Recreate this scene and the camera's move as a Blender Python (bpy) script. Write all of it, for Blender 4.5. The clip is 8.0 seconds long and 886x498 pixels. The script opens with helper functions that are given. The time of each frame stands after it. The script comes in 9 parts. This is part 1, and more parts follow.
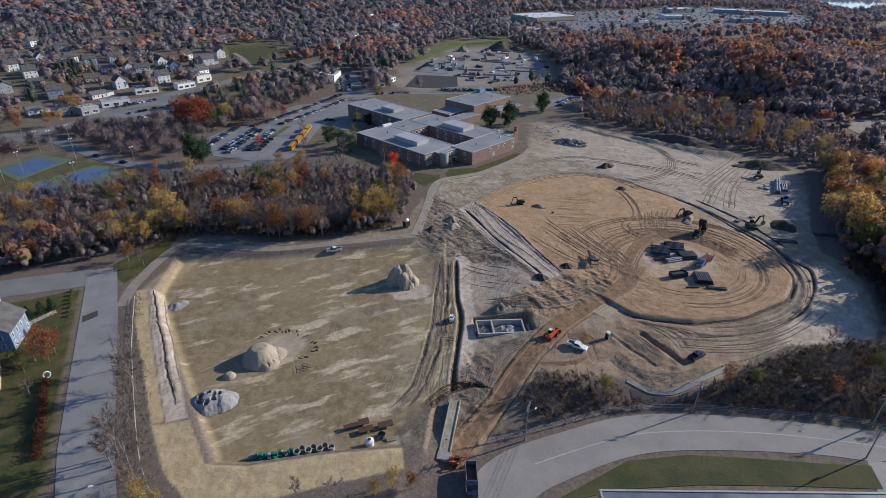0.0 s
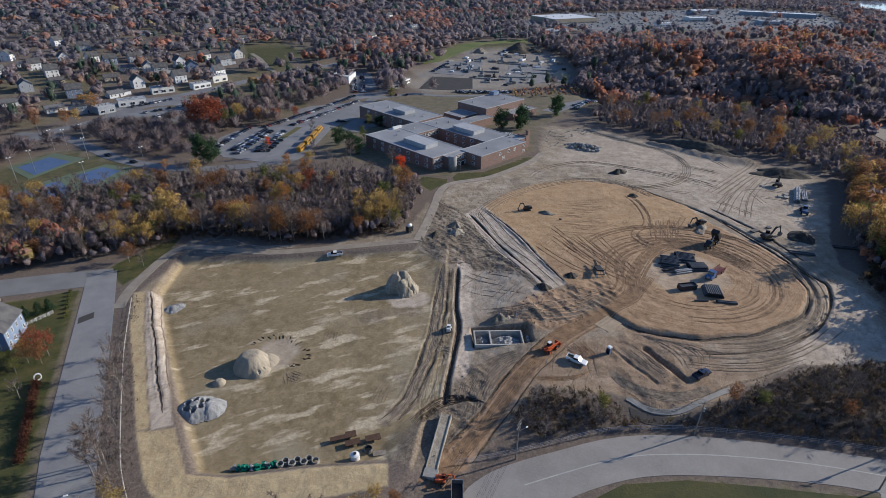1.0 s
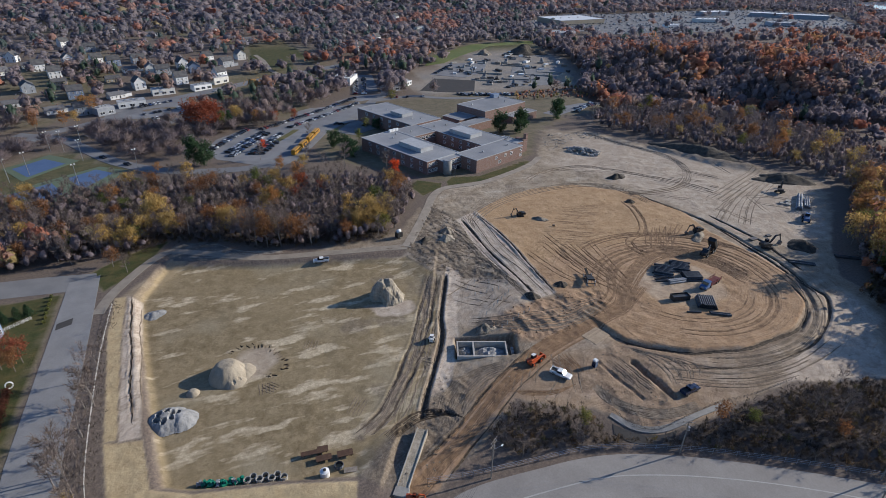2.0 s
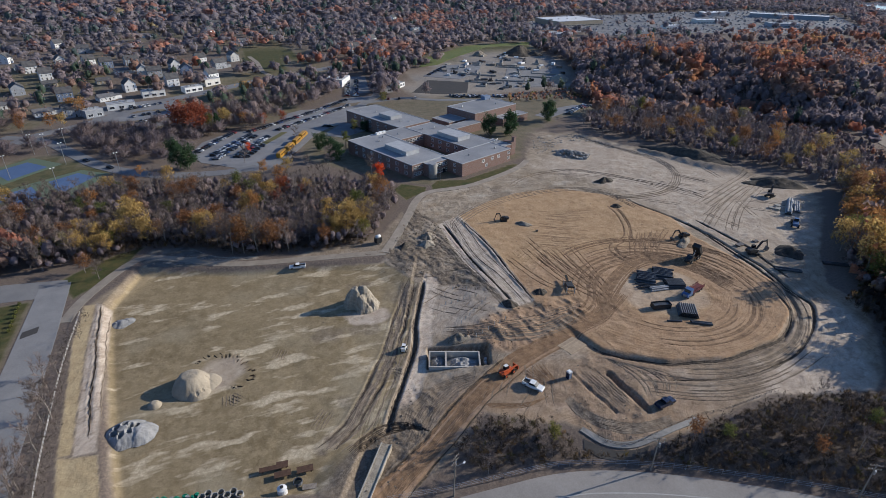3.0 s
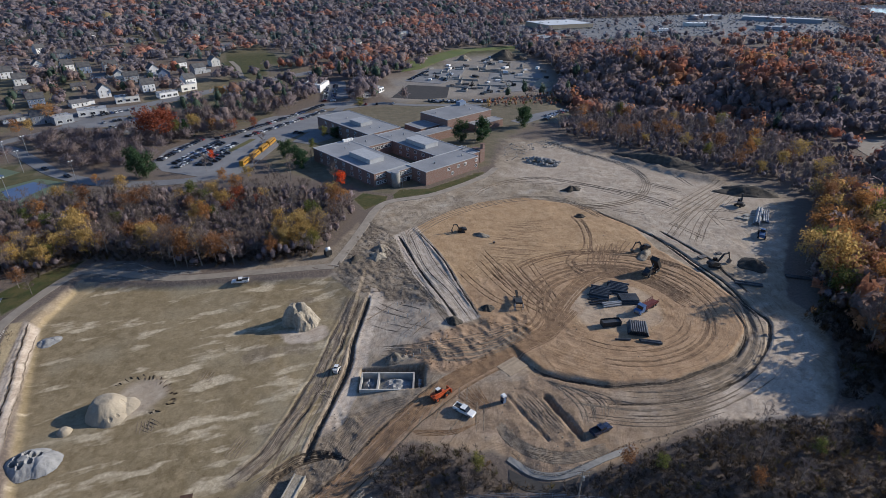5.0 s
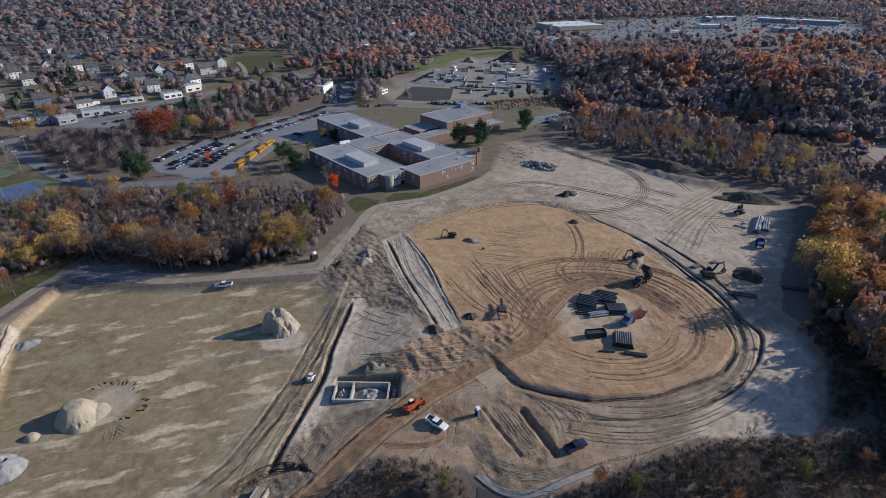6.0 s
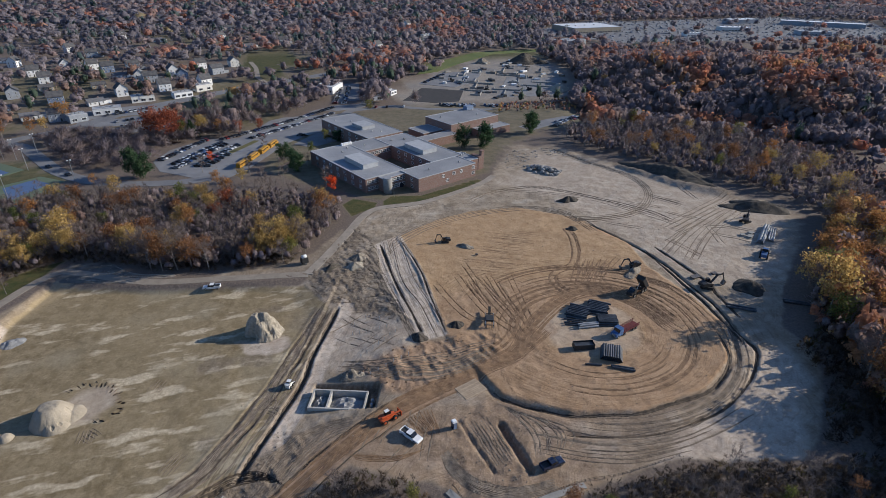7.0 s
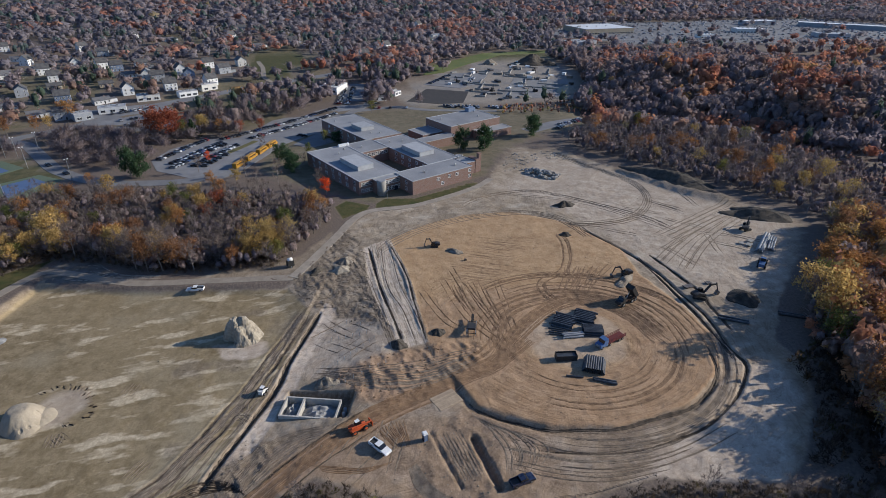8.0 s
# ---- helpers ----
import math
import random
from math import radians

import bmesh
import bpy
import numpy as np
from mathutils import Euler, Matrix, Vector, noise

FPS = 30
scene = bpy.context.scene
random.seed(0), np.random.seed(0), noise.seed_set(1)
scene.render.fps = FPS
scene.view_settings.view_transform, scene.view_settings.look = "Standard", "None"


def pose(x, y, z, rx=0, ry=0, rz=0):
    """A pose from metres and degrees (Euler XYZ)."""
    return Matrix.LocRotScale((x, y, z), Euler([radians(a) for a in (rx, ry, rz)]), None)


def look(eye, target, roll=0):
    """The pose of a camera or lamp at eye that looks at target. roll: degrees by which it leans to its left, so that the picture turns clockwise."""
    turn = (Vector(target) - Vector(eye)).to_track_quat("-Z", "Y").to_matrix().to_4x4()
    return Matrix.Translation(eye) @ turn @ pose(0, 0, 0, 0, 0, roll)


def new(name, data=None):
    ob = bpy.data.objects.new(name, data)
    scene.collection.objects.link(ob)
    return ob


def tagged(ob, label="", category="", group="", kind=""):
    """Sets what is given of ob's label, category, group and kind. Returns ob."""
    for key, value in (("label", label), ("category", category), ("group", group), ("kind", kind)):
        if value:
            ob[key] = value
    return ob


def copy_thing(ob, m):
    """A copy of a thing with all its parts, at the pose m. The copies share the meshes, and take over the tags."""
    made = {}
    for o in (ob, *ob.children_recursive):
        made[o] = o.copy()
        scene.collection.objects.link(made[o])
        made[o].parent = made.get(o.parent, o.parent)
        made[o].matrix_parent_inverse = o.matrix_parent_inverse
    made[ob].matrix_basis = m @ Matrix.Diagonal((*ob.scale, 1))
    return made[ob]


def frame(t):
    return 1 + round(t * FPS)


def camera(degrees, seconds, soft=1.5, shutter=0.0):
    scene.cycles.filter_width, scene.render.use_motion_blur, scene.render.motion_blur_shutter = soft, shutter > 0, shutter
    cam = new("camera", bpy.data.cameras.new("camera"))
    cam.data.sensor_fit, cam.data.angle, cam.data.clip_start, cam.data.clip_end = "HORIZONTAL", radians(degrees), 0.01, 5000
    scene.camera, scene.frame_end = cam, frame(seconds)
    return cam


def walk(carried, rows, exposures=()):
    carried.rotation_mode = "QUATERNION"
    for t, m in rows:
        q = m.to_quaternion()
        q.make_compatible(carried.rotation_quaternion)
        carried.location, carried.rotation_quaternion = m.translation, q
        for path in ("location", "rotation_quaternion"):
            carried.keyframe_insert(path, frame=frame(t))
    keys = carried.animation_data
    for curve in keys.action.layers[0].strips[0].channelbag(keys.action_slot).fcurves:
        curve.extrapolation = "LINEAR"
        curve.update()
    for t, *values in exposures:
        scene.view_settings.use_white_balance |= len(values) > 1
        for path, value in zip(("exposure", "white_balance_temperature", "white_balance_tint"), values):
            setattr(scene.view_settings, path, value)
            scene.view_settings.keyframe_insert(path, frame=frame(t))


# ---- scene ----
cam = camera(78.2, 8.0, soft=0.55)
METRES, EYE, TILT, LEAN, TURN = 77.4, 100.0, 0.0, 0.0, -25.3
ROWS = [
    (0.0, 0.0, 0.0, 0.0, 0.42, -28.61, -0.77),
    (0.5, 0.0375, 0.0303, -0.0003, 1.59, -28.59, -0.72),
    (1.0, 0.0799, 0.0621, -0.0006, 2.64, -28.55, -0.73),
    (1.5, 0.1256, 0.0948, -0.0006, 3.29, -28.5, -0.7),
    (3.0, 0.2855, 0.1905, -0.0001, 3.93, -28.39, -0.55),
    (3.5, 0.342, 0.2208, 0.0005, 3.9, -28.31, -0.54),
    (4.0, 0.3996, 0.2505, 0.0022, 3.82, -28.23, -0.52),
    (4.5, 0.4591, 0.2789, 0.0031, 3.75, -28.16, -0.48),
    (6.0, 0.637, 0.3664, 0.006, 5.48, -28.04, -0.41),
    (6.5, 0.6956, 0.3976, 0.0069, 6.44, -28.02, -0.43),
    (7.0, 0.7521, 0.4291, 0.0075, 7.54, -27.99, -0.47),
    (7.5, 0.8101, 0.4617, 0.0081, 8.49, -27.98, -0.45),
    (8.0, 0.8663, 0.4952, 0.0085, 9.14, -27.99, -0.52),
]
walk(cam, [(t, pose(0, 0, EYE, TILT, LEAN, TURN) @ pose(METRES * x, METRES * y, METRES * z, 90 + pitch, roll, yaw)) for t, x, y, z, yaw, pitch, roll in ROWS], [(0.0, 0.15, 5760, 14), (8.0, 0.15, 5760, 14)])


# ---- light: low autumn sun from the east, clear sky ----
SUN_EL, SUN_AZ = 22.0, 93.0          # degrees up; degrees clockwise from +y
world = bpy.data.worlds.new("sky")
scene.world = world
world.use_nodes = True
wn = world.node_tree
sky = wn.nodes.new("ShaderNodeTexSky")
sky.sky_type = "NISHITA"
sky.sun_disc = False
sky.sun_elevation = radians(SUN_EL)
sky.sun_rotation = radians(SUN_AZ)
sky.air_density, sky.dust_density, sky.ozone_density = 1.0, 0.5, 5.0
wn.links.new(sky.outputs[0], wn.nodes["Background"].inputs[0])
wn.nodes["Background"].inputs[1].default_value = 0.11
sun_data = bpy.data.lights.new("sun", "SUN")
sun_data.energy, sun_data.angle, sun_data.color = 5.0, radians(0.55), (1.0, 0.89, 0.69)
sun = new("sun", sun_data)
sun_dir = Vector((math.sin(radians(SUN_AZ)) * math.cos(radians(SUN_EL)), math.cos(radians(SUN_AZ)) * math.cos(radians(SUN_EL)), math.sin(radians(SUN_EL))))
sun.matrix_world = look(sun_dir * 400 + Vector((100, 150, 0)), (100, 150, 0))


# ---- materials ----
class Nodes:
    """A short way to write node trees."""

    def __init__(self, name):
        self.mat = bpy.data.materials.new(name)
        self.mat.use_nodes = True
        self.t = self.mat.node_tree
        self.bsdf = self.t.nodes["Principled BSDF"]

    def node(self, kind, **props):
        n = self.t.nodes.new(kind)
        for k, v in props.items():
            setattr(n, k, v)
        return n

    def put(self, socket, value):
        if isinstance(value, bpy.types.NodeSocket):
            self.t.links.new(value, socket)
        else:
            socket.default_value = value

    def noise(self, vec, scale, detail=4, rough=0.6, dims="3D"):
        n = self.node("ShaderNodeTexNoise", noise_dimensions=dims)
        if vec is not None:
            self.put(n.inputs["Vector"], vec)
        n.inputs["Scale"].default_value, n.inputs["Detail"].default_value, n.inputs["Roughness"].default_value = scale, detail, rough
        return n.outputs[0]

    def ramp(self, fac, a, b, lo=0.0, hi=1.0):
        n = self.node("ShaderNodeMapRange")
        self.put(n.inputs[0], fac)
        for i, v in zip((1, 2, 3, 4), (a, b, lo, hi)):
            self.put(n.inputs[i], v)
        return n.outputs[0]

    def mix(self, fac, a, b, how="MIX"):
        n = self.node("ShaderNodeMix", data_type="RGBA", blend_type=how)
        self.put(n.inputs[0], fac)
        self.put(n.inputs[6], a)
        self.put(n.inputs[7], b)
        return n.outputs[2]

    def math(self, op, a, b=0.0, c=0.0):
        n = self.node("ShaderNodeMath", operation=op)
        for i, v in enumerate((a, b, c)):
            self.put(n.inputs[i], v)
        return n.outputs[0]

    def scaled(self, vec, x, y, z):
        n = self.node("ShaderNodeVectorMath", operation="MULTIPLY")
        self.put(n.inputs[0], vec)
        n.inputs[1].default_value = (x, y, z)
        return n.outputs[0]

    def bump(self, height, strength, distance=0.1):
        n = self.node("ShaderNodeBump")
        n.inputs["Strength"].default_value, n.inputs["Distance"].default_value = strength, distance
        self.put(n.inputs["Height"], height)
        self.t.links.new(n.outputs[0], self.bsdf.inputs["Normal"])

    def attr(self, name):
        return self.node("ShaderNodeAttribute", attribute_name=name)

    def end(self, colour, rough=0.9, spec=0.3, metal=0.0):
        self.put(self.bsdf.inputs["Base Color"], colour)
        self.put(self.bsdf.inputs["Roughness"], rough)
        self.bsdf.inputs["Specular IOR Level"].default_value = spec
        self.bsdf.inputs["Metallic"].default_value = metal
        return self.mat


def let_light_through(n, colour, share):
    """Leaves and thin twigs pass on some of the light that falls on their backs."""
    thin = n.node("ShaderNodeBsdfTranslucent")
    n.put(thin.inputs[0], colour)
    both = n.node("ShaderNodeMixShader")
    both.inputs[0].default_value = share
    n.t.links.new(n.bsdf.outputs[0], both.inputs[1])
    n.t.links.new(thin.outputs[0], both.inputs[2])
    n.t.links.new(both.outputs[0], n.t.nodes["Material Output"].inputs[0])


def surface(name, a, b, rough=0.8, scale=1.0, fine=12.0, bump=0.2, metal=0.0, spec=0.3, vary=0.12, dist=0.05):
    """Two colours blended by stains, with a fine grain, and a difference from object to object."""
    n = Nodes(name)
    pos = n.node("ShaderNodeTexCoord").outputs["Object"]
    big, small = n.noise(pos, scale), n.noise(pos, fine, 3)
    col = n.mix(n.ramp(big, 0.35, 0.65), a, b)
    col = n.mix(n.ramp(small, 0.3, 0.7, 0, 0.35), col, n.mix(1.0, col, (0.55, 0.53, 0.5, 1), "MULTIPLY"))
    rnd = n.node("ShaderNodeObjectInfo").outputs["Random"]
    hsv = n.node("ShaderNodeHueSaturation")
    n.put(hsv.inputs["Color"], col)
    n.put(hsv.inputs["Value"], n.ramp(rnd, 0, 1, 1 - vary, 1 + vary))
    n.bump(small, bump, dist)
    return n.end(hsv.outputs[0], n.ramp(big, 0.3, 0.7, max(rough - 0.1, 0), min(rough + 0.08, 1)), spec, metal)


def leaves(name, *cols):
    """Foliage: colour by tree, and by leaf within a tree."""
    n = Nodes(name)
    rnd = n.node("ShaderNodeObjectInfo").outputs["Random"]
    isl = n.node("ShaderNodeNewGeometry").outputs["Random Per Island"]
    r = n.node("ShaderNodeValToRGB")
    r.color_ramp.interpolation = "LINEAR"
    els = r.color_ramp.elements
    for i, c in enumerate(cols):
        e = els[i] if i < 2 else els.new(0.5)
        e.position, e.color = 0.5, c
    for i in range(len(cols)):
        els[i].position = i / (len(cols) - 1)
    for i, c in enumerate(cols):
        els[i].color = c
    n.put(r.inputs[0], n.math("ADD", n.math("MULTIPLY", rnd, 0.6), n.math("MULTIPLY", isl, 0.4)))
    hsv = n.node("ShaderNodeHueSaturation")
    n.put(hsv.inputs["Color"], r.outputs[0])
    n.put(hsv.inputs["Value"], n.ramp(isl, 0, 1, 0.6, 1.35))
    let_light_through(n, hsv.outputs[0], 0.42)
    return n.end(hsv.outputs[0], 0.85, 0.2)


def glass_mat(name, tint):
    n = Nodes(name)
    n.bsdf.inputs["IOR"].default_value = 1.5
    return n.end(tint, 0.06, 0.6)


M_ASPHALT_OLD = surface("old_asphalt", (0.29, 0.268, 0.243, 1), (0.36, 0.336, 0.305, 1), 0.9, 0.12, 3.0, 0.15)
M_ASPHALT_W = surface("street_asphalt", (0.2, 0.197, 0.195, 1), (0.25, 0.246, 0.24, 1), 0.9, 0.15, 2.5, 0.15)
M_ASPHALT = surface("asphalt", (0.17, 0.17, 0.175, 1), (0.23, 0.23, 0.232, 1), 0.9, 0.1, 2.0, 0.15)
M_ASPHALT_DARK = surface("dark_asphalt", (0.05, 0.047, 0.045, 1), (0.075, 0.07, 0.065, 1), 0.9, 0.2, 2.0, 0.15)
M_GRAVEL = surface("packed_gravel", (0.26, 0.222, 0.175, 1), (0.34, 0.295, 0.238, 1), 0.95, 0.3, 5.0, 0.5)
M_PAINT_LINE = surface("road_paint", (0.42, 0.41, 0.37, 1), (0.34, 0.33, 0.31, 1), 0.7, 0.6, 6.0, 0.05)
M_CONCRETE = surface("concrete", (0.28, 0.268, 0.24, 1), (0.38, 0.365, 0.33, 1), 0.85, 0.6, 9.0, 0.25)
M_ROOF = surface("grey_roof_membrane", (0.235, 0.24, 0.25, 1), (0.3, 0.305, 0.312, 1), 0.85, 0.09, 1.5, 0.05)
M_ROOF2 = surface("pale_roof_edge", (0.36, 0.365, 0.37, 1), (0.45, 0.455, 0.455, 1), 0.6, 0.4, 4.0, 0.05)
M_METAL = surface("galvanised_metal", (0.4, 0.41, 0.42, 1), (0.5, 0.5, 0.5, 1), 0.45, 0.8, 8.0, 0.05, 0.8)
M_WHITE = surface("white_paint", (0.74, 0.74, 0.72, 1), (0.82, 0.82, 0.8, 1), 0.5, 0.5, 6.0, 0.05)
M_CREAM = surface("cream_siding", (0.66, 0.64, 0.58, 1), (0.74, 0.72, 0.66, 1), 0.7, 0.5, 6.0, 0.1)
M_GREYSIDE = surface("grey_siding", (0.3, 0.32, 0.35, 1), (0.38, 0.4, 0.42, 1), 0.7, 0.5, 6.0, 0.1)
M_BLUESIDE = surface("blue_siding", (0.17, 0.22, 0.32, 1), (0.22, 0.28, 0.38, 1), 0.7, 0.5, 6.0, 0.1)
M_TAN = surface("tan_siding", (0.36, 0.29, 0.2, 1), (0.43, 0.36, 0.26, 1), 0.7, 0.5, 6.0, 0.1)
M_SHINGLE = surface("roof_shingles", (0.07, 0.07, 0.075, 1), (0.13, 0.125, 0.12, 1), 0.92, 0.5, 5.0, 0.3)
M_SHINGLE2 = surface("weathered_shingles", (0.12, 0.12, 0.13, 1), (0.19, 0.185, 0.18, 1), 0.92, 0.5, 5.0, 0.3)
M_WINDOW = glass_mat("window_glass", (0.03, 0.035, 0.045, 1))
M_BLACKGLASS = glass_mat("car_glass", (0.012, 0.014, 0.018, 1))
M_RUBBER = surface("tyre_rubber", (0.02, 0.02, 0.02, 1), (0.045, 0.042, 0.038, 1), 0.9, 2.0, 12.0, 0.2)
M_STEEL = surface("worn_steel", (0.12, 0.11, 0.1, 1), (0.24, 0.2, 0.17, 1), 0.55, 2.0, 14.0, 0.15, 0.5)
M_RUST = surface("rusty_plate", (0.075, 0.042, 0.028, 1), (0.12, 0.07, 0.045, 1), 0.9, 1.5, 10.0, 0.2)
M_PIPE = surface("black_plastic_pipe", (0.03, 0.033, 0.038, 1), (0.07, 0.075, 0.082, 1), 0.45, 0.7, 8.0, 0.1, spec=0.5)
M_PIPE2 = surface("grey_pipe", (0.24, 0.25, 0.26, 1), (0.36, 0.36, 0.36, 1), 0.6, 0.7, 8.0, 0.1)
M_BUS = surface("bus_yellow", (0.48, 0.25, 0.02, 1), (0.42, 0.22, 0.025, 1), 0.4, 1.0, 10.0, 0.03)
M_ORANGE = surface("machine_orange", (0.56, 0.1, 0.025, 1), (0.42, 0.085, 0.03, 1), 0.5, 2.0, 10.0, 0.05)
M_GREEN = surface("machine_green", (0.01, 0.16, 0.1, 1), (0.02, 0.24, 0.15, 1), 0.5, 2.0, 10.0, 0.05)
M_BLUE = surface("truck_blue", (0.1, 0.18, 0.34, 1), (0.07, 0.12, 0.25, 1), 0.4, 1.5, 10.0, 0.03)
M_RED = surface("trailer_red", (0.17, 0.035, 0.028, 1), (0.11, 0.03, 0.026, 1), 0.55, 1.5, 10.0, 0.05)
M_DARK = surface("dark_metal", (0.025, 0.025, 0.027, 1), (0.05, 0.048, 0.045, 1), 0.6, 2.0, 10.0, 0.1)
M_WOOD = surface("weathered_wood", (0.22, 0.185, 0.145, 1), (0.33, 0.285, 0.235, 1), 0.9, 1.5, 14.0, 0.3)
M_LAWN = surface("sunlit_lawn", (0.1, 0.135, 0.035, 1), (0.15, 0.165, 0.055, 1), 0.95, 0.03, 0.6, 0.3)
M_BARK = surface("bark", (0.2, 0.165, 0.14, 1), (0.34, 0.3, 0.26, 1), 0.95, 1.5, 10.0, 0.4)
M_TWIG = surface("bare_twigs", (0.165, 0.126, 0.106, 1), (0.25, 0.196, 0.165, 1), 0.95, 0.4, 6.0, 0.0, vary=0.3)
M_BRUSH = surface("dry_brush", (0.075, 0.06, 0.048, 1), (0.14, 0.11, 0.085, 1), 0.95, 0.2, 6.0, 0.0, vary=0.3)
M_LEAF_GOLD = leaves("gold_leaves", (0.42, 0.272, 0.085, 1), (0.52, 0.36, 0.13, 1), (0.35, 0.265, 0.1, 1))
M_LEAF_ORANGE = leaves("orange_leaves", (0.36, 0.165, 0.06, 1), (0.42, 0.22, 0.075, 1), (0.3, 0.14, 0.06, 1))
M_LEAF_RED = leaves("red_leaves", (0.33, 0.09, 0.045, 1), (0.28, 0.085, 0.045, 1), (0.38, 0.115, 0.05, 1))
M_LEAF_RUST = leaves("russet_leaves", (0.238, 0.119, 0.063, 1), (0.294, 0.14, 0.056, 1), (0.182, 0.105, 0.063, 1))
M_LEAF_GREEN = leaves("late_green_leaves", (0.098, 0.119, 0.035, 1), (0.168, 0.175, 0.049, 1), (0.224, 0.196, 0.056, 1))
M_NEEDLE = leaves("pine_needles", (0.028, 0.063, 0.0308, 1), (0.049, 0.091, 0.042, 1), (0.07, 0.105, 0.049, 1))
M_SCARLET = leaves("scarlet_leaves", (0.7, 0.07, 0.0252, 1), (0.7, 0.119, 0.028, 1), (0.588, 0.056, 0.028, 1))


def brick_mat():
    n = Nodes("brown_brick")
    pos = n.node("ShaderNodeTexCoord").outputs["Object"]
    sep = n.node("ShaderNodeSeparateXYZ")
    n.put(sep.inputs[0], pos)
    along = n.math("ADD", sep.outputs[0], sep.outputs[1])
    comb = n.node("ShaderNodeCombineXYZ")
    n.put(comb.inputs[0], along)
    n.put(comb.inputs[1], sep.outputs[2])
    b = n.node("ShaderNodeTexBrick")
    n.put(b.inputs["Vector"], comb.outputs[0])
    b.inputs["Color1"].default_value, b.inputs["Color2"].default_value, b.inputs["Mortar"].default_value = (0.18, 0.105, 0.083, 1), (0.225, 0.138, 0.11, 1), (0.25, 0.215, 0.19, 1)
    b.inputs["Scale"].default_value = 1.0
    b.inputs["Brick Width"].default_value, b.inputs["Row Height"].default_value, b.inputs["Mortar Size"].default_value = 0.22, 0.075, 0.008
    col = n.mix(n.ramp(n.noise(pos, 0.5), 0.35, 0.7, 0, 0.4), b.outputs[0], (0.22, 0.13, 0.1, 1))
    n.bump(b.outputs[1], 0.2, 0.01)
    return n.end(col, 0.9)


M_BRICK = brick_mat()


def far_leaf_mat(name, stops):
    """Woods: the colour of each tree from its tint, brighter and darker clumps."""
    n = Nodes(name)
    tint = n.attr("tint").outputs["Fac"]
    isl = n.node("ShaderNodeNewGeometry").outputs["Random Per Island"]
    r = n.node("ShaderNodeValToRGB")
    els = r.color_ramp.elements
    while len(els) < len(stops):
        els.new(0.5)
    for i, (p, c) in enumerate(stops):
        els[i].position = p
    for i, (p, c) in enumerate(stops):
        els[i].color = (*c, 1)
    n.put(r.inputs[0], tint)
    hsv = n.node("ShaderNodeHueSaturation")
    n.put(hsv.inputs["Color"], r.outputs[0])
    n.put(hsv.inputs["Value"], n.ramp(isl, 0, 1, 0.9, 1.1))
    pos = n.node("ShaderNodeNewGeometry").outputs["Position"]
    grain = n.noise(pos, 0.85, 3, 0.75)
    col = n.mix(1.0, hsv.outputs[0], n.ramp(grain, 0.34, 0.66, 0.95, 1.6), "MULTIPLY")
    n.bump(grain, 0.7, 1.0)
    let_light_through(n, col, 0.5)
    return n.end(col, 0.95, 0.1)


# bare-tree stops lean blue-grey, some distance haze mixed into the colour
WOOD_STOPS = [(0.0, (0.186, 0.156, 0.166)), (0.3, (0.246, 0.202, 0.208)), (0.52, (0.245, 0.193, 0.18)), (0.62, (0.29, 0.182, 0.135)), (0.72, (0.4, 0.165, 0.105)),
              (0.8, (0.46, 0.29, 0.12)), (0.86, (0.25, 0.22, 0.1)), (0.9, (0.07, 0.1, 0.075)), (1.0, (0.1, 0.13, 0.09))]
M_FARWOOD = far_leaf_mat("mixed_autumn_canopy", WOOD_STOPS)
# tree colours greyed and blued, distance haze put into the base colour
M_HORIZON = far_leaf_mat("hazed_distant_canopy", [(0.0, (0.18, 0.163, 0.18)), (0.3, (0.225, 0.2, 0.212)), (0.52, (0.235, 0.2, 0.205)), (0.62, (0.28, 0.195, 0.175)), (0.72, (0.36, 0.175, 0.13)),
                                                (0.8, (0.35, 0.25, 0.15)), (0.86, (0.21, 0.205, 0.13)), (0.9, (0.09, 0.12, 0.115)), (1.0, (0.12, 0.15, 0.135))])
M_THICKET = far_leaf_mat("dark_tangled_brush", [(0.0, (0.05, 0.041, 0.035)), (0.6, (0.1, 0.08, 0.062)), (0.88, (0.13, 0.085, 0.045)), (1.0, (0.085, 0.085, 0.035))])


# ---- building helpers ----
def mesh_object(name, bm, material, parent=None, label="", smooth=False):
    me = bpy.data.meshes.new(name)
    bm.to_mesh(me)
    bm.free()
    if smooth:
        me.polygons.foreach_set("use_smooth", [True] * len(me.polygons))
    me.materials.append(material)
    ob = new(name, me)
    ob.parent = parent
    if label:
        ob["label"] = label
    return ob


def part(name, bm, material, parent, label="", smooth=False):
    return mesh_object(name, bm, material, parent, label, smooth)


def thing(name, m=None, label="", category="", group="", kind=""):
    ob = new(name)
    ob.empty_display_size = 0.5
    if m is not None:
        ob.matrix_basis = m
    return tagged(ob, label, category, group, kind)


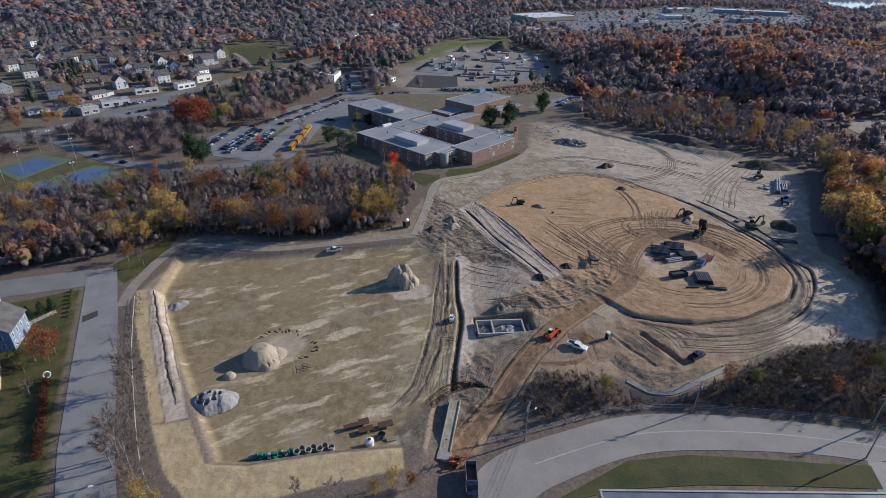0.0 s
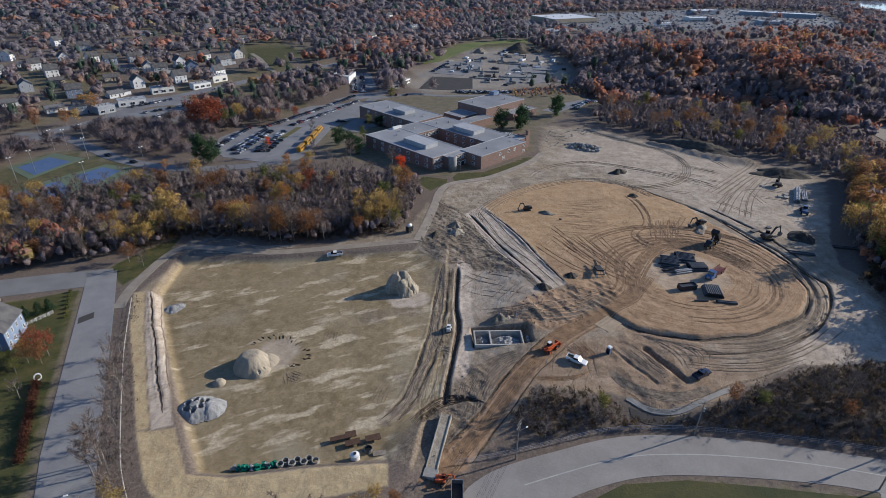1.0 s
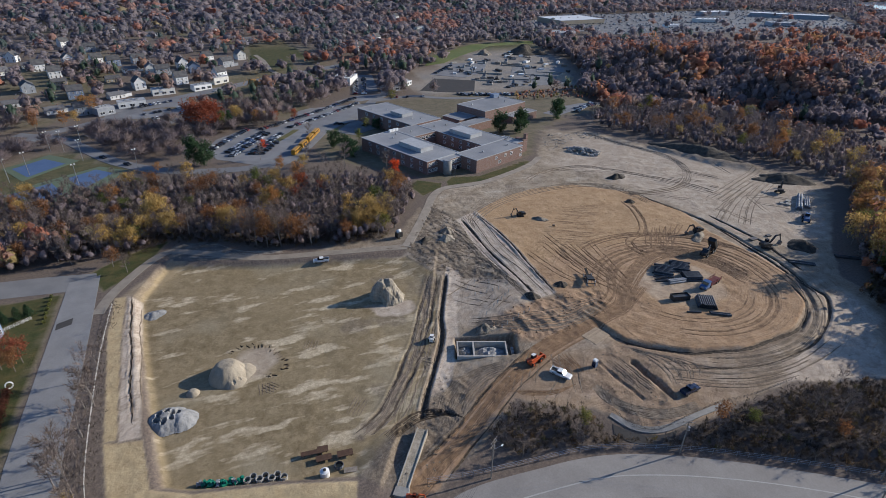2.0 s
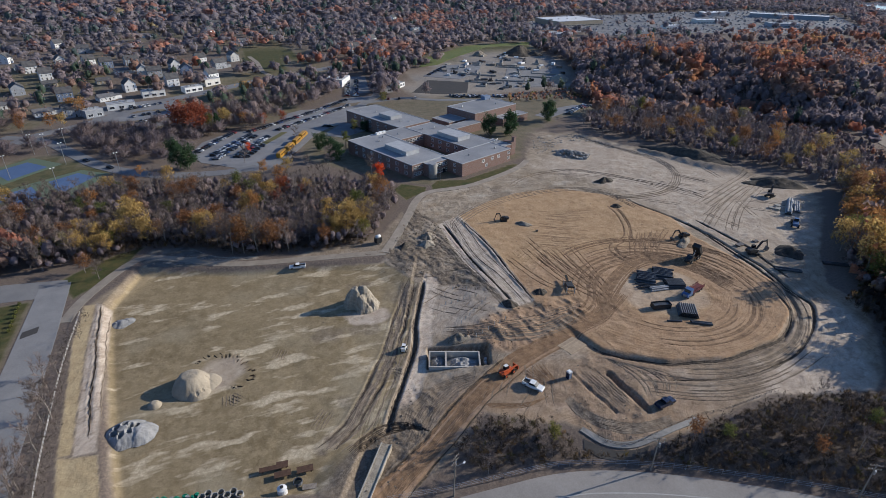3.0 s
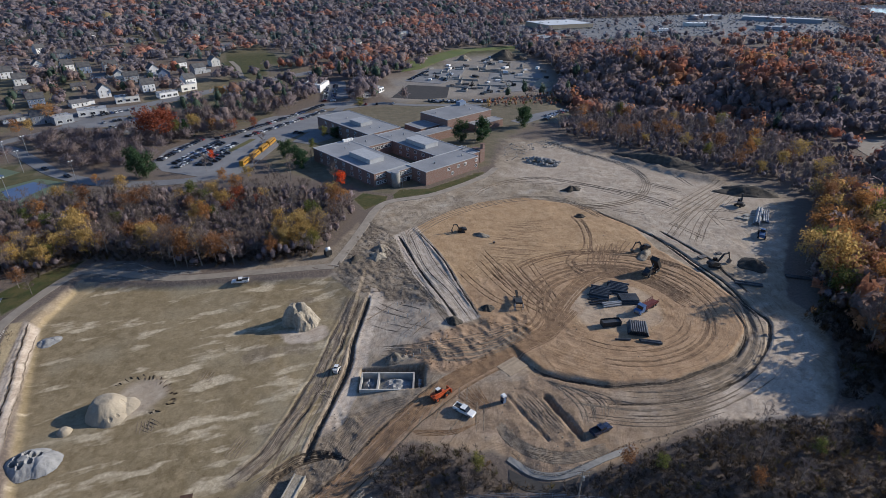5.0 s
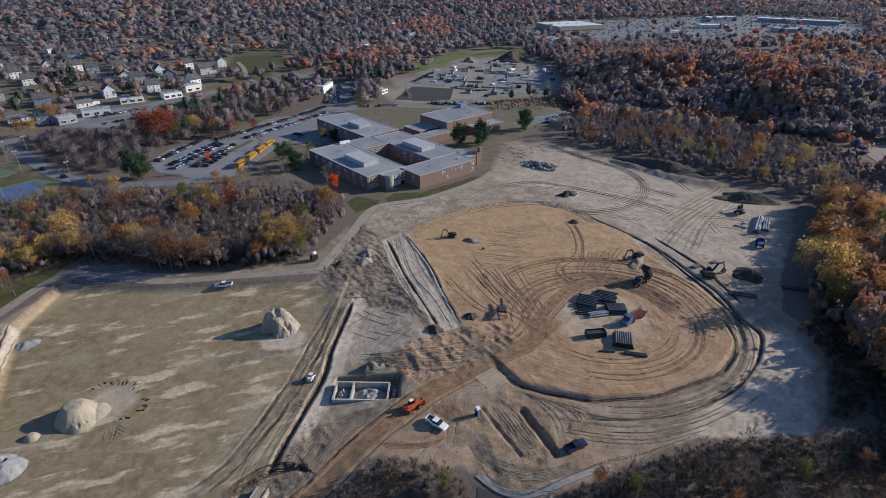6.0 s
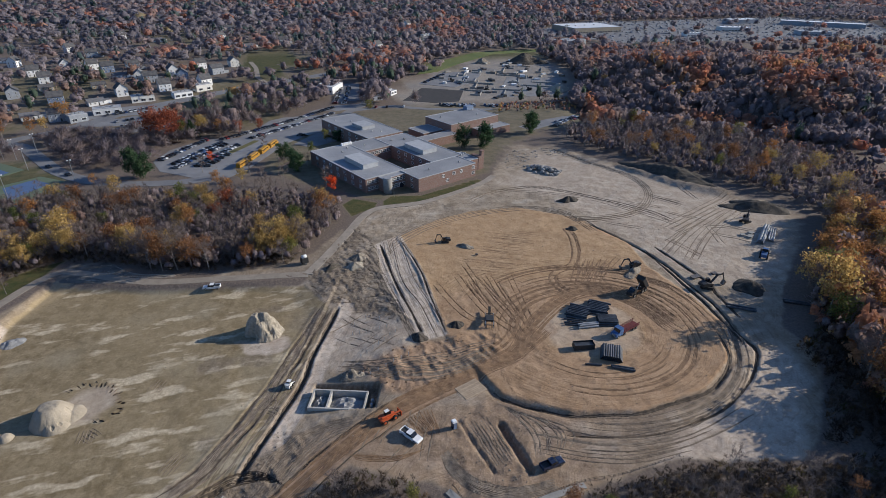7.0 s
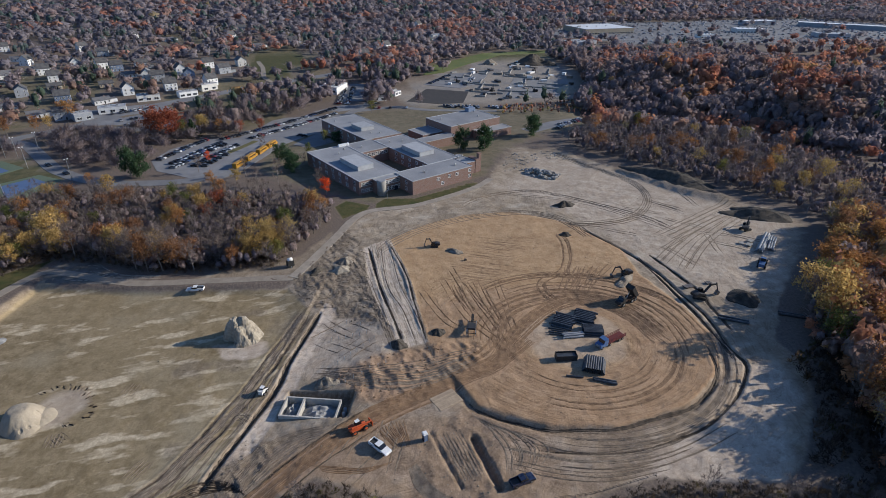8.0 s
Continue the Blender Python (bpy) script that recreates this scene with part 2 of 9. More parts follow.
def array_mesh(name, verts, faces, material, parent=None, smooth=False):
    """A mesh object from arrays: verts n x 3, faces of one size."""
    verts, faces = np.asarray(verts, np.float32), np.asarray(faces, np.int32)
    me = bpy.data.meshes.new(name)
    k = faces.shape[1]
    me.vertices.add(len(verts))
    me.vertices.foreach_set("co", verts.ravel())
    me.loops.add(faces.size)
    me.loops.foreach_set("vertex_index", faces.ravel())
    me.polygons.add(len(faces))
    me.polygons.foreach_set("loop_start", np.arange(0, faces.size, k, dtype=np.int32))
    me.polygons.foreach_set("use_smooth", np.full(len(faces), smooth))
    me.update(calc_edges=True)
    me.materials.append(material)
    ob = new(name, me)
    ob.parent = parent
    return ob


def box(bm, x0, x1, y0, y1, z0, z1, top=1.0, m=None):
    """A box; top narrows its upper face."""
    cx, cy = (x0 + x1) / 2, (y0 + y1) / 2
    co = [(x, y, z0) for x, y in ((x0, y0), (x1, y0), (x1, y1), (x0, y1))]
    co += [(cx + (x - cx) * top, cy + (y - cy) * top, z1) for x, y in ((x0, y0), (x1, y0), (x1, y1), (x0, y1))]
    v = [bm.verts.new(m @ Vector(c) if m else c) for c in co]
    for f in ((3, 2, 1, 0), (4, 5, 6, 7), (0, 1, 5, 4), (1, 2, 6, 5), (2, 3, 7, 6), (3, 0, 4, 7)):
        bm.faces.new([v[i] for i in f])
    return bm


def boxes(*rows):
    bm = bmesh.new()
    for r in rows:
        box(bm, *r)
    return bm


def bar(bm, a, b, r0, r1=None, sides=6):
    """A tapered round bar from a to b."""
    a, b = Vector(a), Vector(b)
    r1 = r0 if r1 is None else r1
    d = (b - a).normalized()
    s = d.orthogonal().normalized()
    u = d.cross(s)
    rings = []
    for p, r in ((a, r0), (b, r1)):
        rings.append([bm.verts.new(p + (s * math.cos(2 * math.pi * i / sides) + u * math.sin(2 * math.pi * i / sides)) * r) for i in range(sides)])
    for i in range(sides):
        j = (i + 1) % sides
        bm.faces.new((rings[0][i], rings[0][j], rings[1][j], rings[1][i]))
    bm.faces.new(list(reversed(rings[0])))
    bm.faces.new(rings[1])
    return bm


def tube_path(bm, pts, r, sides=4, closed=False):
    """A round bar along a line of points, in one piece."""
    pts = [Vector(p) for p in pts]
    n = len(pts)
    rings = []
    for i, p in enumerate(pts):
        a, b = (pts[i - 1], pts[(i + 1) % n]) if closed else (pts[max(i - 1, 0)], pts[min(i + 1, n - 1)])
        d = (b - a).normalized()
        s = d.cross(Vector((0.13, 0.07, 1.0))).normalized()
        u = d.cross(s)
        rings.append([bm.verts.new(p + (s * math.cos(6.2832 * k / sides) + u * math.sin(6.2832 * k / sides)) * r) for k in range(sides)])
    for i in range(n if closed else n - 1):
        a, b = rings[i], rings[(i + 1) % n]
        for k in range(sides):
            bm.faces.new((a[k], a[(k + 1) % sides], b[(k + 1) % sides], b[k]))
    return bm


def lathe(bm, profile, sides=14):
    """A profile of (radius, height) turned round z."""
    rings = [[bm.verts.new((math.cos(6.2832 * k / sides) * r, math.sin(6.2832 * k / sides) * r, z)) for k in range(sides)] for r, z in profile]
    for a, b in zip(rings, rings[1:]):
        for k in range(sides):
            bm.faces.new((a[k], a[(k + 1) % sides], b[(k + 1) % sides], b[k]))
    return bm


def prism(bm, profile, y0, y1, squeeze=1.0):
    """A side profile of (x, z) pulled from y0 to y1."""
    a = [bm.verts.new((x, y0, z)) for x, z in profile]
    b = [bm.verts.new((x, y1, z)) for x, z in profile]
    n = len(profile)
    for i in range(n):
        j = (i + 1) % n
        bm.faces.new((a[i], a[j], b[j], b[i]))
    bm.faces.new(list(reversed(a)))
    bm.faces.new(b)
    bmesh.ops.recalc_face_normals(bm, faces=bm.faces[:])
    return bm


# ---- the lie of the land ----
def smooth01(x):
    x = np.clip(x, 0, 1)
    return x * x * (3 - 2 * x)


def vnoise(x, y, seed=0):
    """Value noise in 0..1 over arrays."""
    xi, yi = np.floor(x).astype(np.int64), np.floor(y).astype(np.int64)
    fx, fy = smooth01(x - xi), smooth01(y - yi)

    def rnd(i, j):
        k = (i * 374761393 + j * 668265263 + seed * 1442695041) & 0x7FFFFFFF
        k = ((k ^ (k >> 13)) * 1274126177) & 0x7FFFFFFF
        return ((k ^ (k >> 16)) & 0xFFFF) / 65535.0

    a = rnd(xi, yi) * (1 - fx) + rnd(xi + 1, yi) * fx
    b = rnd(xi, yi + 1) * (1 - fx) + rnd(xi + 1, yi + 1) * fx
    return a * (1 - fy) + b * fy


def fbm(x, y, seed=0, octaves=4):
    s, a, tot = 0.0, 1.0, 0.0
    for o in range(octaves):
        s = s + a * vnoise(x * 2 ** o, y * 2 ** o, seed + o)
        tot += a
        a *= 0.5
    return s / tot


def seg_dist(x, y, pts, closed=False):
    """Distance to a line of points, the signed side of it, and the way along it."""
    best = np.full(np.shape(x), 1e9)
    side, along = np.zeros(np.shape(x)), np.zeros(np.shape(x))
    run = 0.0
    n = len(pts)
    for i in range(n if closed else n - 1):
        (ax, ay), (bx, by) = pts[i], pts[(i + 1) % n]
        dx, dy = bx - ax, by - ay
        ln = math.hypot(dx, dy)
        k = np.clip(((x - ax) * dx + (y - ay) * dy) / (ln * ln), 0, 1)
        px, py = x - ax - k * dx, y - ay - k * dy
        d = np.hypot(px, py)
        m = d < best
        best = np.where(m, d, best)
        side = np.where(m, np.sign(dx * (y - ay) - dy * (x - ax)) * d, side)
        along = np.where(m, run + k * ln, along)
        run += ln
    return best, side, along


def area(x, y, pts):
    """Signed distance to an outline, positive within."""
    x, y = np.asarray(x, float), np.asarray(y, float)
    out = np.full(x.shape, -60.0)
    xs, ys = [p[0] for p in pts], [p[1] for p in pts]
    near = (x > min(xs) - 25) & (x < max(xs) + 25) & (y > min(ys) - 25) & (y < max(ys) + 25)
    if not near.any():
        return out
    px, py = x[near], y[near]
    d = seg_dist(px, py, pts, True)[0]
    ins = np.zeros(px.shape, bool)
    for (ax, ay), (bx, by) in zip(pts, pts[1:] + pts[:1]):
        if ay != by:
            ins ^= ((ay > py) != (by > py)) & (px < (bx - ax) * (py - ay) / (by - ay) + ax)
    out[near] = np.where(ins, d, -d)
    return out


LOT_FIELD = [(-13, 199), (22, 187), (71, 175), (78, 158), (68, 136), (63, 124), (52, 105), (46, 94), (30, 85), (14, 90), (-3, 94), (-9.5, 97), (-11.8, 112), (-14.4, 130), (-17.2, 150), (-20.4, 178)]
SITE = [(205, 300), (231, 297), (245, 263), (257, 240), (268, 212), (285, 190), (292, 174), (268, 150), (232, 124), (212, 105), (210, 92), (198, 79), (185, 69), (173, 63), (155, 68), (148, 72), (130, 71), (110, 70),
        (100, 71), (92, 81), (74, 92), (60, 84), (46, 76), (34, 80), (20, 100), (30, 150), (73, 178), (83, 195), (98, 220), (110, 231), (131, 232), (152, 240), (172, 250), (182, 268)]
SAND = [(110, 200), (128, 210), (147, 216), (170, 214), (191, 196), (199, 170), (194, 150), (196, 128), (194, 110), (185, 98), (168, 89), (146, 87), (129, 92), (115, 103), (112, 117), (109, 131), (111, 172)]
STRIP = [(101, 197), (112, 202), (113, 172), (110, 132), (101, 131), (98, 168)]
HAUL = [(36, 74), (46, 80.6), (56.6, 87.2), (65, 93), (72.3, 98), (81.2, 102.8), (90, 106.8), (105.5, 111.6), (125.1, 117), (139.6, 125.2)]
STRAW_S = [(-22.5, 114), (-14, 112), (-11.5, 97), (-3, 92.5), (14, 88.5), (30, 83.5), (28, 77.5), (20, 79), (0, 82), (-16, 89), (-20, 98)]
SLOPE_W = [(-27, 180), (-27, 160), (-24.5, 137), (-22.5, 114), (-19.5, 114), (-21.5, 140), (-23, 160), (-23.5, 180)]
LAWN_SCHOOL = [(112, 234), (131, 234), (152, 242), (168, 251), (166, 254), (132, 240.5), (118, 244), (113, 239)]
LAWN_BEND = [(96, 226), (108, 233), (110, 238), (100, 246), (94, 240)]
BANK_TRACK = [(-23.6, 180.5), (-19.0, 177), (-16.9, 145), (-14.3, 113), (-19.2, 113), (-22.0, 147)]
BAND_E = [(75.6, 159), (68.5, 145), (62.8, 134.7), (57.2, 124.5), (52.3, 116.4), (45.6, 107.4), (40.5, 101.4), (33.9, 97)]
GRASS_NW = [(-37, 200), (-30, 207), (-22, 214), (-13, 217), (-16, 208), (-26, 192), (-31, 186)]
BANK_NW = [(-25, 180), (-21, 187), (-9, 206), (-4, 201), (-13, 187), (-19, 177)]
SOUTH_LOW = [(20, 70), (40, 79), (60, 81), (80, 79), (95, 75), (108, 69), (125, 59), (145, 47), (165, 32), (300, -60), (0, -60), (0, 40)]
WEST_YARD = [(-120, 60), (-41, 60), (-43, 128), (-44, 188), (-120, 192)]
VERGE = [(-40, 60), (-28, 60), (-27, 110), (-27, 180), (-34, 196), (-44, 186)]
GRASS_S = [(52, 58), (76, 60), (90, 55.5), (104, 48), (118, 40), (126, 36), (122, 31), (104, 40), (87, 48), (70, 54.5)]
UPPER = [(168, 455), (175, 492), (216, 540), (305, 612), (374, 611), (378, 540), (330, 432), (286, 430), (243, 428), (204, 438)]
GREEN_N = [(218, 552), (239, 595), (318, 660), (420, 650), (376, 615), (305, 616)]
GREEN_W = [(48, 630), (53, 705), (90, 725), (125, 650), (105, 606), (60, 560)]
SCHOOL_YARD = [(60, 300), (90, 262), (112, 240), (175, 262), (200, 300), (240, 330), (270, 330), (310, 365), (300, 420), (200, 430), (170, 450), (120, 440), (70, 360)]
TRENCH_E = [(80, 158), (70, 137), (65, 124), (54, 106), (49, 97)]
TRENCH_1 = [(111, 93.5), (112, 79)]
TRENCH_2 = [(101.5, 98), (104, 81)]
VAULT, VAULT_TURN = (74.3, 115.0), radians(-20.6)
RUBBLE = [(72, 178), (84, 196), (96, 215), (101, 200), (98, 168), (101, 140), (90, 150), (80, 160), (74, 168)]
BAYS = [(71, 134), (80, 156), (90, 152), (97, 144), (100.5, 133), (93, 124), (84, 120), (75, 128)]
DARK_S = [(36, 78), (44, 93), (50, 100), (60, 111), (66, 106), (62, 96), (54, 85), (46, 75)]
DARK_E = [(92, 82), (100, 98), (114, 104), (118, 97), (114, 78), (100, 72)]
OUTER = [(125, 86), (134.3, 82.3), (145.4, 80), (158.8, 80.4), (169, 82.3), (182.9, 88.6), (193.9, 97.6), (195.6, 106.8), (199.8, 121.5), (200.8, 138.8), (201.5, 152), (198.5, 170), (192, 190)]
CHURN = [(81, 127), (93.6, 130.5), (109, 131), (117, 130), (126, 128), (121, 117.6), (106, 113), (94, 110), (86, 114.5)]
LOBE = [(158, 80), (169, 82), (182, 88), (194, 97), (204.6, 96.7), (198, 82), (190, 79), (185, 75), (179, 68), (172, 63.5), (160, 64), (152, 70), (138, 71.5)]
SPOIL = [(95.5, 172), (101.6, 172), (102.4, 150), (102, 132), (97.5, 131), (98.5, 148)]
TENNIS_LAWN = [(-102, 336), (-80, 368), (-34, 322), (-50, 270), (-98, 282)]
FOOT = [(36, 188), (46, 186), (73, 181), (86, 201), (90, 214), (84, 206), (76, 197), (66, 191.5), (46, 192)]
PALE_N = [(198, 200), (204, 150), (215, 130), (240, 128), (284, 174), (262, 215), (240, 258), (215, 288), (200, 262), (172, 246), (188, 226)]
SOUTH_MUD = [(112, 104), (124, 95.5), (140, 88), (152, 85), (150, 76), (136, 72), (118, 73), (108, 78)]
DARK_V = [(54, 92), (55, 99), (62, 107), (70, 108.5), (80, 106), (74, 101.5), (66, 97), (60, 92)]
HILL = [(425, 445), (482, 408), (492, 345), (470, 312)]
MOUNDS_N = [(250, 255), (268, 218), (284, 200), (275, 190), (258, 212), (244, 250)]


def base_height(x, y):
    return -6.5 * np.exp(-((y - 440) / 85.0) ** 2)


def ground_height(x, y, rough=True):
    x, y = np.asarray(x, float), np.asarray(y, float)
    h = base_height(x, y)
    d_e, s_e, _ = seg_dist(x, y, [(108.6, 218), *TRENCH_E, (17, 44)])
    slope = smooth01((26 - d_e) / 22.0) * (s_e > -4.0) * smooth01((182 - y) / 34.0) * smooth01((y - 76) / 14.0)
    corner = np.exp(-((x - 77) / 13.0) ** 2 - ((y - 168) / 17.0) ** 2)
    corner = corner + np.exp(-((x - 41) / 9.0) ** 2 - ((y - 88) / 9.0) ** 2)
    low = np.maximum(smooth01(area(x, y, LOT_FIELD) / (4.0 + 22.0 * corner) + 0.5), slope)
    h = h - 2.0 * low
    h = h - 1.9 * smooth01(area(x, y, SOUTH_LOW) / 8.0 + 0.5)
    s = area(x, y, SAND)
    lower = smooth01((118 - y) / 8.0) * smooth01((x - 108) / 6.0)
    h = h + (0.3 + 0.4 * lower) * smooth01(s / 1.4 + 0.5)
    h = h - 0.5 * np.exp(-((s + 1.6) / 0.8) ** 2) * lower
    h = h - 0.55 * np.exp(-(seg_dist(x, y, OUTER)[0] / 0.7) ** 2)
    h = h - 0.5 * smooth01((0.9 - seg_dist(x, y, TRENCH_E)[0]) / 0.7)
    for line, wide, deep in ((TRENCH_1, 1.15, 1.4), (TRENCH_2, 0.65, 0.6)):
        h = h - deep * smooth01((wide - seg_dist(x, y, line)[0]) / 0.6)
    for c, sn in ((math.cos(VAULT_TURN), math.sin(VAULT_TURN)),):
        lx, ly = (x - VAULT[0]) * c + (y - VAULT[1]) * sn, -(x - VAULT[0]) * sn + (y - VAULT[1]) * c
        h = h - 2.6 * smooth01(np.minimum(np.minimum(lx + 7.9, 10.2 - lx), np.minimum(ly + 3.2, 6.6 - ly)) / 0.7)
    h = h + 21.0 * smooth01((96 - seg_dist(x, y, HILL)[0]) / 92.0)
    h = h - 9.0 * smooth01((40 - seg_dist(x, y, [(320, 372), (352, 325), (378, 288)])[0]) / 40.0)
    if rough:
        site = smooth01(area(x, y, SITE) / 3.0)
        rub = np.maximum(smooth01(area(x, y, RUBBLE) / 4 + 0.5), np.maximum(smooth01(area(x, y, DARK_S) / 4 + 0.5), smooth01(area(x, y, DARK_E) / 4 + 0.5)))
        h = h + site * (fbm(x / 9, y / 9, 3) - 0.5) * 0.5
        h = h + smooth01(area(x, y, CHURN) / 4 + 0.5) * (fbm(x / 1.9, y / 4.5, 18) - 0.45) * 0.8
        h = h + rub * (fbm(x / 2.6, y / 2.6, 8) - 0.45) * 0.75
        h = h + smooth01(area(x, y, MOUNDS_N) / 6) * (0.6 + 3.0 * fbm(x / 7, y / 7, 21))
    return h


GRID, TRACKS = {}, []


def zat(x, y):
    """The ground's height at a place."""
    gx, gy, Z = GRID["x"], GRID["y"], GRID["z"]
    i, j = min(max(int(np.searchsorted(gx, x)) - 1, 0), len(gx) - 2), min(max(int(np.searchsorted(gy, y)) - 1, 0), len(gy) - 2)
    fx, fy = (x - gx[i]) / (gx[i + 1] - gx[i]), (y - gy[j]) / (gy[j + 1] - gy[j])
    return float((Z[j, i] * (1 - fx) + Z[j, i + 1] * fx) * (1 - fy) + (Z[j + 1, i] * (1 - fx) + Z[j + 1, i + 1] * fx) * fy)


def zat_all(x, y):
    """The ground's height at many places."""
    gx, gy, Z = GRID["x"], GRID["y"], GRID["z"]
    i, j = np.clip(np.searchsorted(gx, x) - 1, 0, len(gx) - 2), np.clip(np.searchsorted(gy, y) - 1, 0, len(gy) - 2)
    fx, fy = (x - gx[i]) / (gx[i + 1] - gx[i]), (y - gy[j]) / (gy[j + 1] - gy[j])
    return (Z[j, i] * (1 - fx) + Z[j, i + 1] * fx) * (1 - fy) + (Z[j + 1, i] * (1 - fx) + Z[j + 1, i + 1] * fx) * fy


def steps(lo, hi, fine, far_lo, far_hi, grow=1.07):
    mid = list(np.arange(lo, hi, fine))
    up, d, v = [], fine, mid[-1]
    while v < far_hi:
        d = min(d * grow, 120)
        v += d
        up.append(v)
    down, d, v = [], fine, mid[0]
    while v > far_lo:
        d = min(d * grow, 120)
        v -= d
        down.append(v)
    return np.array(down[::-1] + mid + up)


def strip_outline(pts, width):
    """The outline of a road of that width along a line."""
    left, right = [], []
    for i, (px, py) in enumerate(pts):
        a, b = pts[max(i - 1, 0)], pts[min(i + 1, len(pts) - 1)]
        dx, dy = b[0] - a[0], b[1] - a[1]
        ln = math.hypot(dx, dy)
        left.append((px - dy / ln * width / 2, py + dx / ln * width / 2))
        right.append((px + dy / ln * width / 2, py - dx / ln * width / 2))
    return left + right[::-1]


def glide(pts, n=4):
    """A smoother line through points."""
    out = []
    for i in range(len(pts) - 1):
        p0, p1, p2, p3 = (Vector(pts[max(0, min(len(pts) - 1, k))]) for k in (i - 1, i, i + 1, i + 2))
        for s in range(n):
            t = s / n
            q = 0.5 * ((2 * p1) + (p2 - p0) * t + (2 * p0 - 5 * p1 + 4 * p2 - p3) * t * t + (3 * p1 - p0 - 3 * p2 + p3) * t ** 3)
            out.append((q.x, q.y))
    return out + [pts[-1]]


# ---- tyre and crawler tracks, cut into the ground ----
class Tracks:
    """Ruts gathered as samples along lines: place, half width and strength."""

    def __init__(self):
        self.rows = []

    def line(self, pts, width=0.5, n=8, seed=0, ridge=0.1, gaps=0.1, ragged=0.4):
        run = np.array(glide(pts, n), float)
        leg = np.hypot(*np.diff(run, axis=0).T)
        far = np.concatenate([[0], np.cumsum(leg)])
        d = np.arange(0, far[-1], 0.22)
        if len(d) < 4:
            return
        x, y = np.interp(d, far, run[:, 0]), np.interp(d, far, run[:, 1])
        tx, ty = np.gradient(x), np.gradient(y)
        ln = np.hypot(tx, ty) + 1e-9
        sway = (fbm(d / 5.0, d * 0 + seed * 3.7, 11, 3) - 0.5) * 0.9 * ragged
        x, y = x - ty / ln * sway, y + tx / ln * sway
        fade = smooth01(np.minimum(d, far[-1] - d) / min(4.0, 0.3 * far[-1]))
        press = (0.45 + 0.55 * smooth01((fbm(d / 9.0, d * 0 + seed * 1.3, 17, 2) - 0.2 - gaps) / 0.3)) * fade
        self.rows.append(np.stack([x, y, np.full(len(d), max(width, 0.16)), press], -1))

    def pair(self, pts, gauge=1.9, **kw):
        run = strip_outline(pts, gauge)
        h = len(run) // 2
        seed = kw.pop("seed", 0)
        self.line(run[:h], seed=seed, **kw)
        self.line(run[h:][::-1], seed=seed + 1, **kw)

    def stamp(self, gx, gy, lo, hi, cell):
        """How deep in a rut, and how far up on its edge, each point of the even part of the grid lies."""
        rut, edge = np.zeros((len(gy), len(gx))), np.zeros((len(gy), len(gx)))
        i0, j0 = int(np.argmin(abs(gx - lo[0]))), int(np.argmin(abs(gy - lo[1])))
        r = np.concatenate(self.rows)
        for dj in range(-3, 4):
            for di in range(-3, 4):
                i, j = np.round((r[:, 0] - gx[i0]) / cell).astype(int) + i0 + di, np.round((r[:, 1] - gy[j0]) / cell).astype(int) + j0 + dj
                ok = (i >= i0) & (j >= j0) & (i < len(gx) - 1) & (j < len(gy) - 1)
                ok[ok] &= (gx[i[ok]] < hi[0]) & (gy[j[ok]] < hi[1])
                q, ii, jj = r[ok], i[ok], j[ok]
                d = np.hypot(gx[ii] - q[:, 0], gy[jj] - q[:, 1])
                np.maximum.at(rut, (jj, ii), q[:, 3] * np.exp(-(d / (0.62 * q[:, 2] + 0.12)) ** 2))
                np.maximum.at(edge, (jj, ii), q[:, 3] * np.exp(-((d - 1.2 * q[:, 2] - 0.25) / 0.3) ** 2))
        return rut, edge * (1 - rut)

    def done(self, name, material, label, ridge=0.1):
        """Crisp low ridges of loosened soil on either side of each groove."""
        verts, quads, k = [], [], 0
        for r in self.rows:
            r = r[::3]
            if len(r) < 3:
                continue
            tx, ty = np.gradient(r[:, 0]), np.gradient(r[:, 1])
            ln = np.hypot(tx, ty) + 1e-9
            rnd = fbm(r[:, 0] * 1.3, r[:, 1] * 1.3, 23, 2)
            w = r[:, 2] * (0.35 + 0.65 * r[:, 3]) * (0.6 + 0.8 * rnd)
            rows = []
            for off, up in ((-0.8, -0.05), (-0.45, ridge), (0.0, 0.035), (0.45, ridge), (0.8, -0.05)):
                px, py = r[:, 0] - ty / ln * w * off, r[:, 1] + tx / ln * w * off
                rows.append(np.stack([px, py, zat_all(px, py) + up * (0.3 + 1.2 * rnd) * r[:, 3] + 0.012], -1))
            verts.append(np.stack(rows, 1).reshape(-1, 3))
            n = len(r)
            i = (np.arange(n - 1)[:, None] * 5 + np.arange(4)).ravel() + k
            quads.append(np.stack([i, i + 5, i + 6, i + 1], -1))
            k += 5 * n
        return tagged(array_mesh(name, np.concatenate(verts), np.concatenate(quads), material), label, "tyre tracks", kind="stuff")


